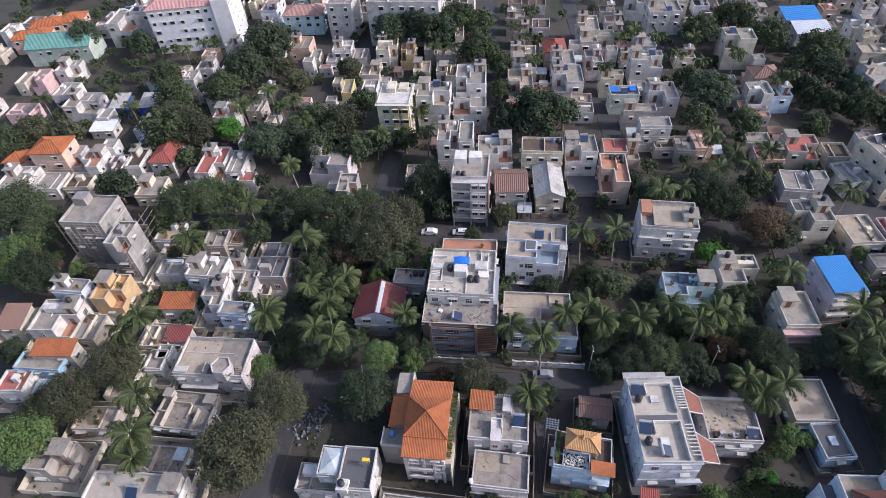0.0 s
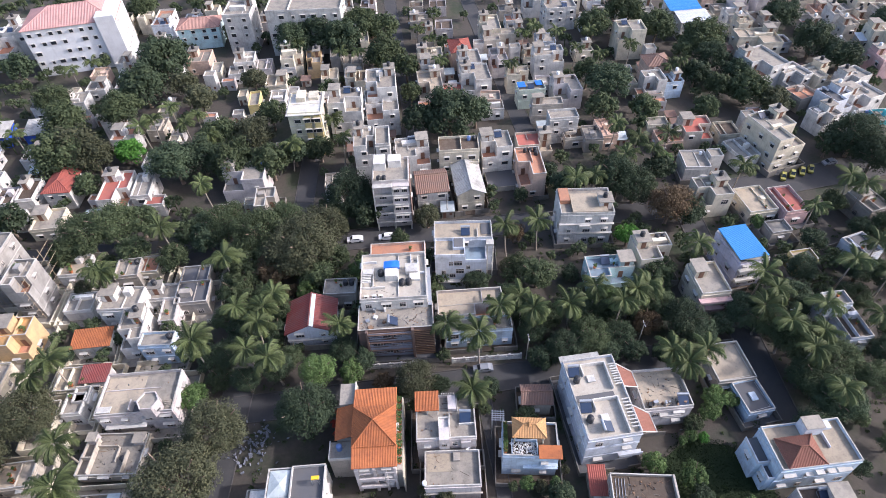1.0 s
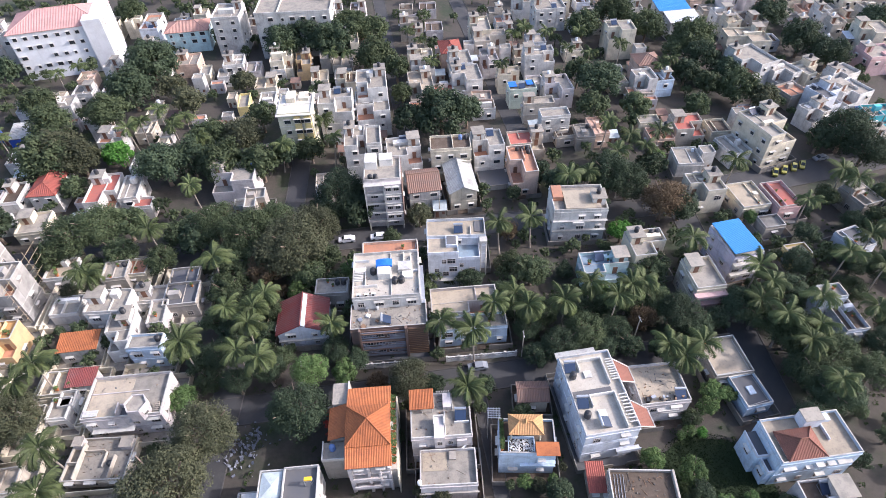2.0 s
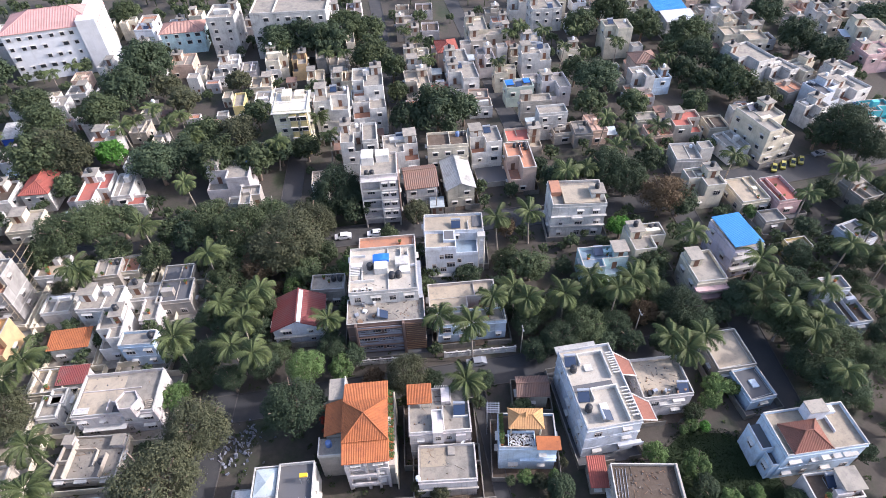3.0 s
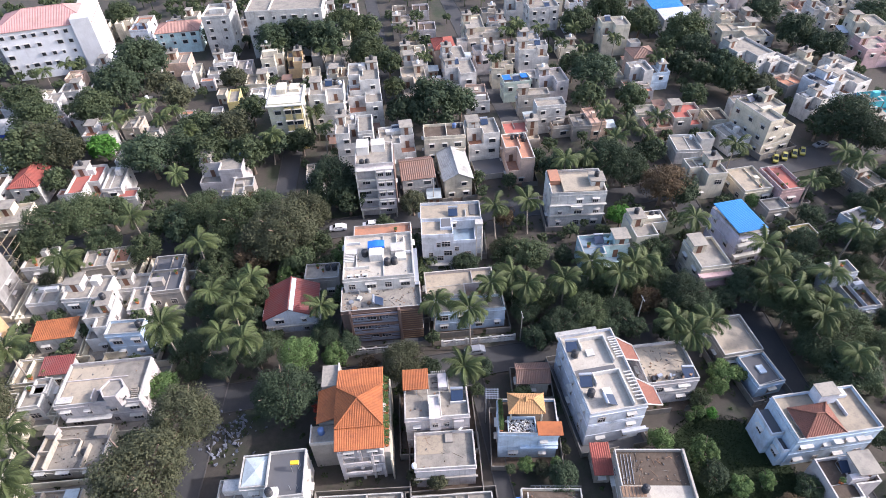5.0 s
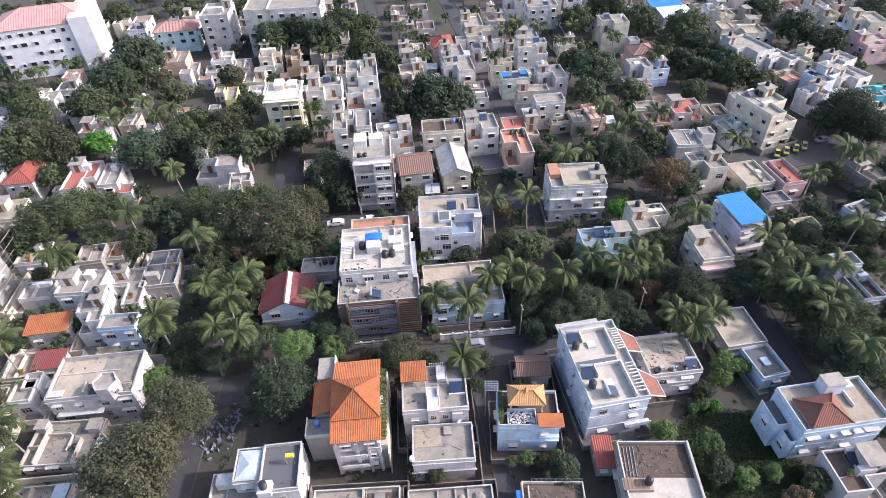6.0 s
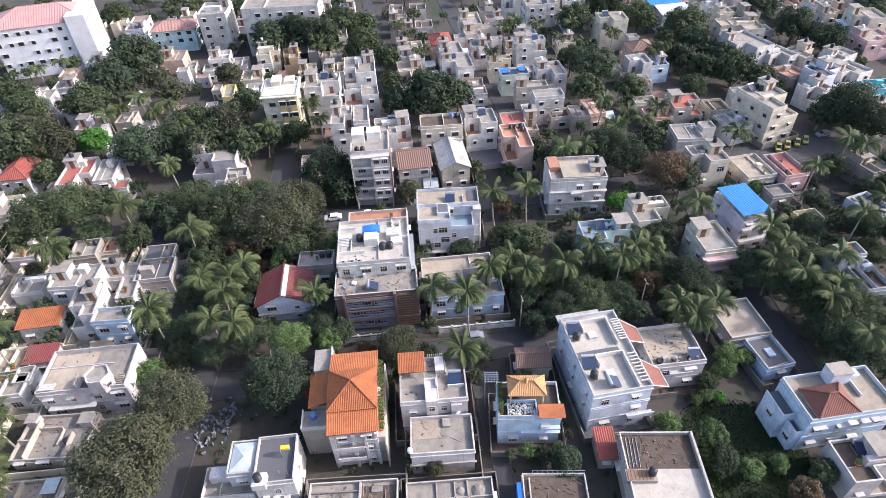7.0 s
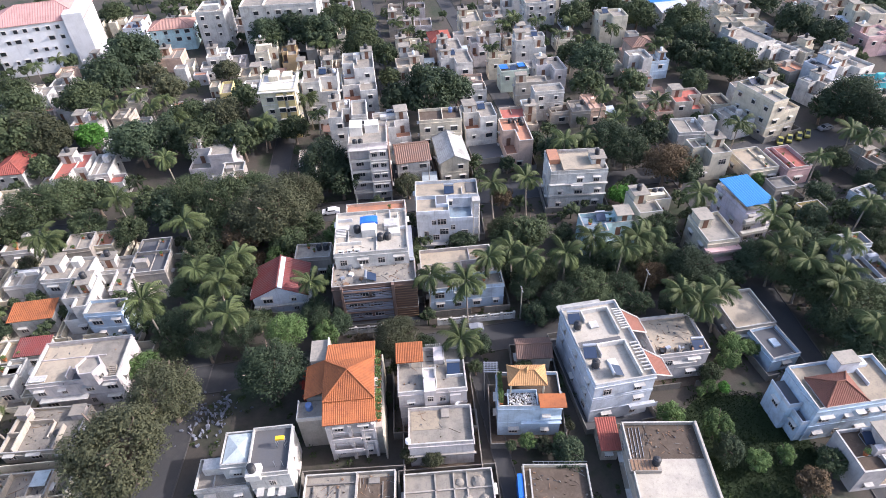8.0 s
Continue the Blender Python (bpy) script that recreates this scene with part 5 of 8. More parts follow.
for y0, y1 in ((-Y + 0.2, -Y + 5.4), (1.2, 6.2)):
    bm = bmesh.new()
    deck(bm, ((X, y0, top + 0.5), (X + 3.0, y0 + 0.2, top - 1.0), (X + 3.0, y1 - 1.4, top - 1.0), (X, y1, top + 0.5)))
    tile_slope(bm, (X + 3.0, y0 + 0.2, top - 1.0), (0, 1, 0), (-3.0, 0, 1.5), y1 - y0 - 1.6, math.hypot(3.0, 1.5), 0, 0, 0.27, 0.36)
    aw = part("awning", bm, TILE["clay"], e, "brownish red tiled sloping awning")
    for a in (((X, y0, top + 0.58), (X + 3.05, y0 + 0.2, top - 0.92)), ((X, y1, top + 0.58), (X + 3.05, y1 - 1.4, top - 0.92)), ((X + 3.05, y0 + 0.2, top - 0.92), (X + 3.05, y1 - 1.4, top - 0.92))):
        bm = bmesh.new()
        tube(bm, *a, 0.11, sides=6)
        part("rim", bm, M_TRIM, aw, "white rim")
for z in (3.3, 6.6):
    slab(e, "storey_band", WALL["bluewhite"], -X - 0.06, X + 0.06, -Y - 0.12, -Y, z - 0.1, z)
bm = bmesh.new()
box(bm, X - 3.4, X + 0.9, -Y - 1.0, -Y, 3.1, 3.25)
box(bm, X - 3.4, X + 0.9, -Y - 1.0, -Y - 0.9, 3.25, 4.0)
part("balcony", bm, WALL["bluewhite"], e)

# pinkish grey house with a cluttered terrace edge
e, X, Y, top, h = HOUSES["h5"]
rnd = random.Random(9)
for k in range(16):
    x, y = rnd.uniform(-X + 0.5, X - 0.5), -Y + rnd.uniform(0.4, 1.5)
    bm = bmesh.new()
    s = rnd.uniform(0.15, 0.5)
    box(bm, -s, s, -s * 0.6, s * 0.6, 0, rnd.uniform(0.3, 1.1))
    ob = new("crate", mesh_of("crate", bm, rnd.choice((M_STEEL, M_WOOD, M_RUBBLE, M_TANK))))
    q = place_on("h5", x, y, top + 0.16)
    ob.matrix_basis = pose(q.x, q.y, q.z, 0, 0, rnd.uniform(0, 90))
    tagged(ob, "old storage crate lying on a terrace", "crate", "terrace clutter")
q = place_on("h5", X - 1.6, -Y + 1.2, top + 0.16)
solar_heater(q.x, q.y, q.z, -10)
slab(e, "sunshade", M_TRIM, -1.5, 2.5, -Y - 0.7, -Y, 4.9, 5.0)

# long flat roof, brown behind and white in front
e, X, Y, top, h = HOUSES["h6"]
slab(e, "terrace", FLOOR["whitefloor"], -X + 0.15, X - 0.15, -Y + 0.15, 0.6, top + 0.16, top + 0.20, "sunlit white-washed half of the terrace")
slab(e, "roof_box", WALL["grey"], -X - 0.4, -1.4, -1.6, 0.2, top + 0.1, top + 0.9)
for i in range(7):
    slab(e, "plank", M_WOOD, -X - 0.2 + 0.52 * i, -X + 0.22 + 0.52 * i, -1.5, 0.1, top + 0.9, top + 0.98)
q = place_on("h6", -2.0, -0.5, top + 0.98)
water_tank(q.x, q.y, q.z, "black")
for k in range(4):
    bm = bmesh.new()
    tube(bm, (-X + 0.6 + 0.5 * k, 0.8, top + 0.25), (-X + 0.9 + 0.5 * k, Y - 0.6, top + 0.25), 0.05, sides=6)
    part("pipe", bm, M_STEEL, e)
slab(e, "parapet", WALL["grey"], X - 0.1, X + 0.25, -Y, Y, top + 0.2, h + 0.15)

# low brown terrace with a white edge, and the grey roof with sand heaps
e, X, Y, top, h = HOUSES["h7"]
slab(e, "partition_wall", M_TRIM, -X + 0.9, -X + 1.1, -Y, Y - 0.6, top + 0.1, top + 0.7)
for k in range(9):
    bm = bmesh.new()
    tube(bm, (-X + 1.5 + 0.75 * k, Y + 0.05, h), (-X + 1.5 + 0.75 * k, Y + 0.05, h + 0.6), 0.03, sides=5)
    part("rail_post", bm, M_STEEL, e)
bm = bmesh.new()
tube(bm, (-X + 1.4, Y + 0.05, h + 0.6), (X, Y + 0.05, h + 0.6), 0.035, sides=6)
part("rail", bm, M_STEEL, e)
bm = bmesh.new()
box(bm, -X - 0.9, -X - 0.15, -2.0, 1.6, 0.2, 3.4)
part("tarpaulin", bm, M_TARP, e, "hanging blue tarpaulin")
e, X, Y, top, h = HOUSES["h8"]
for k, x in enumerate((-X * 0.30, X * 0.12, X * 0.42)):
    slab(e, "partition_wall", WALL["grey"], x - 0.09, x + 0.09, -Y + 0.15, Y - 0.15, top + 0.1, top + 0.5)
slab(e, "partition_wall", WALL["grey"], -X + 0.15, X - 0.15, -0.1, 0.08, top + 0.1, top + 0.5)
for x, y, s in ((1.6, 1.1, 0.7), (4.3, 0.9, 1.1), (2.6, -1.6, 0.8), (5.0, -1.7, 0.9)):
    bm = bmesh.new()
    prof = [(s, 0), (s * 0.8, s * 0.22), (s * 0.45, s * 0.42), (s * 0.1, s * 0.52)]
    lathe(bm, prof, 12)
    for v in bm.verts:
        v.co += Vector((noise.noise(v.co * 3 + Vector((x, 0, 0))), noise.noise(v.co * 3 + Vector((0, y, 0))), 0)) * 0.15 * s
    ob = new("sand_mound", mesh_of("sand_mound", bm, FLOOR["cement"]))
    q = place_on("h8", x, y, top + 0.15)
    ob.matrix_basis = Matrix.Translation(q)
    tagged(ob, "small heap of grey sand and gravel on a roof", "sand mound", "roof sand mounds")

# white house at the corner
e, X, Y, top, h = HOUSES["h9a"]
slab(e, "roof_room", WALL["white"], -X, -X + 2.0, -Y - 0.6, -Y + 1.4, top, top + 1.3)
q = place_on("h9a", -X + 0.9, -Y + 0.4, top + 1.3)
water_tank(q.x, q.y, q.z, "black")
posts(e, (0.9, 2.0), (-Y + 1.2, 0.4), top + 0.1, top + 1.7, M_STEEL, 0.04)
q = place_on("h9a", 1.5, 0.9, top + 0.16)
bm = bmesh.new()
box(bm, -0.7, 0.7, -0.35, 0.35, 1.55, 1.62)
for a in (-0.62, 0.62):
    for b in (-0.28, 0.28):
        tube(bm, (a, b, 0), (a, b, 1.56), 0.03, sides=5)
box(bm, -0.62, 0.62, -0.3, 0.3, 1.62, 1.95, 1)
ob = new("yellow_crate_stand", mesh_of("yellow_crate_stand", bm, M_STEEL, M_YELLOW))
ob.matrix_basis = pose(q.x, q.y, q.z, 0, 0, -6)
tagged(ob, "yellow plastic crate on a thin steel stand", "crate")
for i in range(3):
    slab(e, "canopy", M_TRIM, -2.2 + 1.5 * i, -1.2 + 1.5 * i, -Y - 1.3, -Y, 3.6 - 0.2 * i, 3.7 - 0.2 * i)
e, X, Y, top, h = HOUSES["h9b"]
bm = bmesh.new()
apex = (0.3, -0.3, h + 0.5)
cs = [(-X + 0.3, -Y + 0.3), (X - 0.3, -Y + 0.3), (X - 0.3, Y - 0.3), (-X + 0.3, Y - 0.3)]
for i in range(4):
    deck(bm, ((*cs[i], h - 0.2), (*cs[(i + 1) % 4], h - 0.2), apex), 0.06)
part("glass_roof", bm, TILE["greysheet"], e, "grey glazed pyramid roof light")

# grey lower roofs before the orange house
e, X, Y, top, h = HOUSES["h10"]
slab(e, "partition_wall", WALL["grey"], X * 0.12, X * 0.12 + 0.3, -Y, Y, top + 0.1, top + 0.8)
slab(e, "terrace", FLOOR["brown"], X * 0.15, X - 0.2, -Y + 0.2, Y - 0.6, top + 0.16, top + 0.2, "dark mossy terrace patch")
slab(e, "partition_wall", M_MOSSY, -X + 0.2, X * 0.11, Y - 1.5, Y - 1.3, top + 0.16, top + 0.6)
for x0, x1, y0, y1, z in ((-X + 1.2, -X + 1.4, -Y + 0.2, Y - 1.6, 0.5), (-X + 3.4, -X + 3.6, -0.6, Y - 1.6, 0.35), (-1.6, -1.4, -Y + 0.2, 0.2, 0.45), (2.6, 4.2, 0.6, 1.5, 0.5), (4.6, 4.75, -Y + 0.3, 0.9, 0.4)):
    slab(e, "partition_wall", M_MOSSY, x0, x1, y0, y1, top + 0.16, top + z)

# brown house front with louvre boards
e, X, Y, top, h = HOUSES["louver"]
rnd = random.Random(4)
for i in range(22):
    z = 0.9 + 0.38 * i
    if i % 7 == 6:
        slab(e, "storey_band", WALL["brownwall"], -X + 1.96, X - 4.61, -Y - 0.75, -Y - 0.02, z, z + 0.16)
        for k in range(3):
            add_window(e, pose(-X + 3.2 + 2.4 * k, -Y, z - 1.7), 2, False)
        continue
    a, b = -X + 2.0, X - 4.7
    gap0 = rnd.uniform(a + 0.3, b - 3.0)
    if i % 7 in (2, 3, 4):
        spans = ((a, gap0), (gap0 + 2.4, b))
    else:
        spans = ((a, b),)
    for s0, s1 in spans:
        if s1 - s0 > 0.4:
            d = rnd.uniform(0.35, 0.6)
            slab(e, "louvre_board", M_LOUVRE, s0, s1, -Y - d - 0.08, -Y - d, z, z + 0.24)
slab(e, "fin_wall", WALL["brownwall"], -X + 1.55, -X + 1.95, -Y - 0.8, -Y, -0.2, h)
slab(e, "fin_wall", WALL["brownwall"], X - 4.6, X - 4.1, -Y - 0.8, -Y, -0.2, h)
for i in range(14):
    slab(e, "louvre_board", M_WOOD, X - 4.0, X, -Y - 0.35, -Y - 0.28, 0.8 + 0.62 * i, 0.95 + 0.62 * i)
for i in range(7):
    bm = bmesh.new()
    s = rnd.uniform(0.2, 0.5)
    box(bm, -s, s, -s, s, 0, rnd.uniform(0.3, 0.9))
    ob = new("crate", mesh_of("crate", bm, rnd.choice((M_WOOD, M_RUBBLE, M_STEEL))))
    q = place_on("louver", rnd.uniform(-X + 0.6, -0.5), rnd.uniform(-Y + 0.8, Y - 1), top + 0.16)
    ob.matrix_basis = pose(q.x, q.y, q.z, 0, 0, rnd.uniform(0, 90))
    tagged(ob, "old storage crate lying on a terrace", "crate", "terrace clutter")

# the white upper storey behind it
e, X, Y, top, h = HOUSES["upper"]
slab(e, "roof_room", WALL["white"], -1.7, 0.9, -1.2, 2.6, top + 0.1, top + 1.9)
bm = bmesh.new()
vs = [[bm.verts.new((-2.0 + 3.4 * i / 8, 1.0 + 1.9 * j / 4, top + 2.0 + 0.25 * math.sin(3.14 * i / 8) + 0.06 * noise.noise(Vector((i * 0.9, j * 0.9, 0))))) for j in range(5)] for i in range(9)]
for i in range(8):
    for j in range(4):
        bm.faces.new((vs[i][j], vs[i + 1][j], vs[i + 1][j + 1], vs[i][j + 1]))
lo = [bm.verts.new((v.co.x, v.co.y, v.co.z - 0.5)) for v in (vs[i][0] for i in range(9))]
for i in range(8):
    bm.faces.new((vs[i][0], lo[i], lo[i + 1], vs[i + 1][0]))
part("tarpaulin", bm, M_TARP, e, "creased bright blue tarpaulin")
for a in ((2.6, 5.2, 0.2, 2.6, 1.4), (3.4, 5.6, -1.6, 0.2, 0.9), (-X + 0.4, -X + 2.6, 0.5, 1.9, 1.0)):
    slab(e, "roof_room", WALL["white"], *a[:4], top + 0.1, top + a[4])
for a in ((0.95, 1.1, -Y, Y - 0.2, 0.5), (-X + 0.2, -1.8, -3.2, -3.05, 0.9), (-4.4, -4.25, -3.0, 2.4, 0.7)):
    slab(e, "partition_wall", WALL["white"], *a[:4], top + 0.1, top + a[4])
for x, y in ((1.8, -2.2), (3.2, -2.1), (-2.7, 0.8)):
    q = place_on("upper", x, y, top + 0.16)
    water_tank(q.x, q.y, q.z, "black", 1.15)
posts(e, (-X + 0.6, -4.8), (-2.6, -0.3), top + 0.1, top + 1.8)
beams(e, -X + 0.4, -4.6, -2.8, -0.1, top + 1.8, 6)
for k, x in enumerate((-5.6, -4.0, -2.6)):
    q = place_on("upper", x, -Y + 1.0, top + 0.16)
    bm = bmesh.new()
    box(bm, -0.45, 0.45, -0.2, 0.2, 0, 0.65)
    box(bm, -0.3, 0.1, -0.22, -0.2, 0.1, 0.55, 1)
    ob = new("air_conditioner", mesh_of("air_conditioner", bm, M_TANKWHITE, M_TANK))
    ob.matrix_basis = pose(q.x, q.y, q.z, 0, 0, -6)
    tagged(ob, "white outdoor air conditioner unit on a roof", "air conditioner", "roof air conditioners")
slab(e, "side_stair", M_STEEL, X + 0.05, X + 0.9, -Y, Y - 2, 9.6, 9.75)

# tall white house with a stepped front
e, X, Y, top, h = HOUSES["tall"]
F = -Y - 5.2
slab(e, "front_wing", WALL["bluewhite"], -X + 0.15, 0.3, F, -Y - 0.001, -0.2, top)
slab(e, "wing_terrace", FLOOR["tan"], -X + 0.3, 0.15, F + 0.15, -Y - 0.002, top, top + 0.1)
for a in ((-X + 0.15, 0.3, F, F + 0.14), (-X + 0.15, -X + 0.29, F + 0.15, -Y - 0.01), (0.16, 0.3, F + 0.15, -Y - 0.01)):
    slab(e, "parapet", WALL["bluewhite"], *a, top, h - 0.1)
slab(e, "stair_room", WALL["bluewhite"], -2.4, 0.1, -Y - 3.1, -Y - 0.02, top + 0.1, top + 0.9)
# dark plate on the raised block paints the shade of a roof recess
slab(e, "stair_room_roof", FLOOR["dark"], -2.2, -0.1, -Y - 2.9, -Y - 0.2, top + 0.9, top + 0.96, "dark plate painted as a shaded roof recess")
L = F + 0.7
slab(e, "front_wing", WALL["bluewhite"], 0.31, X - 1.5, L, -Y - 0.001, -0.2, 8.4)
slab(e, "wing_terrace", FLOOR["slate"], 0.45, X - 1.65, L + 0.15, -Y - 0.002, 8.4, 8.5)
for a in ((0.31, X - 1.5, L, L + 0.14), (X - 1.64, X - 1.5, L + 0.15, -Y - 0.01)):
    slab(e, "parapet", WALL["bluewhite"], *a, 8.4, 9.2)
for x, z, kind in ((-1.3, 8.2, 2), (-2.9, 8.2, 1), (-0.9, 5.6, 2), (-2.6, 4.2, 0), (-4.6, 5.4, 1)):
    add_window(e, pose(x, F, z), kind, False)
for x, z, kind in ((1.0, 6.2, 1), (3.4, 4.6, 0)):
    add_window(e, pose(x, L, z), kind, False)
slab(e, "ledge", M_TRIM, -X + 0.2, X - 1.0, F - 0.9, F, 3.3, 3.45)
slab(e, "portico", M_TRIM, X - 1.4, X + 0.3, -Y - 1.6, -Y - 0.01, top - 0.5, top + 0.2)
posts(e, (X - 1.1, X + 0.1), (-Y - 1.4,), 0, top - 0.5, M_TRIM, 0.16)
slab(e, "partition_wall", WALL["white"], X - 3.4, X - 3.25, -Y + 0.2, 0.6, top + 0.16, top + 0.6)
slab(e, "roof_box", FLOOR["dark"], X - 2.4, X - 0.4, -1.2, Y - 0.5, top + 0.16, top + 0.3, "dark roof hatch")


# scattered building rubbish on rough terraces
def debris(key, x0, x1, y0, y1, z, n, mats, label, seed):
    rnd = random.Random(seed)
    e = HOUSES[key][0]
    bm = bmesh.new()
    for k in range(n):
        c = Vector((rnd.uniform(x0, x1), rnd.uniform(y0, y1), z))
        m = Euler((rnd.gauss(0, 0.12), rnd.gauss(0, 0.12), rnd.uniform(0, 3.14))).to_matrix()
        a, b, t = (rnd.uniform(0.3, 1.1), rnd.uniform(0.02, 0.05), 0.025) if rnd.random() < 0.35 else (rnd.uniform(0.04, 0.2), rnd.uniform(0.04, 0.16), rnd.uniform(0.02, 0.1))
        vs = [bm.verts.new(c + m @ Vector((a * u, b * v, t * w + t))) for u, v, w in ((-1, -1, -1), (1, -0.9, -1), (1, 1, -1), (-0.9, 1, -1), (-0.9, -0.9, 1), (0.9, -0.8, 1), (1, 0.9, 1), (-1, 0.8, 1))]
        mi = rnd.randrange(len(mats))
        for f in ((0, 3, 2, 1), (4, 5, 6, 7), (0, 1, 5, 4), (1, 2, 6, 5), (2, 3, 7, 6), (3, 0, 4, 7)):
            bm.faces.new([vs[q] for q in f]).material_index = mi
    ob = new("rubbish", mesh_of("rubbish", bm, *mats))
    ob.matrix_basis = e.matrix_basis.copy()
    tagged(ob, label, "rubbish", kind="stuff")


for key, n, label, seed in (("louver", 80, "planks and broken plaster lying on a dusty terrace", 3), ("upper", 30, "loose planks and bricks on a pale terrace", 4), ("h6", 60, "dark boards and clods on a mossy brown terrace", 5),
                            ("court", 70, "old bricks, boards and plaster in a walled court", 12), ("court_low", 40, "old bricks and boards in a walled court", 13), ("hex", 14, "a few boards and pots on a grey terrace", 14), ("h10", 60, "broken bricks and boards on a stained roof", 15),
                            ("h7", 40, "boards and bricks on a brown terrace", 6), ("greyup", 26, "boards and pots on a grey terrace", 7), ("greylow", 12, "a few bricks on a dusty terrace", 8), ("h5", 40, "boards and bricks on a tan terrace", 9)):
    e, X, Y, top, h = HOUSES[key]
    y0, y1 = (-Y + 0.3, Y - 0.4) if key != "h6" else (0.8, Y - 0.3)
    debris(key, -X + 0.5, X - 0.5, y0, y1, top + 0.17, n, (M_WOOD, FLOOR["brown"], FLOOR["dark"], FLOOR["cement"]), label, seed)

e, X, Y, top, h = HOUSES["upper"]
for a in ((X - 3.2, X - 3.05, 0.4, Y - 0.4), (X - 3.0, X - 0.3, 0.4, 0.55), (X - 1.7, X - 1.55, 0.6, Y - 1.2), (-X + 0.3, -X + 3.2, Y - 2.2, Y - 2.05)):
    slab(e, "partition_wall", WALL["brightwhite"], *a, top + 0.1, top + 0.85)
e, X, Y, top, h = HOUSES["greyup"]
for a in ((0.6, 0.75, -Y + 0.3, 0.6), (2.1, 2.25, 1.0, Y - 0.3), (2.3, X - 0.3, -1.6, -1.45)):
    slab(e, "partition_wall", WALL["white"], *a, top + 0.1, top + 0.8)

# five-storey flats with deep balconies
e, X, Y, top, h = HOUSES["apt"]
n = 5
sh = top / n
P = 1.5
for i in range(1, n + 1):
    z = i * sh
    slab(e, "balcony", M_TRIM, -X, 0.1, -Y - P, -Y, z - 0.14, z)
    if i < n:
        bal = slab(e, "balcony_wall", M_TRIM, -X + 0.1, 0.0, -Y - P, -Y - P + 0.1, z, z + 0.45)
        for k in range(8):
            slab(bal, "baluster", M_STEEL, -X + 0.3 + 0.5 * k, -X + 0.34 + 0.5 * k, -Y - P + 0.03, -Y - P + 0.07, z + 0.45, z + 0.95)
        slab(bal, "handrail", M_STEEL, -X + 0.1, 0.0, -Y - P + 0.02, -Y - P + 0.08, z + 0.95, z + 1.0)
    if i > 1:
        slab(e, "bay", WALL["pinkgrey"], 0.3, X, -Y - P + 0.2, -Y, z - sh, z - 0.001)
        for x in (1.3, 3.2):
            add_window(e, pose(x, -Y - P + 0.2, z - sh + 1.0), 0)
        slab(e, "storey_band", M_TRIM, 0.3, X + 0.1, -Y - P - 0.1, -Y - P + 0.2, z - sh - 0.1, z - sh + 0.1)
for x in (-X - 0.1, 0.1):
    slab(e, "fin_wall", WALL["white"], x, x + 0.2, -Y - P, -Y, sh - 0.1, top)
slab(e, "fin_wall", WALL["brownwall"], X + 0.01, X + 0.25, -Y - P, Y, sh, top)
posts(e, (-X + 0.2, 0.1, X - 0.2), (-Y - P + 0.2,), 0, sh, M_TRIM, 0.2)
for a in ((-X + 0.3, -1.2, Y - 4.2, Y - 0.4, 2.4), (-0.6, 2.6, Y - 3.2, Y - 0.4, 2.2)):
    slab(e, "roof_room", WALL["white"], *a[:4], top + 0.1, top + a[4])
for x in (-2.9, -1.6):
    q = place_on("apt", x, -Y + 1.2, top + 0.16)
    water_tank(q.x, q.y, q.z, "black")

# pale yellow flats further back
e, X, Y, top, h = HOUSES["w2"]
for x in (-0.2, 2.6):
    slab(e, "bay", WALL["yellow"], x, x + 1.8, -Y - 0.7, -Y, 0, top - 0.2)
    for i in range(4):
        add_window(e, pose(x + 0.9, -Y - 0.7, 1.4 + 3.4 * i), 2, False, True)
slab(e, "roof_room", WALL["cream"], -X + 2, -X + 4.6, 0.5, Y - 0.5, top, top + 2.0)
slab(e, "roof_room", WALL["cream"], 0.8, X - 1.2, 1.2, Y - 0.5, top, top + 1.5)
slab(e, "partition_wall", WALL["cream"], -X + 0.3, X - 0.3, -0.6, -0.45, top + 0.16, top + 0.7)
slab(e, "cornice", M_TRIM, -X - 0.4, X + 0.4, -Y - 0.9, Y + 0.4, h - 0.5, h - 0.3)

# house with the tiled pyramid over its corner
e, X, Y, top, h = HOUSES["pyramid"]
bm = bmesh.new()
hip_roof(bm, -X + 1.4, 0.6, -Y + 0.3, 1.3, h - 0.1, 0.72, 0.27, 0.36, 0.25)
part("roof", bm, TILE["clay"], e, "faded terracotta tiled pyramid roof")
slab(e, "corner_room", WALL["bluewhite"], -X + 1.45, 0.55, -Y + 0.35, 1.25, top + 0.1, h - 0.1)
slab(e, "roof_room", WALL["bluewhite"], -0.6, 2.6, 1.6, Y - 0.1, top + 0.1, h + 1.9)
slab(e, "roof_room", FLOOR["cement"], -0.7, 2.7, 1.5, Y, h + 1.9, h + 2.02, "flat cement cover")
slab(e, "partition_wall", WALL["bluewhite"], 2.9, 3.05, -1.0, Y - 0.2, top + 0.16, top + 0.8)
slab(e, "roof_box", WALL["bluewhite"], 3.3, 5.0, Y - 1.7, Y - 0.3, top + 0.16, top + 0.9)
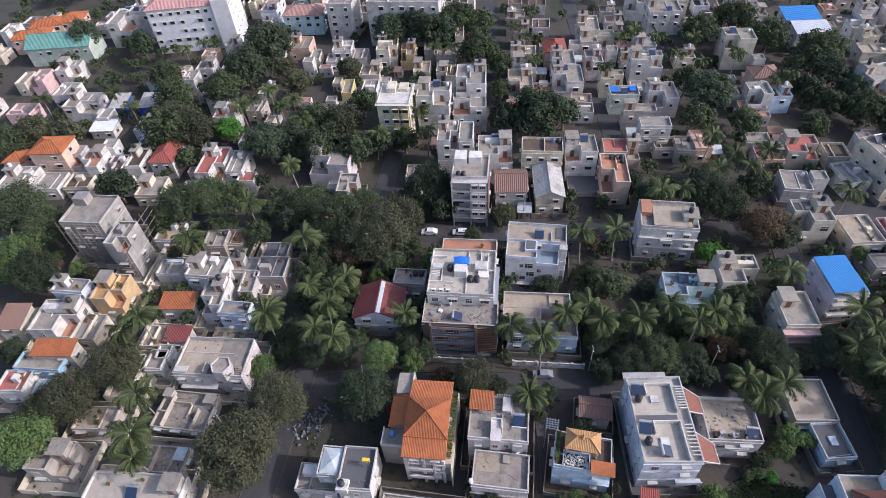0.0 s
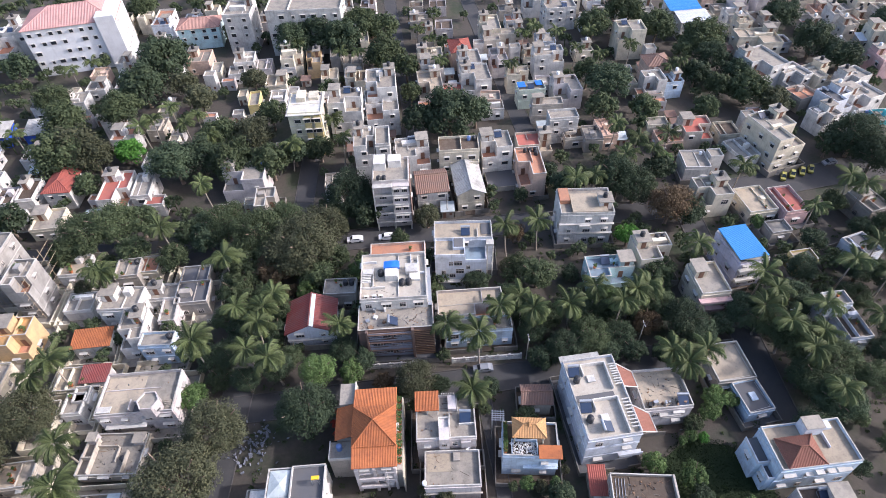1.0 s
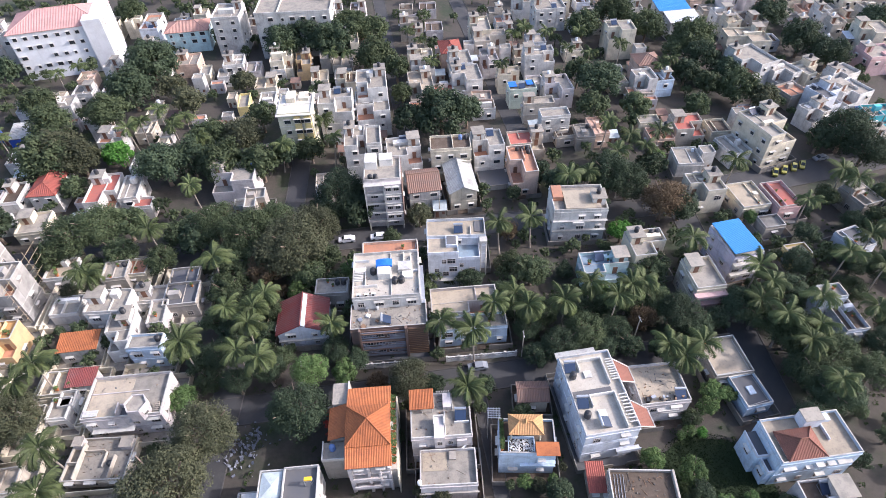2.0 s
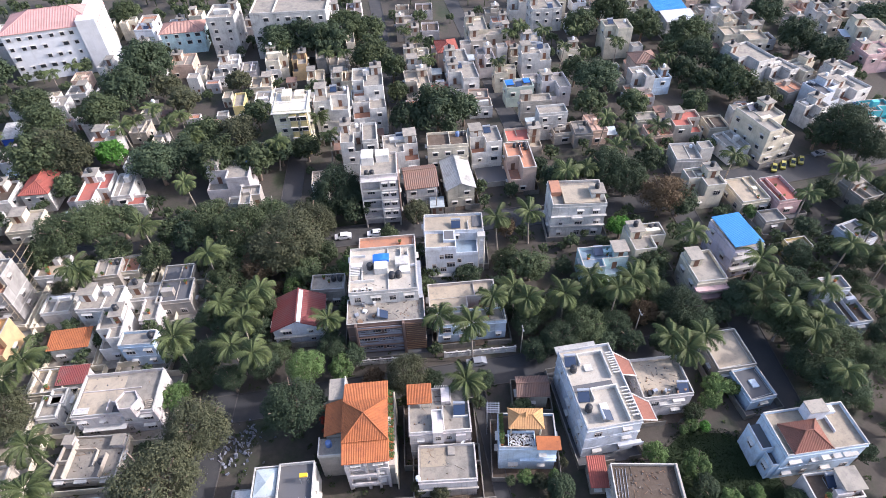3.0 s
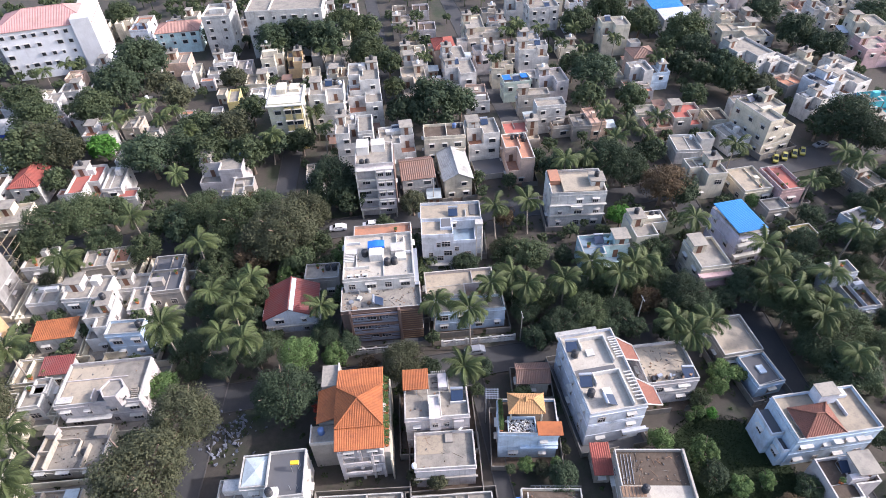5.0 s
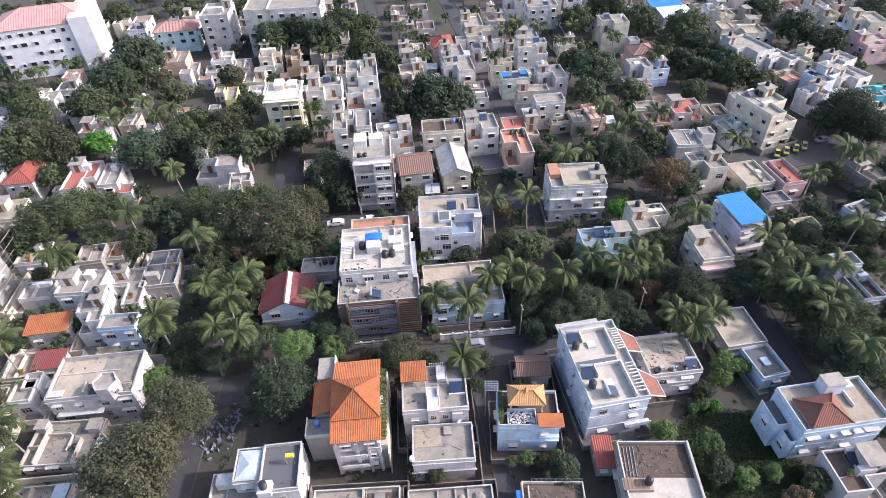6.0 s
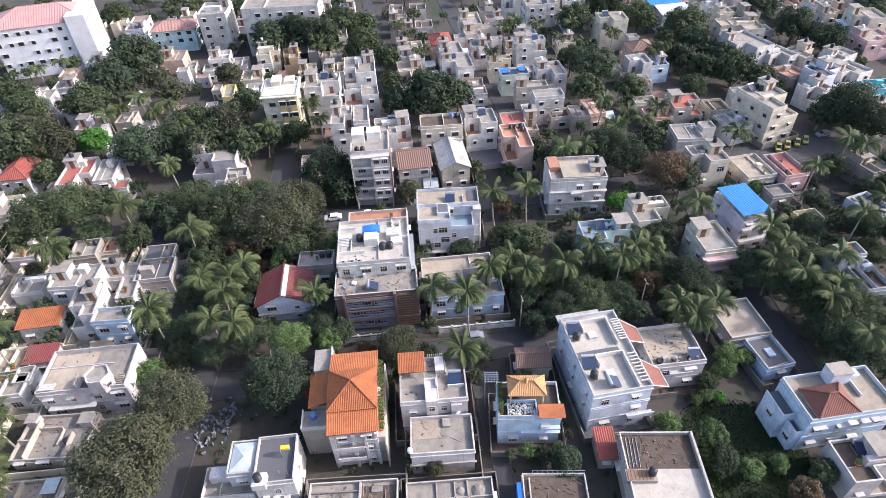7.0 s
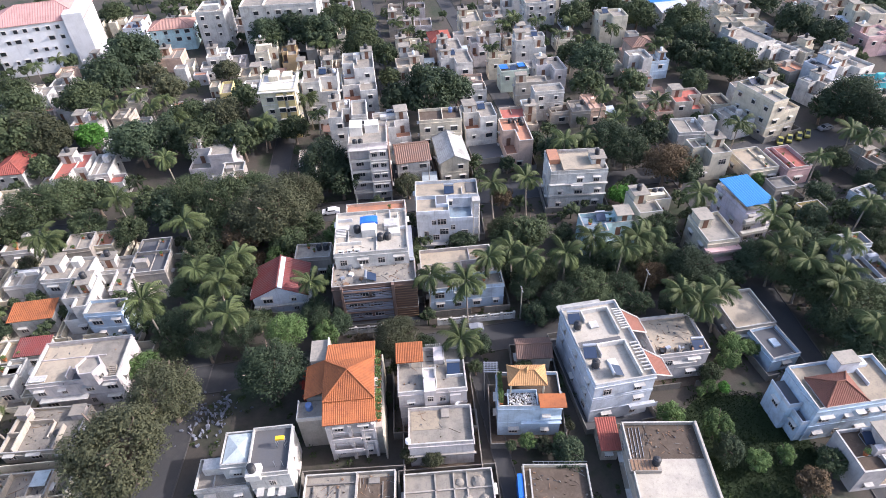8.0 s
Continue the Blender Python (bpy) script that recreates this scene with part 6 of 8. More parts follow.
for x0, x1, y0, y1, z in ((-X - 2.2, -X - 0.01, -Y + 2.6, Y - 0.6, 5.6), (-X - 1.2, -X - 0.01, -Y + 0.2, -Y + 2.55, 4.4)):
    wing = slab(e, "side_wing", WALL["ltblue"], x0, x1, y0, y1, -0.2, z)
    slab(wing, "wing_parapet", WALL["bluewhite"], x0 - 0.04, x0 + 0.12, y0 - 0.04, y1 + 0.04, z, z + 0.75)
    slab(wing, "wing_parapet", WALL["bluewhite"], x0 + 0.13, x1, y0 - 0.04, y0 + 0.12, z, z + 0.75)
    slab(wing, "wing_terrace", FLOOR["dark"], x0 + 0.13, x1, y0 + 0.13, y1, z, z + 0.05)
    add_window(e, pose(x0, 0.5 * (y0 + y1), z - 2.4, 0, 0, -90), 0)
for x in (0.0, 2.0, 3.8):
    slab(e, "sunshade", M_TRIM, x - 0.7, x + 0.7, -Y - 0.8, -Y, top - 1.0, top - 0.9)

# hexagonal stair tower
e, X, Y, top, h = HOUSES["hex"]
bm = bmesh.new()
lathe(bm, [(2.1, 0), (2.1, 3.2), (1.9, 3.2), (1.9, 2.75), (0.01, 2.75)], 6, (3.4, -3.5, top))
part("stair_tower", bm, WALL["pinkgrey"], e, "six-sided pinkish stair tower")
bm = bmesh.new()
lathe(bm, [(1.86, 0.0), (1.86, 0.06)], 6, (3.4, -3.5, top + 2.75))
part("tower_roof", bm, FLOOR["cement"], e)
add_window(e, pose(4.98, -4.42, top + 0.9, 0, 0, 60), 1)
slab(e, "stair_wall", WALL["pinkgrey"], -0.6, -0.4, -Y + 0.15, -2.2, top + 0.16, top + 1.9)
slab(e, "stair_wall", WALL["pinkgrey"], -0.39, 1.5, -2.4, -2.2, top + 0.16, top + 1.3)
# nothing is cut out: a flat dark plate gives the stairwell's shade
slab(e, "stair_pit", FLOOR["dark"], -0.38, 1.3, -Y + 0.15, -2.41, top + 0.16, top + 0.2, "flat dark plate painted as the stairwell's shade")
slab(e, "partition_wall", WALL["pinkgrey"], -X + 0.15, X - 3.5, 0.9, 1.05, top + 0.16, top + 0.4)
for k in range(6):
    slab(e, "step", FLOOR["cement"], 5.6, 6.8, -Y + 0.4 + 0.3 * k, -Y + 0.69 + 0.3 * k, top + 0.16, top + 0.36 + 0.18 * k)
slab(e, "terrace", FLOOR["tan"], -X + 0.4, 0.5, -Y + 0.5, Y - 0.6, top + 0.16, top + 0.19, "mottled sandy terrace")
beams(e, -X + 0.4, -X + 3.0, -Y + 0.3, -Y + 1.6, top + 0.9, 5)
slab(e, "balcony", M_TRIM, -X + 1, 1.5, -Y - 1.1, -Y, 3.2, 3.35)

# old walled courts with broken partitions
e, X, Y, top, h = HOUSES["court"]
for x0, x1, y0, y1, z in ((-X + 2.2, -X + 2.4, -Y + 0.2, Y - 1.2, 1.5), (-X + 2.45, 0.6, 1.4, 1.58, 1.1), (0.7, 0.88, -1.5, 1.4, 0.7), (X - 3.0, X - 2.82, -Y + 0.2, 0.5, 1.2), (-X + 0.2, -X + 2.1, -0.9, -0.72, 1.4)):
    slab(e, "partition_wall", WALL["tan"], x0, x1, y0, y1, top + 0.16, top + z)
for x0, x1, y0, y1, z in ((-X + 0.3, -X + 1.9, Y - 1.9, Y - 0.3, 1.9), (X - 2.4, X - 0.4, Y - 2.3, Y - 0.4, 1.5)):
    room = slab(e, "roof_room", WALL["pinkgrey"], x0, x1, y0, y1, top + 0.16, top + z)
    slab(room, "room_cover", FLOOR["cement"], x0 - 0.15, x1 + 0.15, y0 - 0.2, y1 + 0.15, top + z, top + z + 0.1)
q = place_on("court", 2.2, -1.0, top + 0.16)
water_tank(q.x, q.y, q.z, "black", 0.9)
e, X, Y, top, h = HOUSES["court_low"]
for x0, x1, y0, y1, z in ((-1.6, -1.42, -Y + 0.2, Y - 0.2, 1.3), (1.9, 2.08, -Y + 0.2, 0.6, 1.0)):
    slab(e, "partition_wall", WALL["tan"], x0, x1, y0, y1, top + 0.16, top + z)
slab(e, "canopy", TILE["greysheet"], 2.2, X - 0.2, -0.2, Y - 0.2, top + 1.2, top + 1.26, "grey sheet lean-to cover")
posts(e, (2.4, X - 0.4), (0.0, Y - 0.4), top + 0.16, top + 1.2, M_STEEL, 0.04)

# four-storey white house: terrace corner with orange tiles
e, X, Y, top, h = HOUSES["block"]
slab(e, "roof_room", FLOOR["oxide"], -X + 0.2, -X + 2.6, -0.5, Y - 0.4, top + 0.16, top + 1.4, "orange tiled roof corner")
slab(e, "terrace", FLOOR["tan"], -X + 2.8, X - 1.6, -Y + 0.2, Y - 2.2, top + 0.16, h + 0.2, "raised pale roof deck")
for z in (4.2, 7.2):
    slab(e, "sunshade", M_TRIM, -X - 0.2, X + 0.2, -Y - 0.7, -Y, z - 0.1, z)
slab(e, "balcony", M_TRIM, -1.8, 0.8, -Y - 1.1, -Y, 6.4, 7.1)

# blue sheet roof on posts
e, X, Y, top, h = HOUSES["bluesheet"]
bm = bmesh.new()
deck(bm, ((-4.5, -5.7, h + 1.6), (2.4, -5.7, h + 1.6), (2.0, 4.0, h + 2.0), (-4.6, 4.0, h + 2.0)), 0.08)
corrugated(bm, (-4.5, -5.7, h + 1.61), (1, 0, 0), (0, 9.7, 0.4), 6.6, 9.7, 0.3, 0.05)
part("sheet_roof", bm, TILE["bluesheet"], e, "bright blue corrugated sheet roof")
posts(e, (-3.3, 1.8), (-5.0, -1.0, 3.5), top + 0.1, h + 1.7)
for z in (3.1, 6.2):
    slab(e, "balcony", M_TRIM, -X, X, -Y - 1.0, -Y, z - 0.1, z + 0.6)

# pink bands on the cream house
e, X, Y, top, h = HOUSES["pinkband"]
for z in (2.9, 5.6):
    slab(e, "storey_band", WALL["pink"], -X - 0.4, X + 0.4, -Y - 1.2, -Y + 0.4, z, z + 0.55)
    slab(e, "balcony", M_TRIM, -X - 0.3, X + 0.3, -Y - 1.1, -Y + 0.3, z - 0.15, z - 0.002)

# scaffolded concrete frame
e, X, Y, top, h = HOUSES["scaffold"]
for i in range(8):
    x = -X + 0.1 + (2 * X - 0.2) * i / 7
    bm = bmesh.new()
    tube(bm, (x, -Y - 1.1, 0), (x + 0.1, -Y - 1.1, h + 0.6), 0.06, sides=5)
    part("scaffold_pole", bm, M_BAMBOO, e)
for i in range(7):
    bm = bmesh.new()
    tube(bm, (-X - 0.4, -Y - 1.1, 1.9 * (i + 1)), (X + 0.4, -Y - 1.1, 1.9 * (i + 1) + 0.1), 0.05, sides=5)
    part("scaffold_pole", bm, M_BAMBOO, e)
for i in range(6):
    y = -Y - 3 + 2.0 * i
    bm = bmesh.new()
    tube(bm, (X + 7.2, y - 2, 0), (X + 7.2, y - 2, 12.6), 0.06, sides=5)
    part("scaffold_pole", bm, M_BAMBOO, e)
for i in range(6):
    bm = bmesh.new()
    tube(bm, (X + 7.2, -Y - 6, 1.9 * (i + 1)), (X + 7.2, Y, 1.9 * (i + 1)), 0.05, sides=5)
    part("scaffold_pole", bm, M_BAMBOO, e)
slab(e, "roof_room", WALL["rawgrey"], -X + 0.3, -X + 3.6, Y - 3.4, Y - 0.4, top + 0.1, top + 2.3)

# blue tarpaulins on a green house
e, X, Y, top, h = HOUSES["tarp"]
for a in ((-X + 0.3, -X + 2.7, -0.8, Y - 0.3), (X - 2.6, X - 0.6, -0.4, Y - 0.3)):
    slab(e, "tarpaulin", M_TARP, *a, h - 0.1, h + 0.02, "blue tarpaulin sheet")

# long white institution far off: rows of windows
e, X, Y, top, h = HOUSES["hosp"]
slab(e, "stair_block", WALL["brightwhite"], X - 6.0, X + 0.2, -Y - 1.2, Y, -0.2, top + 2.0)


# ---- utility poles along the streets ----
def utility_pole(x, y, yaw):
    e = root("utility_pole", x, y, 0, yaw, "grey concrete utility pole with a steel cross-arm", "utility pole", "street utility poles")
    bm = bmesh.new()
    tube(bm, (0, 0, -0.1), (0, 0, 8.2), 0.15, 0.09, 8)
    part("pole", bm, WALL["grey"], e)
    bm = bmesh.new()
    box(bm, -0.8, 0.8, -0.05, 0.05, 7.7, 7.82)
    arm = part("crossarm", bm, M_STEEL, e)
    for s in (-0.7, 0.0, 0.7):
        bm = bmesh.new()
        lathe(bm, [(0.05, 0), (0.07, 0.06), (0.04, 0.1), (0.06, 0.16), (0.02, 0.2)], 8, (s, 0, 7.82))
        part("insulator", bm, M_TANKWHITE, arm)


for x, y, a in ((-20, 69.0, 88), (24, 67.0, 88), (48, 66.0, 88), (-28, 116.5, 88), (15, 113.5, 88), (62, 111, 88), (79.5, 64, 8), (80.5, 86, 8)):
    utility_pole(x, y, a)


def garden_wall(x, y, yaw, length):
    """A low plastered wall with piers and a row of balusters."""
    e = root("boundary_wall", x, y, 0, yaw, "white plastered boundary wall with piers and balusters", "boundary wall", "street boundary walls")
    slab(e, "plinth", WALL["white"], 0, length, -0.12, 0.12, -0.1, 0.9)
    slab(e, "rail", WALL["white"], 0, length, -0.14, 0.14, 1.45, 1.57)
    n = int(length / 2.4)
    for k in range(n + 1):
        slab(e, "pier", WALL["white"], length * k / n - 0.2, length * k / n + 0.2, -0.2, 0.2, -0.1, 1.8)
    for k in range(int(length / 0.6)):
        slab(e, "baluster", WALL["white"], 0.25 + 0.6 * k, 0.4 + 0.6 * k, -0.06, 0.06, 0.9, 1.45)


garden_wall(8.6, 68.9, -5.6, 14.4)
garden_wall(-9.2, 70.6, -6.0, 12.0)

# ---- vehicles ----
def car(x, y, yaw, paint, label, tall=0.0):
    e = root("car", x, y, 0.1, yaw, label, "car", "parked vehicles")
    if tall:
        e.scale = (0.68, 0.8, 1.1)
    bm = bmesh.new()
    prof = [(-2.0, 0.3), (-2.05, 0.75), (-1.2, 0.92), (-0.6, 1.42 + tall), (1.0, 1.45 + tall), (1.7, 0.98), (2.05, 0.9), (2.05, 0.3)]
    left = [bm.verts.new((a, -0.82 if b < 1.0 else -0.68, b)) for a, b in prof]
    right = [bm.verts.new((a, 0.82 if b < 1.0 else 0.68, b)) for a, b in prof]
    bm.faces.new(left), bm.faces.new(right[::-1])
    for i in range(len(prof)):
        j = (i + 1) % len(prof)
        bm.faces.new((left[i], right[i], right[j], left[j]))
    part("body", bm, paint, e)
    for s in (-1, 1):
        bm = bmesh.new()
        box(bm, -0.7, 1.1, s * 0.76 - 0.03, s * 0.76 + 0.03, 0.98, 1.3 + tall)
        part("window", bm, M_GLASS, e)
        for a in (-1.25, 1.25):
            bm = bmesh.new()
            tube(bm, (a, s * 0.70, 0.3), (a, s * 0.86, 0.3), 0.31, sides=12)
            part("wheel", bm, M_TANK, e)
    bm = bmesh.new()
    deck(bm, ((-1.16, -0.62, 0.97), (-1.16, 0.62, 0.97), (-0.62, 0.6, 1.41 + tall), (-0.62, -0.6, 1.41 + tall)), 0.03)
    part("windscreen", bm, M_GLASS, e)


M_CARWHITE = plain("white_car_paint", (0.75, 0.75, 0.76), 0.25, 0, 0.05)
M_CARGREY = plain("grey_car_paint", (0.22, 0.23, 0.25), 0.25, 0, 0.05)
M_AUTO = plain("green_and_yellow_paint", (0.30, 0.27, 0.06), 0.4, 0, 0.1)
car(-1.5, 108.6, -4, M_CARWHITE, "white saloon car parked beside the street")
car(-9.5, 109.2, -4, M_CARWHITE, "white saloon car parked beside the street")
car(118.0, 123.5, 30, M_CARWHITE, "white car parked at the wide road")
car(14.5, 66.0, -3, M_CARGREY, "grey car parked in a shaded street")
for i, x in enumerate((108.0, 111.0, 114.2, 117.0)):
    car(x, 111.0 + 0.5 * i, 60, M_AUTO, "yellow auto rickshaw waiting beside the wide road", 0.25)
car(124.0, 114.5, 5, M_CARGREY, "grey car on the wide dusty road")

# white flashing strip and porch on the red-roofed house
e, X, Y, top, h = HOUSES["redgable"]
bm = bmesh.new()
rise = (X + 0.4) * 0.5
deck(bm, ((0.2, -Y - 0.45, top + rise + 0.1), (1.0, -Y - 0.45, top + rise - 0.3), (1.0, Y, top + rise - 0.3), (0.2, Y, top + rise + 0.1)), 0.06)
part("roof_strip", bm, TILE["greysheet"], e, "pale sheet strip along the ridge")
slab(e, "storey_band", M_TRIM, -X - 0.1, X + 0.1, -Y - 0.5, -Y, 2.5, 2.75)

# ---- trees ----
def crown_mesh(seed, mat, clumps, leaves, size, flat, gap):
    """An uneven crown of radius one: leaf clumps on boughs, with gaps."""
    rnd = random.Random(seed)
    verts, faces = [], []
    for c in range(clumps):
        th, u = rnd.uniform(0, 6.2832), rnd.uniform(-0.55, 1.0)
        s = math.sqrt(max(0, 1 - u * u))
        lump = 0.74 + 0.26 * noise.noise(Vector((math.cos(th) * s * 1.7 + seed, math.sin(th) * s * 1.7, u * 1.7)))
        rr = rnd.uniform(gap, 1.0) * lump
        cx, cy, cz = rr * math.cos(th) * s, rr * math.sin(th) * s, rr * u * flat
        cr = rnd.uniform(0.14, 0.27)
        for k in range(leaves):
            v = Vector((rnd.gauss(0, 1), rnd.gauss(0, 1), rnd.gauss(0.25, 1))).normalized()
            p = Vector((cx, cy, cz)) + v * cr * rnd.uniform(0.65, 1.05)
            nrm = (v + Vector((rnd.gauss(0, 0.36), rnd.gauss(0, 0.36), rnd.gauss(0.3, 0.36)))).normalized()
            a = nrm.orthogonal().normalized()
            a = Matrix.Rotation(rnd.uniform(0, 6.28), 3, nrm) @ a
            b = nrm.cross(a)
            l, w = size * rnd.uniform(0.8, 1.4), size * rnd.uniform(0.5, 0.75)
            i = len(verts)
            verts += [p - a * l * 0.6 + b * w, p - a * l * 0.6 - b * w, p + a * l]
            faces.append((i, i + 1, i + 2))
    me = bpy.data.meshes.new("crown")
    me.from_pydata([tuple(v) for v in verts], [], faces)
    me.materials.append(mat)
    return me


def limb_mesh(seed):
    rnd = random.Random(seed)
    bm = bmesh.new()
    for k in range(7):
        th = 6.2832 * k / 7 + rnd.uniform(-0.4, 0.4)
        tip = Vector((math.cos(th) * rnd.uniform(0.4, 0.75), math.sin(th) * rnd.uniform(0.4, 0.75), rnd.uniform(0.1, 0.6)))
        mid = tip * 0.5 + Vector((0, 0, -0.05))
        tube(bm, (0, 0, -0.35), mid, 0.055, 0.035, 6)
        tube(bm, mid, tip, 0.035, 0.012, 5)
    return mesh_of("bough", bm, M_BARK)


def trunk_mesh():
    bm = bmesh.new()
    prev = None
    for i, (z, r) in enumerate(((-0.05, 1.6), (0.1, 1.15), (0.4, 1.0), (0.7, 0.9), (1.0, 0.85))):
        p = Vector((0.25 * math.sin(i * 1.3), 0.25 * math.cos(i * 1.7), z))
        ring = [bm.verts.new((p.x + r * math.cos(6.2832 * k / 9), p.y + r * math.sin(6.2832 * k / 9), z)) for k in range(9)]
        if prev:
            for k in range(9):
                bm.faces.new((prev[k], prev[(k + 1) % 9], ring[(k + 1) % 9], ring[k]))
        prev = ring
    return mesh_of("trunk", bm, M_BARK)


CROWNS = {k: [crown_mesh(40 + 7 * i + 3 * j, LEAF[k], cl, lv, sz, fl, gp) for j in range(3 if k in ("dark", "mid", "olive") else 2)]
          for i, (k, cl, lv, sz, fl, gp) in enumerate((("dark", 115, 58, 0.050, 0.80, 0.62), ("mid", 110, 58, 0.050, 0.75, 0.60), ("olive", 120, 58, 0.048, 0.75, 0.66),
                                                       ("light", 90, 56, 0.055, 0.85, 0.5), ("bright", 80, 56, 0.06, 0.6, 0.5), ("dry", 90, 54, 0.055, 0.8, 0.55)))}
BOUGHS = [limb_mesh(s) for s in (3, 4, 5)]
TRUNK = trunk_mesh()
TREE_WORDS = {"dark": "broad tree with dense dark green foliage", "mid": "spreading tree with green foliage", "olive": "large tree with dense olive green foliage",
              "light": "young tree with light green foliage", "bright": "spreading tree with bright green leaves", "dry": "tree with reddish brown dry foliage"}
FINE = {k: [crown_mesh(90 + i, LEAF[k], cl, 82, sz, fl, gp) for i in (1, 2)]
        for k, cl, sz, fl, gp in (("dark", 165, 0.031, 0.85, 0.66), ("mid", 155, 0.031, 0.8, 0.62), ("olive", 185, 0.029, 0.8, 0.7), ("light", 130, 0.031, 0.9, 0.55), ("dry", 120, 0.035, 0.8, 0.55))}
SPARSE = {k: [crown_mesh(140 + i, LEAF[k], 75, 40, 0.072, 0.8, 0.58) for i in (1, 2)] for k in LEAF if k in CROWNS}
RED_CROWN = crown_mesh(70, LEAF["red"], 30, 24, 0.08, 1.0, 0.5)
TREE_AT = []
TREE_RND = random.Random(5)


def tree(x, y, r, z, kind):
    e = root("tree", x, y, 0, TREE_RND.uniform(0, 360), TREE_WORDS[kind] + (" over houses" if r > 4 else " beside a house"), "tree", "city trees")
    s = r * 1.12
    TREE_AT.append((x, y, r))
    child("crown", TREE_RND.choice(FINE[kind] if kind in FINE and (y < 80 and r > 3.2 or y < 120 and r > 5.5) else CROWNS[kind] if y < 112 or r > 6.0 else SPARSE[kind]), e, Matrix.LocRotScale((0, 0, z), Euler((0, 0, 0)), (s, s * TREE_RND.uniform(0.85, 1.1), s * TREE_RND.uniform(0.85, 1.05))))
    if y < 130:
        child("bough", TREE_RND.choice(BOUGHS), e, Matrix.LocRotScale((0, 0, z), Euler((0, 0, 0)), (s, s, s)))
    child("trunk", TRUNK, e, Matrix.LocRotScale((0, 0, 0), Euler((0, 0, 0)), (0.05 * s + 0.06, 0.05 * s + 0.06, max(0.8, z - 0.3 * s))))


def frond_mesh(seed, droop):
    rnd = random.Random(seed)
    verts, faces = [], []
    n, length = 14, 1.0
    pts = []
    ang = 0.55
    p = Vector((0, 0, 0))
    for i in range(n + 1):
        pts.append(p.copy())
        p = p + Vector((math.cos(ang), 0, math.sin(ang))) * length / n
        ang -= droop / n * (0.5 + 1.2 * i / n)
    for i in range(n):
        a, b = pts[i], pts[i + 1]
        k = len(verts)
        t = 0.012 * (1 - i / n) + 0.003
        verts += [a + Vector((0, -t, 0)), a + Vector((0, t, 0)), b + Vector((0, t, 0)), b + Vector((0, -t, 0))]
        faces.append((k, k + 1, k + 2, k + 3))
        if i < 2:
            continue
        fwd = (b - a).normalized()
        ll = 0.225 * math.sin(math.pi * min(1.0, (i - 1) / n * 0.85 + 0.16)) + 0.03
        for s in (-1, 1):
            for sub in (0.0, 0.33, 0.66):
                o = a.lerp(b, sub)
                tip = o + fwd * ll * rnd.uniform(0.4, 0.75) + Vector((0, s * ll * 0.85, -ll * rnd.uniform(0.4, 1.0)))
                k = len(verts)
                verts += [o, o + fwd * 0.036, tip]
                faces.append((k, k + 1, k + 2))
    me = bpy.data.meshes.new("frond")
    me.from_pydata([tuple(v) for v in verts], [], faces)
    me.materials.append(LEAF["palm"])
    return me


FRONDS = [frond_mesh(21, 1.6), frond_mesh(22, 2.3), frond_mesh(23, 3.0), frond_mesh(24, 1.1)]


def palm_trunk(seed):
    rnd = random.Random(seed)
    bm = bmesh.new()
    prev = None
    lean = rnd.uniform(0.03, 0.08)
    n = 22
    for i in range(n + 1):
        t = i / n
        r = 0.20 * (1 - 0.45 * t) + (0.10 * (1 - t / 0.08) if t < 0.08 else 0) + (0.012 if i % 2 else 0)
        c = Vector((lean * (t - 1) * (1.4 - t) * 10, 0, t))
        ring = [bm.verts.new((c.x + r * math.cos(6.2832 * k / 8), r * math.sin(6.2832 * k / 8), t)) for k in range(8)]
        if prev:
            for k in range(8):
                bm.faces.new((prev[k], prev[(k + 1) % 8], ring[(k + 1) % 8], ring[k]))
        prev = ring
    return mesh_of("trunk", bm, M_PALMBARK)


PALM_TRUNKS = [palm_trunk(s) for s in (1, 2, 3)]


def palm_crowns(seed):
    """All fronds of a distant palm in one mesh."""
    rnd = random.Random(seed)
    verts, faces = [], []
    for q in range(19):
        me = FRONDS[rnd.choice((0, 0, 1, 1, 2, 3))]
        m = pose(0, 0, 0, 0, rnd.uniform(-30, 25), q * 137.5 + rnd.uniform(-12, 12)) @ Matrix.Scale(rnd.uniform(0.85, 1.1), 4)
        k = len(verts)
        verts += [tuple(m @ v.co) for v in me.vertices]
        faces += [tuple(k + i for i in p.vertices) for p in me.polygons]
    me = bpy.data.meshes.new("crown")
    me.from_pydata(verts, [], faces)
    me.materials.append(LEAF["palm"])
    return me


PALM_CROWNS = [palm_crowns(s) for s in (5, 6, 7, 8)]


def palm(x, y, z, s):
    rnd = TREE_RND
    TREE_AT.append((x, y, 1.2))
    e = root("palm_tree", x, y, 0, rnd.uniform(0, 360), "tall coconut palm with a bare grey trunk and drooping fronds", "palm tree", "coconut palms")
    child("trunk", rnd.choice(PALM_TRUNKS), e, Matrix.LocRotScale((0, 0, -0.1), Euler((0, 0, 0)), (1, 1, z + 0.1)))
    size = 4.35 * s
    if y < 84 and abs(x) < 60:
        for q in range(21):
            child("frond", FRONDS[rnd.choice((0, 0, 1, 1, 2, 3))], e, pose(0, 0, z, 0, rnd.uniform(-32, 25), q * 137.5 + rnd.uniform(-12, 12)) @ Matrix.Scale(size * rnd.uniform(0.85, 1.1), 4))
    else:
        child("crown", rnd.choice(PALM_CROWNS), e, Matrix.LocRotScale((0, 0, z), Euler((0, 0, rnd.uniform(0, 6))), (size, size, size)))



tree(26.0, 91.2, 2.5, 2.7, "olive")
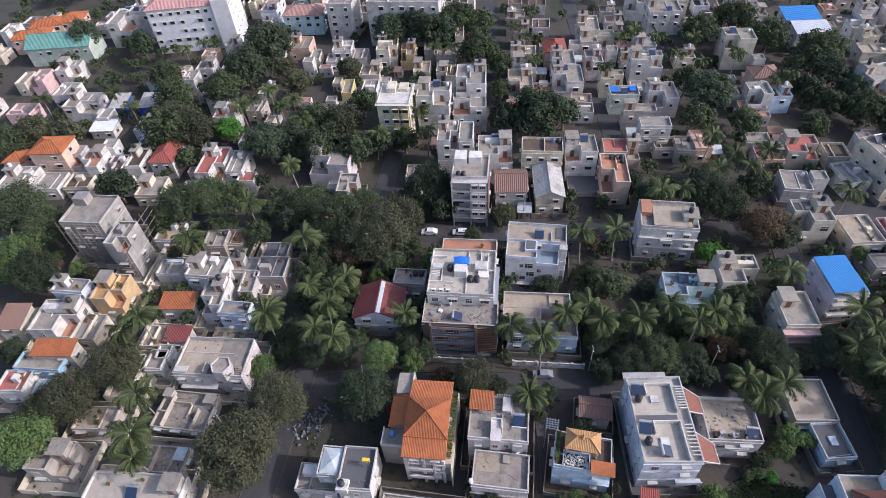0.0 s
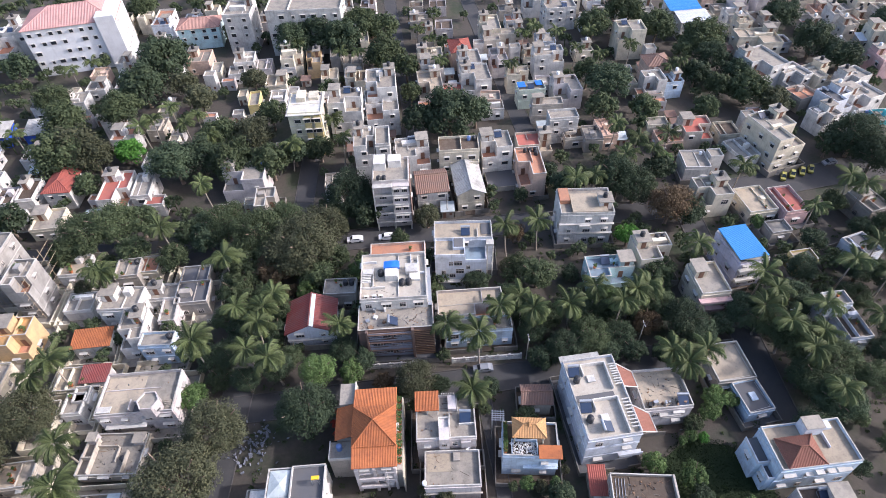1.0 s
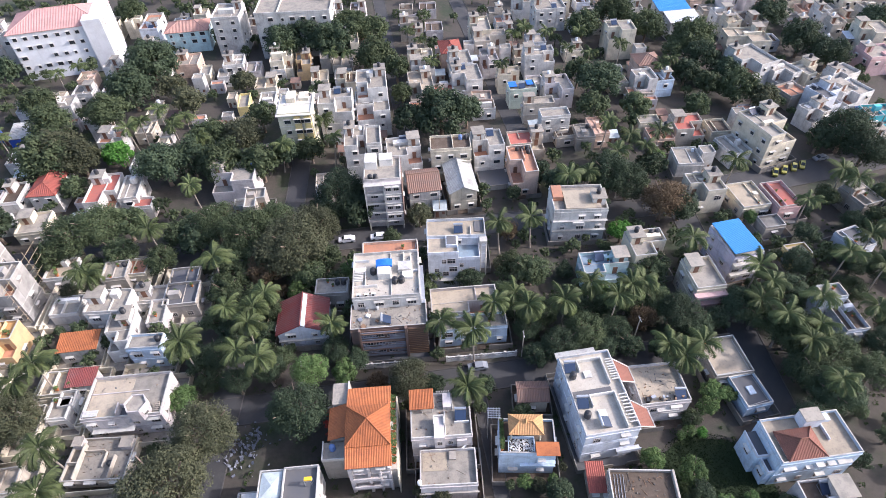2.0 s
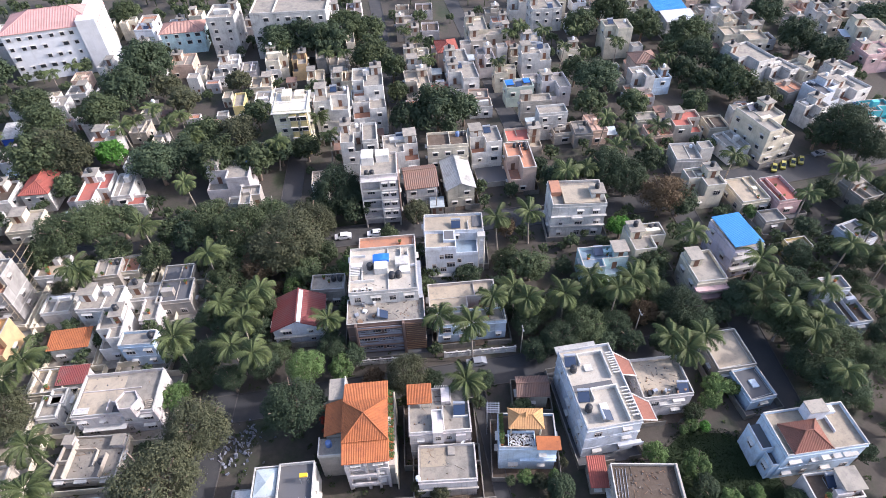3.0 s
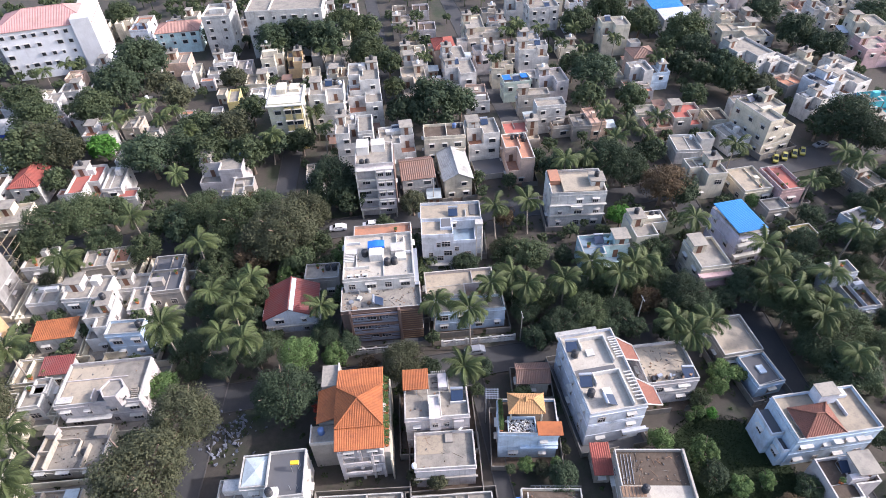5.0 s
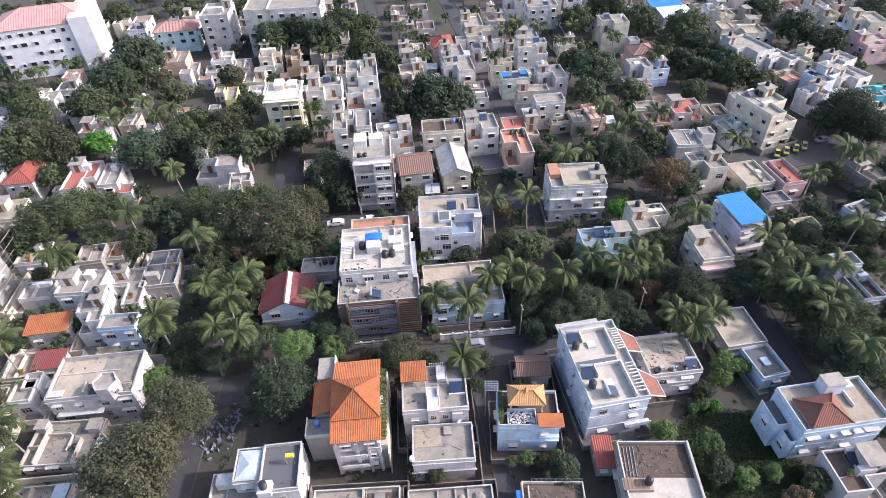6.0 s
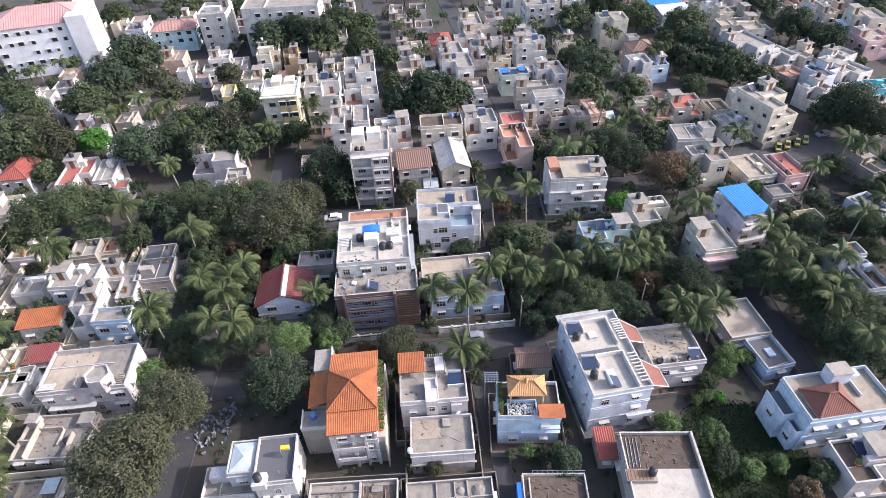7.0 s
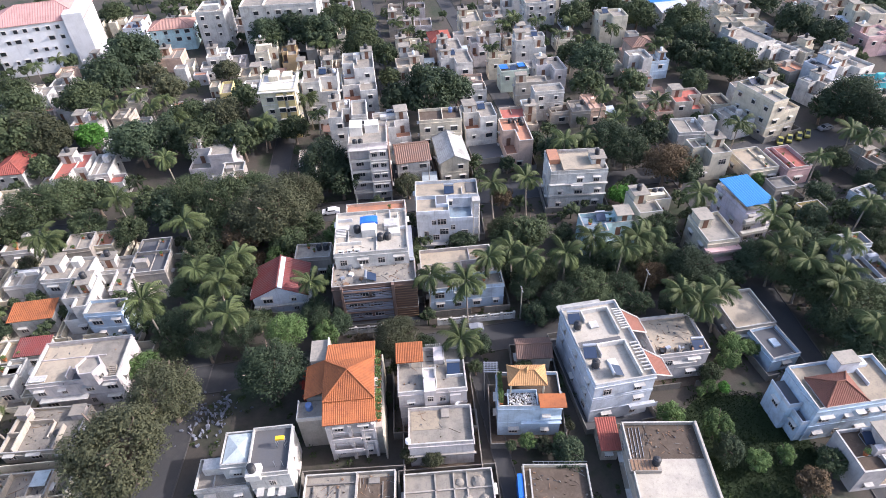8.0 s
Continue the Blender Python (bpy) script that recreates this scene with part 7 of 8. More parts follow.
tree(31.2, 87.6, 2.7, 2.9, "mid")
tree(39.6, 86.6, 2.5, 2.7, "dark")
tree(52.4, 90.2, 2.3, 2.5, "mid")
tree(17.1, 40.4, 1.4, 2.5, "light")
tree(19.4, 39.3, 1.5, 2.5, "olive")
tree(21.9, 39.6, 1.2, 2.5, "light")
tree(14.4, 40.3, 1.0, 2.5, "mid")
tree(12.7, 56.0, 1.3, 2.5, "mid")
tree(24.3, 41.6, 0.9, 2.5, "olive")
tree(-0.7, 59.1, 1.2, 2.5, "mid")
tree(-42.0, 48.1, 7.9, 8.5, "olive")
tree(-37.3, 57.9, 6.2, 7.2, "olive")
tree(-43.8, 68.4, 2.9, 3.2, "light")
tree(-20.8, 59.1, 6.0, 6.9, "dark")
tree(-18.6, 67.8, 4.0, 6.2, "light")
tree(-12.3, 68.2, 3.1, 3.4, "light")
tree(0.0, 62.9, 4.6, 5.1, "olive")
tree(-6.0, 65.3, 2.3, 2.5, "dry")
tree(2.3, 41.0, 2.0, 2.5, "olive")
tree(-0.9, 42.2, 1.6, 2.5, "olive")
tree(37.2, 67.4, 4.6, 5.1, "mid")
tree(31.4, 65.6, 4.1, 4.5, "dark")
tree(51.0, 69.0, 3.3, 3.6, "dry")
tree(58.0, 67.5, 4.9, 5.6, "dark")
tree(54.7, 47.8, 2.4, 2.6, "light")
tree(49.0, 30.2, 1.9, 2.5, "light")
tree(53.5, 30.2, 1.7, 2.5, "light")
tree(77.6, 58.0, 5.5, 6.3, "mid")
tree(76.6, 48.1, 5.2, 5.8, "mid")
tree(77.1, 44.5, 5.2, 5.9, "dark")
tree(83.0, 68.8, 4.6, 5.2, "dark")
tree(50.6, 46.1, 1.9, 2.5, "mid")
tree(-21.4, 101.9, 8.4, 8.5, "olive")
tree(-31.4, 108.2, 6.9, 8.1, "mid")
tree(-40.9, 115.2, 5.9, 6.8, "mid")
tree(-28.5, 98.7, 4.6, 5.1, "dry")
tree(-18.5, 95.8, 4.4, 5.0, "mid")
tree(-21.2, 92.4, 2.9, 3.2, "light")
tree(-9.2, 118.6, 6.7, 7.8, "dark")
tree(-6.1, 114.4, 4.9, 5.6, "dark")
tree(-14.0, 113.5, 4.1, 4.6, "mid")
tree(9.4, 110.6, 3.5, 3.9, "olive")
tree(-74.3, 117.2, 6.5, 7.5, "mid")
tree(-68.4, 119.1, 6.7, 7.8, "mid")
tree(-63.2, 121.2, 5.2, 5.9, "mid")
tree(-80.9, 140.2, 4.2, 4.7, "mid")
tree(-80.4, 150.0, 6.9, 8.0, "olive")
tree(-87.0, 153.9, 7.8, 8.5, "olive")
tree(-71.7, 153.5, 4.7, 5.3, "bright")
tree(-56.7, 142.2, 7.3, 8.5, "dark")
tree(-50.2, 145.0, 6.4, 7.4, "dark")
tree(-41.1, 139.8, 6.8, 7.9, "mid")
tree(-36.2, 151.9, 6.5, 7.5, "olive")
tree(-30.5, 138.1, 6.0, 6.9, "mid")
tree(-45.6, 154.3, 6.3, 7.2, "mid")
tree(-69.5, 201.9, 9.7, 8.5, "dark")
tree(-73.1, 185.7, 8.3, 8.5, "dark")
tree(-77.5, 173.2, 7.2, 8.4, "mid")
tree(-92.4, 168.7, 7.2, 8.5, "mid")
tree(-101.5, 185.5, 6.1, 7.0, "mid")
tree(22.2, 150.1, 9.3, 8.5, "dark")
tree(12.9, 151.0, 5.7, 6.5, "dark")
tree(30.2, 151.9, 5.8, 6.6, "dark")
tree(12.6, 168.7, 4.4, 4.9, "mid")
tree(-46.3, 222.8, 5.6, 6.4, "mid")
tree(-15.9, 210.5, 8.3, 8.5, "dark")
tree(-7.7, 205.2, 7.3, 8.5, "dark")
tree(0.3, 214.2, 8.4, 8.5, "mid")
tree(-23.4, 214.9, 7.1, 8.4, "dark")
tree(6.2, 189.4, 7.6, 8.5, "mid")
tree(12.8, 183.5, 5.5, 6.2, "mid")
tree(47.2, 113.7, 4.9, 5.5, "dark")
tree(60.3, 112.2, 6.2, 7.1, "dark")
tree(64.1, 109.7, 5.6, 6.4, "dark")
tree(69.3, 100.4, 6.0, 6.9, "dry")
tree(73.7, 99.4, 4.6, 5.2, "dark")
tree(43.5, 120.2, 4.2, 4.6, "dark")
tree(56.5, 94.8, 3.5, 3.9, "bright")
tree(58.6, 82.3, 4.3, 4.8, "mid")
tree(31.2, 86.0, 4.5, 5.1, "mid")
tree(27.8, 90.9, 3.2, 3.5, "mid")
tree(73.9, 157.0, 7.1, 8.3, "dark")
tree(67.8, 145.7, 5.6, 6.4, "mid")
tree(70.6, 166.8, 5.4, 6.2, "mid")
tree(81.0, 143.6, 5.0, 5.7, "mid")
tree(113.7, 167.0, 6.6, 6.5, "dark")
tree(108.1, 151.6, 5.2, 5.6, "mid")
tree(115.7, 146.9, 6.8, 6.4, "mid")
tree(120.5, 139.9, 5.2, 5.4, "olive")
tree(118.4, 159.4, 4.8, 5.4, "dark")
tree(151.5, 169.6, 8.2, 7.4, "dark")
tree(155.0, 158.8, 6.8, 6.6, "dark")
tree(130.4, 116.7, 7.8, 7.2, "dark")
tree(124.0, 117.6, 4.6, 5.0, "dark")
tree(130.6, 108.6, 6.4, 6.4, "dark")
tree(107.9, 175.2, 4.7, 5.4, "mid")
tree(105.0, 160.1, 4.9, 5.4, "dark")
tree(186.0, 176.8, 7.2, 7.0, "dark")
tree(153.0, 191.1, 7.0, 7.0, "dark")
tree(99.0, 85.0, 3.2, 3.8, "dark")
tree(112.6, 86.6, 3.2, 3.8, "dark")
tree(112.0, 96.6, 3.4, 4.0, "mid")
tree(126.0, 93.4, 4.2, 4.8, "dark")
tree(-31.4, 163.3, 5.4, 6.1, "mid")
tree(-24.4, 143.7, 4.9, 5.5, "dark")
tree(-17.0, 144.0, 4.5, 5.1, "mid")
tree(-38.2, 187.2, 4.8, 5.5, "olive")
tree(-54.0, 177.1, 5.5, 6.2, "olive")
tree(-60.8, 187.7, 5.4, 6.1, "olive")
tree(17.6, 87.6, 3.3, 3.7, "dark")
tree(23.7, 82.8, 3.0, 3.3, "dark")
tree(43.9, 67.3, 3.4, 3.7, "dark")
tree(44.6, 74.2, 3.0, 3.3, "dark")
tree(26.2, 71.6, 3.3, 3.6, "dark")
tree(-13.5, 74.1, 3.3, 3.6, "dark")
tree(-37.1, 76.7, 3.9, 4.3, "dark")
tree(-34.8, 82.6, 3.5, 3.9, "dark")
tree(-38.6, 86.9, 3.4, 3.8, "mid")
tree(-41.4, 77.0, 3.2, 3.6, "dark")
tree(-37.0, 94.3, 4.0, 4.5, "mid")
tree(-31.4, 92.3, 3.2, 3.5, "mid")
tree(-28.0, 81.6, 3.0, 3.3, "dark")
tree(8.0, 211.6, 5.7, 6.6, "mid")
tree(-85.5, 250.4, 6.4, 7.4, "mid")
tree(104.1, 189.9, 6.7, 7.8, "mid")
tree(115.1, 178.7, 7.5, 8.5, "mid")
tree(82.7, 196.9, 6.7, 7.7, "mid")
tree(-117.7, 115.7, 8.8, 8.5, "mid")
tree(-107.5, 109.9, 6.6, 7.7, "mid")
tree(-109.8, 97.0, 8.4, 8.5, "light")
tree(-103.1, 94.2, 6.5, 7.6, "dark")
tree(-73.3, 67.9, 5.7, 6.5, "olive")
tree(-79.5, 59.9, 6.2, 7.1, "olive")
tree(-84.3, 51.2, 6.2, 7.1, "light")
tree(-84.8, 57.2, 4.9, 5.6, "olive")
tree(-96.3, 126.6, 5.7, 6.6, "dark")
tree(-88.4, 151.1, 8.4, 8.5, "mid")
tree(-144.1, 218.7, 6.9, 8.1, "dark")
tree(-118.9, 209.3, 6.0, 6.8, "dark")
tree(-100.8, 74.5, 3.1, 3.4, "dark")
tree(71.5, 67.5, 4.2, 4.8, "dark")
tree(96.6, 202.6, 7.9, 8.5, "mid")
tree(-25.0, 208.5, 7.5, 8.5, "dark")
tree(-2.3, 211.9, 6.7, 7.7, "dark")
tree(-139.2, 149.3, 6.5, 7.5, "mid")
tree(-133.0, 154.7, 6.5, 7.5, "olive")
tree(-121.3, 151.9, 5.8, 6.7, "olive")
tree(57.0, 50.3, 2.5, 3.0, "light")
tree(49.4, 44.1, 1.3, 1.8, "light")
tree(51.6, 43.4, 1.2, 1.6, "bright")
tree(47.6, 43.6, 1.0, 1.5, "light")
tree(60.4, 65.0, 3.9, 4.3, "dark")
tree(-26.8, 71.0, 3.4, 5.2, "dark")
tree(-24.5, 74.9, 2.9, 3.2, "mid")
tree(-33.0, 69.4, 3.3, 5.0, "dark")
tree(-38.8, 71.8, 2.9, 3.2, "mid")
tree(-26.5, 87.1, 3.6, 4.0, "mid")
tree(-35.6, 98.2, 4.4, 4.9, "mid")
tree(-25.9, 113.6, 5.8, 6.6, "mid")
tree(-16.2, 108.3, 6.1, 7.0, "olive")
tree(-26.7, 101.7, 5.4, 6.1, "olive")
tree(-35.1, 104.0, 5.0, 5.7, "mid")
tree(-14.6, 99.7, 4.3, 4.8, "mid")
tree(-44.9, 112.1, 4.8, 5.4, "dark")
tree(42.6, 75.2, 3.3, 3.6, "dark")
tree(50.2, 73.3, 3.3, 3.7, "mid")
tree(55.7, 72.2, 3.8, 4.3, "mid")
tree(37.5, 73.7, 3.4, 3.8, "dark")
tree(30.8, 74.5, 3.4, 3.7, "mid")
tree(25.2, 77.5, 2.7, 3.0, "dark")
tree(26.4, 65.0, 3.0, 3.2, "dark")
tree(40.3, 64.1, 2.8, 3.1, "dark")
tree(45.7, 63.5, 2.9, 3.2, "dark")
tree(51.7, 61.8, 2.5, 2.7, "dark")
tree(78.4, 54.5, 4.2, 4.8, "mid")
tree(75.6, 50.7, 4.0, 4.4, "dark")
tree(70.9, 40.5, 4.0, 4.5, "dark")
tree(82.3, 52.2, 5.2, 5.8, "mid")
tree(74.7, 64.0, 4.0, 4.4, "mid")
tree(90.8, 76.5, 3.9, 4.4, "dark")
tree(103.5, 74.0, 3.8, 4.4, "dark")
tree(96.5, 66.8, 4.0, 4.6, "mid")
tree(108.0, 70.5, 4.2, 4.8, "dark")
tree(118.0, 84.0, 4.4, 5.0, "mid")
tree(124.0, 87.0, 3.8, 4.4, "dark")
tree(100.0, 57.0, 4.6, 5.2, "dark")
tree(94.0, 52.0, 4.4, 5.0, "dark")
tree(87.5, 47.5, 4.6, 5.2, "mid")
tree(-4.3, 62.5, 2.2, 2.5, "mid")
tree(-9.6, 71.5, 2.8, 3.0, "dark")
tree(4.9, 63.0, 2.2, 2.5, "dark")
tree(14.6, 60.7, 2.2, 2.5, "dark")
tree(-78.8, 113.4, 4.6, 5.2, "mid")
tree(-63.2, 111.9, 4.4, 4.9, "mid")
tree(-52.9, 107.6, 4.2, 4.7, "mid")
tree(-49.3, 115.1, 4.3, 4.9, "mid")
tree(-20.0, 83.5, 2.6, 2.8, "dark")
tree(99.2, 140.8, 4.5, 5.0, "mid")
tree(73.2, 116.5, 4.7, 5.3, "dark")
tree(54.2, 106.8, 3.7, 4.1, "dark")

palm(-54.5, 111.7, 10.5, 1)
palm(-65.4, 99.5, 10.5, 1)
palm(-38.1, 98.0, 11.6, 1.1)
palm(-42.1, 75.2, 12.1, 1.15)
palm(-30.0, 78.9, 10.5, 1)
palm(-27.3, 69.1, 11.6, 1.1)
palm(-29.1, 83.3, 9.5, 0.9)
palm(-13.5, 76.1, 9.5, 0.9)
palm(8.1, 71.6, 10.5, 1)
palm(13.7, 67.3, 11.6, 1.1)
palm(19.5, 73.9, 10.5, 1)
palm(26.2, 72.0, 10.5, 1)
palm(33.8, 71.8, 10.5, 1)
palm(40.5, 75.3, 10.5, 1)
palm(44.8, 70.8, 10.5, 1)
palm(51.5, 74.0, 10.5, 1)
palm(26.2, 97.2, 10.5, 1)
palm(34.1, 97.4, 10.5, 1)
palm(49.6, 57.3, 10.5, 1)
palm(10.2, 56.2, 10.0, 0.95)
palm(-24.2, 141.6, 9.5, 0.9)
palm(-12.2, 151.7, 9.5, 0.9)
palm(-9.9, 141.9, 9.5, 0.9)
palm(-47.2, 128.3, 9.5, 0.9)
palm(22.9, 197.3, 8.4, 0.8)
palm(24.2, 181.4, 8.4, 0.8)
palm(46.0, 172.2, 9.5, 0.9)
palm(19.7, 205.6, 8.4, 0.8)
palm(88.3, 176.0, 9.5, 0.9)
palm(67.2, 83.1, 10.5, 1)
palm(91.1, 107.2, 10.5, 1)
palm(78.9, 125.1, 9.5, 0.9)
palm(64.2, 118.6, 9.5, 0.9)
palm(70.4, 124.8, 9.5, 0.9)
palm(72.3, 119.5, 9.5, 0.9)
palm(67.1, 132.6, 9.5, 0.9)
palm(47.7, 110.4, 10.5, 1)
palm(53.3, 111.9, 9.5, 0.9)
palm(-23.6, 203.8, 8.4, 0.8)
palm(-27.9, 217.3, 8.4, 0.8)
palm(-65.4, 162.2, 9.5, 0.9)
palm(-55.5, 157.7, 9.5, 0.9)
palm(-52.4, 162.2, 9.5, 0.9)
palm(-61.2, 168.3, 9.5, 0.9)
palm(-79.5, 171.9, 8.4, 0.8)
palm(-93.4, 205.3, 8.4, 0.8)
palm(-99.2, 201.4, 8.4, 0.8)
palm(-69.3, 205.5, 8.4, 0.8)
palm(60.3, 195.8, 9.5, 0.9)
palm(66.9, 190.8, 9.5, 0.9)
palm(55.9, 194.5, 8.4, 0.8)
palm(79.0, 190.2, 8.4, 0.8)
palm(77.1, 174.6, 8.4, 0.8)
palm(70.9, 179.0, 8.4, 0.8)
palm(77.1, 72.6, 10.5, 1)
palm(77.1, 67.7, 10.5, 1)
palm(75.4, 59.7, 10.5, 1)
palm(114.5, 98.1, 10.5, 1)
palm(115.8, 94.2, 10.5, 1)
palm(100.4, 90.5, 9.5, 0.9)
palm(73.1, 64.8, 9.5, 0.9)
palm(4.0, 186.4, 8.4, 0.8)
palm(-2.6, 192.3, 8.4, 0.8)
palm(8.7, 196.2, 8.4, 0.8)
palm(96.3, 161.5, 8.4, 0.8)
palm(97.8, 72.3, 10.5, 1)
palm(106.5, 76.4, 10.0, 0.95)
palm(112.4, 77.5, 10.5, 1)
palm(103.0, 67.5, 10.0, 0.95)
palm(121.5, 89.0, 10.5, 1)
palm(94.2, 58.0, 10.0, 0.95)
palm(84.5, 62.2, 10.5, 1)
palm(81.0, 56.8, 9.5, 0.9)
palm(-68.5, 159.5, 9.5, 0.9)
palm(-47.7, 150.5, 9.5, 0.9)
palm(-8.5, 194.1, 8.4, 0.8)
palm(-69.4, 76.2, 11.6, 1.1)
palm(-72.4, 73.5, 10.5, 1)
palm(-60.9, 49.4, 12.1, 1.15)
palm(-63.6, 58.3, 11.0, 1.05)
palm(-67.1, 101.0, 10.5, 1)
palm(-60.3, 46.2, 9.5, 0.9)
palm(-114.5, 172.8, 8.4, 0.8)
palm(-137.9, 171.5, 8.4, 0.8)
palm(-106.0, 165.2, 8.4, 0.8)
palm(99.5, 162.2, 9.5, 0.9)
palm(51.2, 54.3, 10.5, 1)
palm(56.5, 57.0, 9.5, 0.9)
palm(24.5, 76.0, 10.0, 0.95)
palm(48.7, 72.9, 10.5, 1)
palm(-27.1, 86.4, 10.0, 0.95)
palm(-32.0, 72.9, 10.0, 0.95)
palm(-35.0, 84.7, 9.5, 0.9)
palm(76.2, 53.1, 10.5, 1)
palm(76.2, 44.3, 10.5, 1)


# ---- lesser houses and greenery that close the gaps between the rows ----
def clear_of(x, y, r, trees=True):
    for fx, fy, fr, X, Y, yaw in FOOT:
        if abs(fx - x) < fr + r and abs(fy - y) < fr + r:
            c, s = math.cos(radians(yaw)), math.sin(radians(yaw))
            a, b = (x - fx) * c + (y - fy) * s, -(x - fx) * s + (y - fy) * c
            if abs(a) < X + r and abs(b) < Y + r:
                return False
    if trees:
        for tx, ty, tr in TREE_AT:
            if (tx - x) ** 2 + (ty - y) ** 2 < (0.75 * tr + r) ** 2:
                return False
    return True


LANES = (((-60, 112.5), (75, 105.5), 3.5), ((-45, 66), (60, 62), 3), ((-42, 30), (-30, 108), 3), ((45, 140), (45.5, 290), 2.7), ((66, 20), (77, 104), 3), ((78, 108), (240, 118), 4.5),
         ((-24, 112), (-20, 150), 2.5), ((11, 140), (14, 280), 2.2), ((12.6, 20), (13.4, 62), 1.2), ((-130, 122), (-60, 116), 3))


def off_lane(x, y, r):
    p = Vector((x, y))
    for a, b, half in LANES:
        a, b = Vector(a), Vector(b)
        t = max(0, min(1, (p - a).dot(b - a) / (b - a).length_squared))
        if (p - (a + (b - a) * t)).length < half + r:
            return False
    return True


fill = random.Random(77)
PAINTS = ("white", "white", "white", "cream", "cream", "pinkgrey", "peach", "tan", "grey", "bluewhite")
for row in range(17):
    y = 122 + 9.4 * row
    for col in range(52):
        x = -180 + 8.8 * col + fill.uniform(-1.2, 1.2)
        if abs(x - 25) > 1.0 * y + 15:
            continue
        yy = y + fill.uniform(-1.2, 1.2)
        w, d = fill.uniform(4.8, 7.2), fill.uniform(5.3, 7.6)
        wooded = noise.noise(Vector((x * 0.018, yy * 0.018, 3.0)))
        if wooded > (0.10 if yy > 205 else 0.16) or not off_lane(x, yy, 3.4) or not clear_of(x, yy, 3.1, yy < 205):
            continue
        if fill.random() < 0.22 or len(FOOT) > 314:
            continue
        house(x, yy, w, d, -5 + fill.uniform(-3, 3), fill.choice((4, 4, 4, 7, 7)), wall=fill.choice(PAINTS), floor=fill.choice(("cement", "cement", "tan", "oxide", "brown")), head=fill.choice((0, 0, 1, 2)))


# low outbuildings wedged between the houses
def outbuilding_mesh(w, d, h, wall, cover, sheet):
    bm = bmesh.new()
    box(bm, -w / 2, w / 2, -d / 2, d / 2, -0.2, h)
    if sheet:
        deck(bm, ((-w / 2 - 0.25, -d / 2 - 0.3, h + 0.06), (w / 2 + 0.25, -d / 2 - 0.3, h + 0.06), (w / 2 + 0.25, d / 2 + 0.2, h + 0.5), (-w / 2 - 0.25, d / 2 + 0.2, h + 0.5)), 0.06, 1)
    else:
        box(bm, -w / 2 + 0.12, w / 2 - 0.12, -d / 2 + 0.12, d / 2 - 0.12, h, h + 0.05, 1)
        ring_wall(bm, ((-w / 2, -d / 2), (w / 2, -d / 2), (w / 2, d / 2), (-w / 2, d / 2)), 0.12, h, h + 0.55)
    box(bm, -w / 4 - 0.4, -w / 4 + 0.4, -d / 2 - 0.03, -d / 2 + 0.02, 0, 1.95, 2)
    box(bm, w / 4 - 0.35, w / 4 + 0.35, -d / 2 - 0.03, -d / 2 + 0.02, 1.0, 1.9, 2)
    return mesh_of("outbuilding", bm, WALL[wall], cover, M_DOOR)


OUTBUILDINGS = [(outbuilding_mesh(w, d, h, wall, cover, sheet), w, d, label) for w, d, h, wall, cover, sheet, label in (
    (3.4, 3.0, 2.7, "white", FLOOR["cement"], False, "small white plastered outbuilding with a cement roof"),
    (2.8, 4.2, 2.9, "cream", FLOOR["tan"], False, "small cream outbuilding with a sandy flat roof"),
    (4.2, 2.6, 3.1, "pinkgrey", FLOOR["oxide"], False, "low pinkish outbuilding with an orange clay roof"),
    (3.2, 3.2, 2.5, "grey", TILE["greysheet"], True, "low grey shed with a pale sheet roof"),
    (3.0, 2.6, 2.4, "tan", TILE["brown"], True, "low tan shed with a brown tiled roof"),
    (3.6, 3.4, 5.6, "white", FLOOR["cement"], False, "narrow white two-storey outbuilding with a flat roof"))]
placed = 0
for k in range(5000):
    x, y = fill.uniform(-110, 150), fill.uniform(114, 205)
    me, w, d, label = OUTBUILDINGS[fill.randrange(6)]
    if placed > 62 or abs(x - 20) > 0.85 * y or not off_lane(x, y, 1.9) or not clear_of(x, y, 0.5 * max(w, d) + 0.1) or clear_of(x, y, 4.6, False):
        continue
    ob = new("outbuilding", me)
    ob.matrix_basis = pose(x, y, 0, 0, 0, -5 + fill.uniform(-2, 2))
    tagged(ob, label, "outbuilding", "city outbuildings")
    FOOT.append((x, y, 0.5 * math.hypot(w, d), w / 2, d / 2, -5))
    placed += 1

count = 0
wood = []
for k in range(4000):
    x, y = fill.uniform(-90, 105), fill.uniform(66, 128)
    if abs(x - 15) > 0.95 * y + 15 or len(wood) > 85:
        continue
    r = fill.uniform(1.3, 2.6)
    if not off_lane(x, y, r * 0.4) or not clear_of(x, y, r * 0.5):
        continue
    wood.append((x, y, r, r * fill.uniform(1.1, 1.6)))
    TREE_AT.append((x, y, r))
for k in range(6000):
    x, y = fill.uniform(-190, 260), fill.uniform(24, 290)
    if abs(x - 25) > 1.0 * y + 30 or count + len(wood) > 625:
        continue
    if -40 < x < -14 and 44 < y < 66:
        continue
    r = fill.uniform(1.4, 2.9) if y < 200 else fill.uniform(2.0, 4.0)
    if not off_lane(x, y, r * 0.5) or not clear_of(x, y, r * 0.55):
        continue
    kind = fill.choice(("dark", "dark", "mid", "mid", "olive", "light", "dry"))
    z = r * fill.uniform(1.1, 1.5)
    if y < 125 and count < 90:
        tree(x, y, r, z, kind)
        count += 1
    else:
        wood.append((x, y, r, z))
        TREE_AT.append((x, y, r))

# the distant treetops, too many to count
WOODS = [crown_mesh(300 + i, LEAF["mid"], 28, 14, 0.14, 0.8, 0.55) for i in range(3)]
verts, faces = [], []
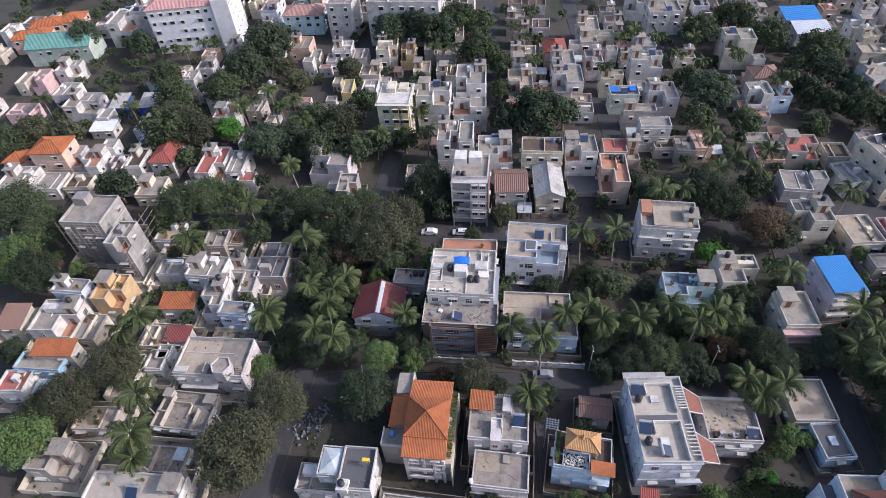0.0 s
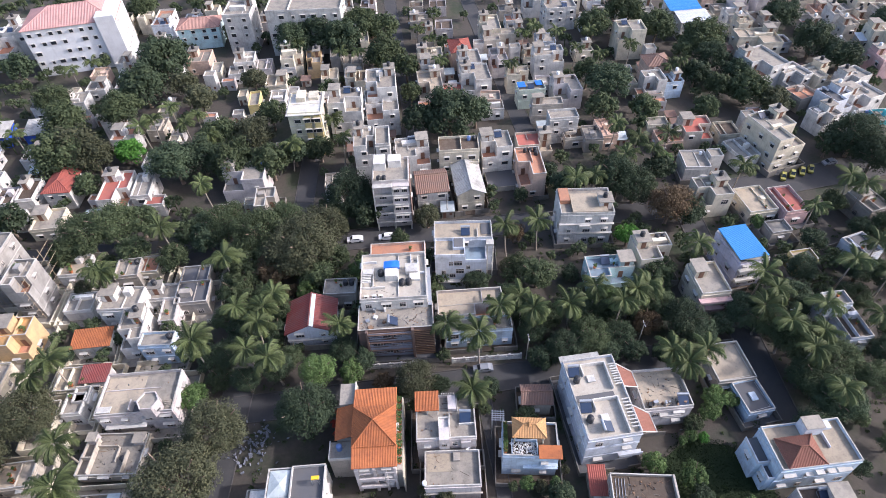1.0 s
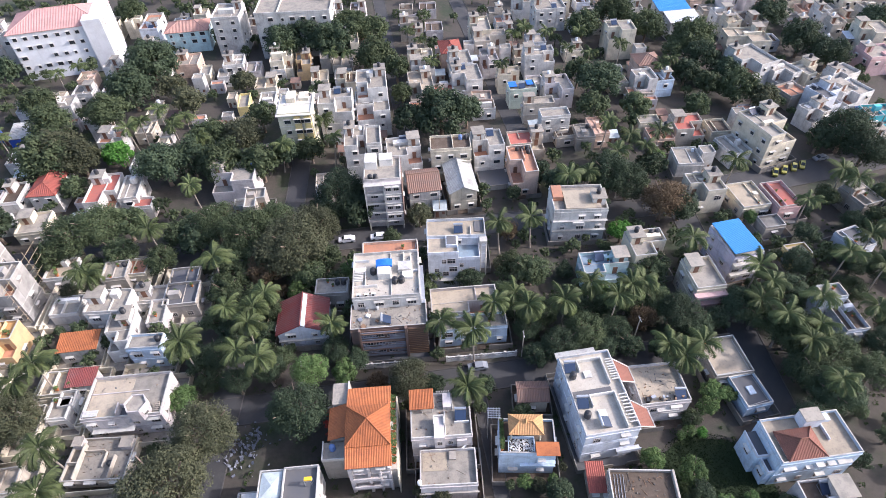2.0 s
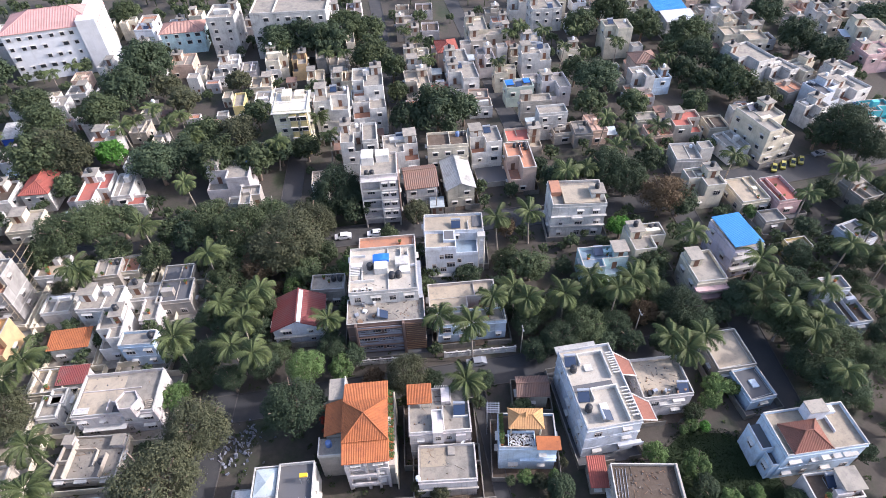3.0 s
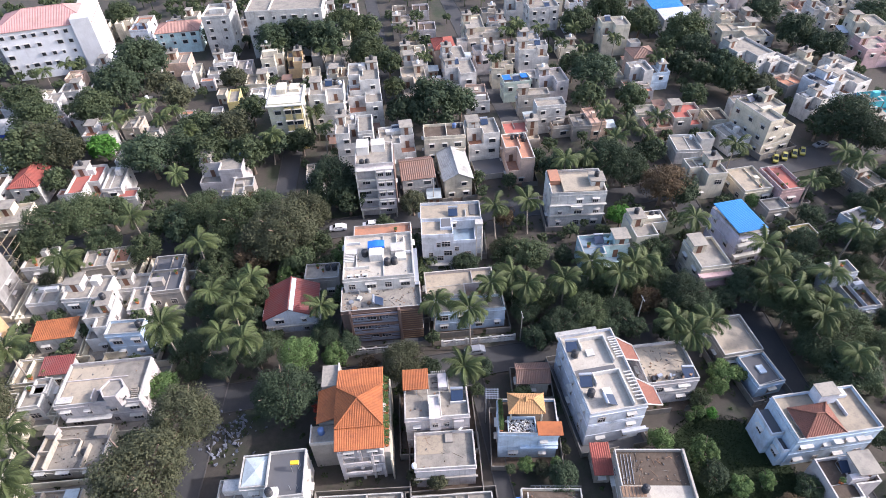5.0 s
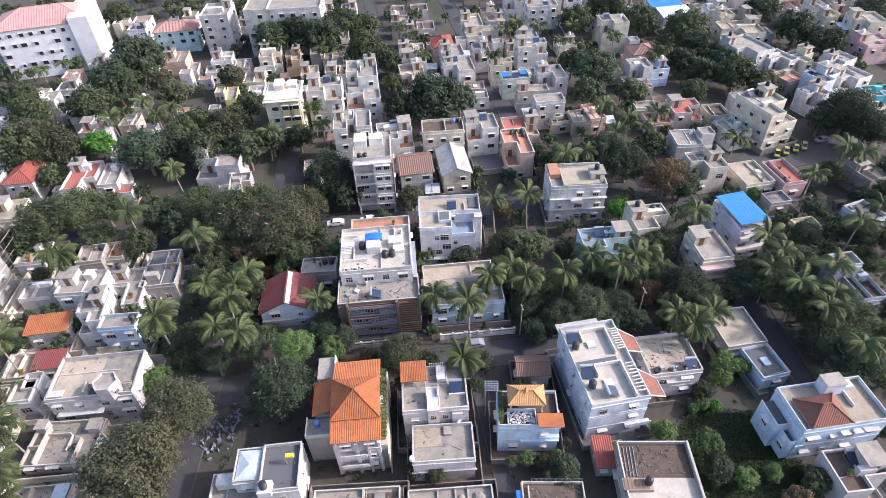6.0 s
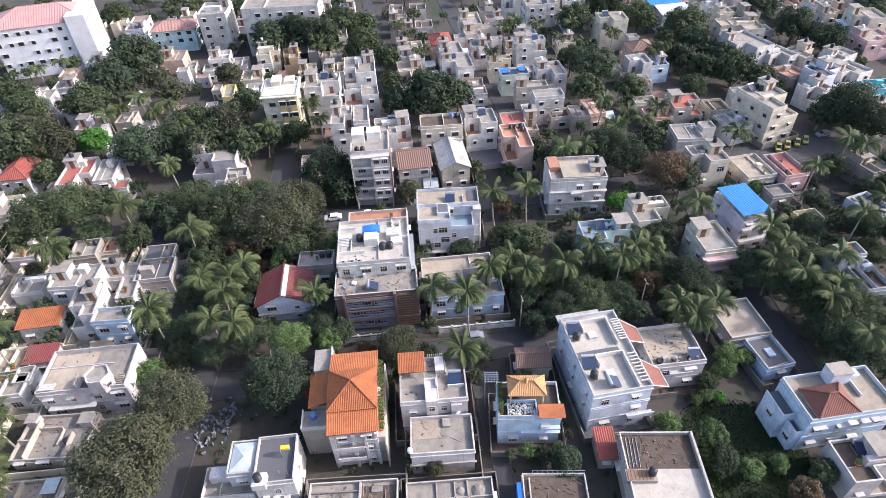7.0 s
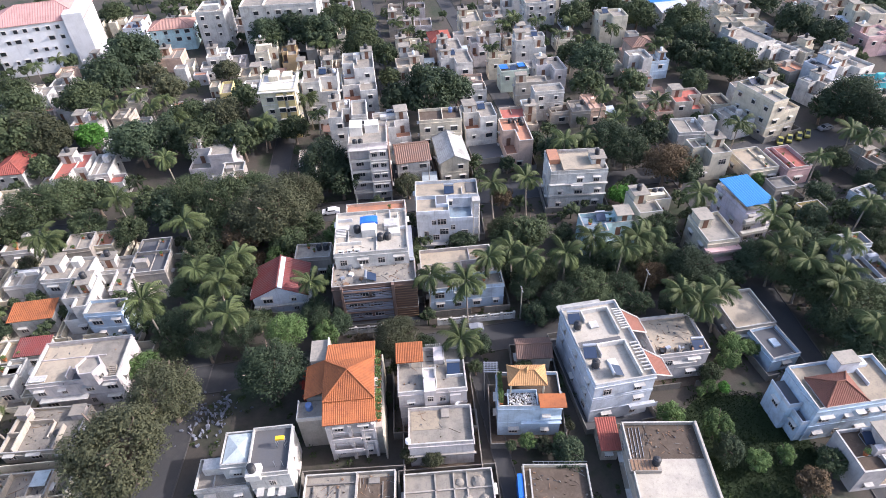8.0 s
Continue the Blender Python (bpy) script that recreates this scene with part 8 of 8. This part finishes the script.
for x, y, r, z in wood:
    me = WOODS[fill.randrange(3)]
    co = np.empty(len(me.vertices) * 3)
    me.vertices.foreach_get("co", co)
    a = fill.uniform(0, 6.28)
    rot = np.array(((math.cos(a), -math.sin(a), 0), (math.sin(a), math.cos(a), 0), (0, 0, 1)))
    co = co.reshape(-1, 3) @ rot.T * r * 1.12 + (x, y, z)
    k = len(verts)
    verts += co.tolist()
    faces += (np.arange(len(co)).reshape(-1, 3) + k).tolist()
    for q in range(5):
        k = len(verts)
        a0, a1 = 1.2566 * q, 1.2566 * (q + 1)
        t = 0.06 * r + 0.05
        verts += [(x + t * math.cos(a0), y + t * math.sin(a0), -0.1), (x + t * math.cos(a1), y + t * math.sin(a1), -0.1), (x + t * 0.6 * math.cos(a1), y + t * 0.6 * math.sin(a1), z), (x + t * 0.6 * math.cos(a0), y + t * 0.6 * math.sin(a0), z)]
        faces.append([k, k + 1, k + 2, k + 3])
me = bpy.data.meshes.new("treetops")
me.from_pydata(verts, [], faces)
me.materials.append(LEAF["mid"])
tagged(new("treetops", me), "distant green treetops between city houses", "trees", kind="stuff")

# low scrub on the open ground
rnd = random.Random(17)
verts, faces = [], []
for k in range(2200):
    x, y = rnd.uniform(-100, 110), rnd.uniform(24, 130)
    if not off_lane(x, y, 0.3) or not clear_of(x, y, 0.3, False):
        continue
    s = rnd.uniform(0.3, 0.9)
    for j in range(16):
        v = Vector((rnd.gauss(0, 1), rnd.gauss(0, 1), abs(rnd.gauss(0.2, 1)))).normalized() * s * rnd.uniform(0.5, 1)
        d = Vector((rnd.gauss(0, 1), rnd.gauss(0, 1), rnd.gauss(0, 1))).normalized() * 0.22
        c = d.orthogonal().normalized() * 0.12
        i = len(verts)
        p = Vector((x, y, 0)) + v
        verts += [tuple(p - d), tuple(p + c), tuple(p + d), tuple(p - c)]
        faces.append((i, i + 1, i + 2, i + 3))
me = bpy.data.meshes.new("scrub")
me.from_pydata(verts, [], faces)
me.materials.append(LEAF["shrub"])
tagged(new("scrub", me), "low green scrub and weeds on open ground", "scrub", kind="stuff")

# scattered junk in the yard, its colour darkened for the shade there
bm = bmesh.new()
for k in range(110):
    c = Vector((-32 + rnd.gauss(0, 2.4), 57 + rnd.gauss(0, 2.6), 0.15))
    s = rnd.uniform(0.1, 0.4)
    m = Euler((rnd.uniform(0, 3), rnd.uniform(0, 3), rnd.uniform(0, 3))).to_matrix()
    vs = [bm.verts.new(c + m @ Vector(v) * s) for v in ((-1, -1, -0.2), (1, -0.8, -0.2), (0.9, 1, -0.2), (-1, 0.8, -0.2), (-0.6, -0.7, 0.2), (0.8, -0.6, 0.2), (0.5, 0.7, 0.2), (-0.8, 0.5, 0.2))]
    for f in ((0, 3, 2, 1), (4, 5, 6, 7), (0, 1, 5, 4), (1, 2, 6, 5), (2, 3, 7, 6), (3, 0, 4, 7)):
        bm.faces.new([vs[i] for i in f])
tagged(new("junk_heap", mesh_of("junk_heap", bm, plain("shade_darkened_junk", (0.15, 0.16, 0.19), 0.6, 0, 0.6))), "scattered junk and debris with the yard's shade in its colour", "junk", kind="stuff")

# lawn beside the houses, its shade put into the dark green
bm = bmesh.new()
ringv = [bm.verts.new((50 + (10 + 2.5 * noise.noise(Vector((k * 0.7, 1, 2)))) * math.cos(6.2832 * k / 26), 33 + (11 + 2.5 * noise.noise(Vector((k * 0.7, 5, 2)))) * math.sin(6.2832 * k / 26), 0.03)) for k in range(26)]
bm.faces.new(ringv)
tagged(new("lawn", mesh_of("lawn", bm, M_LAWN)), "lawn in an open plot with shade put into its green", "lawn", kind="structure")
verts, faces = [], []
for k in range(9000):
    a, q = rnd.uniform(0, 6.283), math.sqrt(rnd.random())
    x, y = 50 + 10.5 * q * math.cos(a), 33 + 11.5 * q * math.sin(a)
    if not clear_of(x, y, 0.2, False):
        continue
    b, hgt = rnd.uniform(0, 3.14), rnd.uniform(0.08, 0.22)
    dx, dy = 0.05 * math.cos(b), 0.05 * math.sin(b)
    i = len(verts)
    verts += [(x - dx, y - dy, 0), (x + dx, y + dy, 0), (x + dx + rnd.gauss(0, 0.1), y + dy + rnd.gauss(0, 0.1), hgt), (x - dx + rnd.gauss(0, 0.1), y - dy + rnd.gauss(0, 0.1), hgt)]
    faces.append((i, i + 1, i + 2, i + 3))
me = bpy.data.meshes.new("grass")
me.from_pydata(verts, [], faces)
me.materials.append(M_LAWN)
tagged(new("grass", me), "rough grass tufts with shade put into their green", "grass", kind="stuff")

# red bougainvillea beside the orange roof
for dx, dy, z, r in ((-7.9, 3.2, 5.2, 1.0), (-7.8, 5.0, 6.0, 0.9), (-7.6, 1.6, 4.2, 0.9)):
    q = place_on("orange", dx, dy, 0)
    e = root("bougainvillea", q.x, q.y, 0, 0, "climbing shrub with red flower bracts beside a house", "shrub", "red shrubs")
    child("crown", RED_CROWN, e, Matrix.LocRotScale((0, 0, z), Euler((0, 0, dx)), (r, r, r * 1.5)))
    child("trunk", TRUNK, e, Matrix.LocRotScale((0, 0, 0), Euler((0, 0, 0)), (0.07, 0.07, z)))
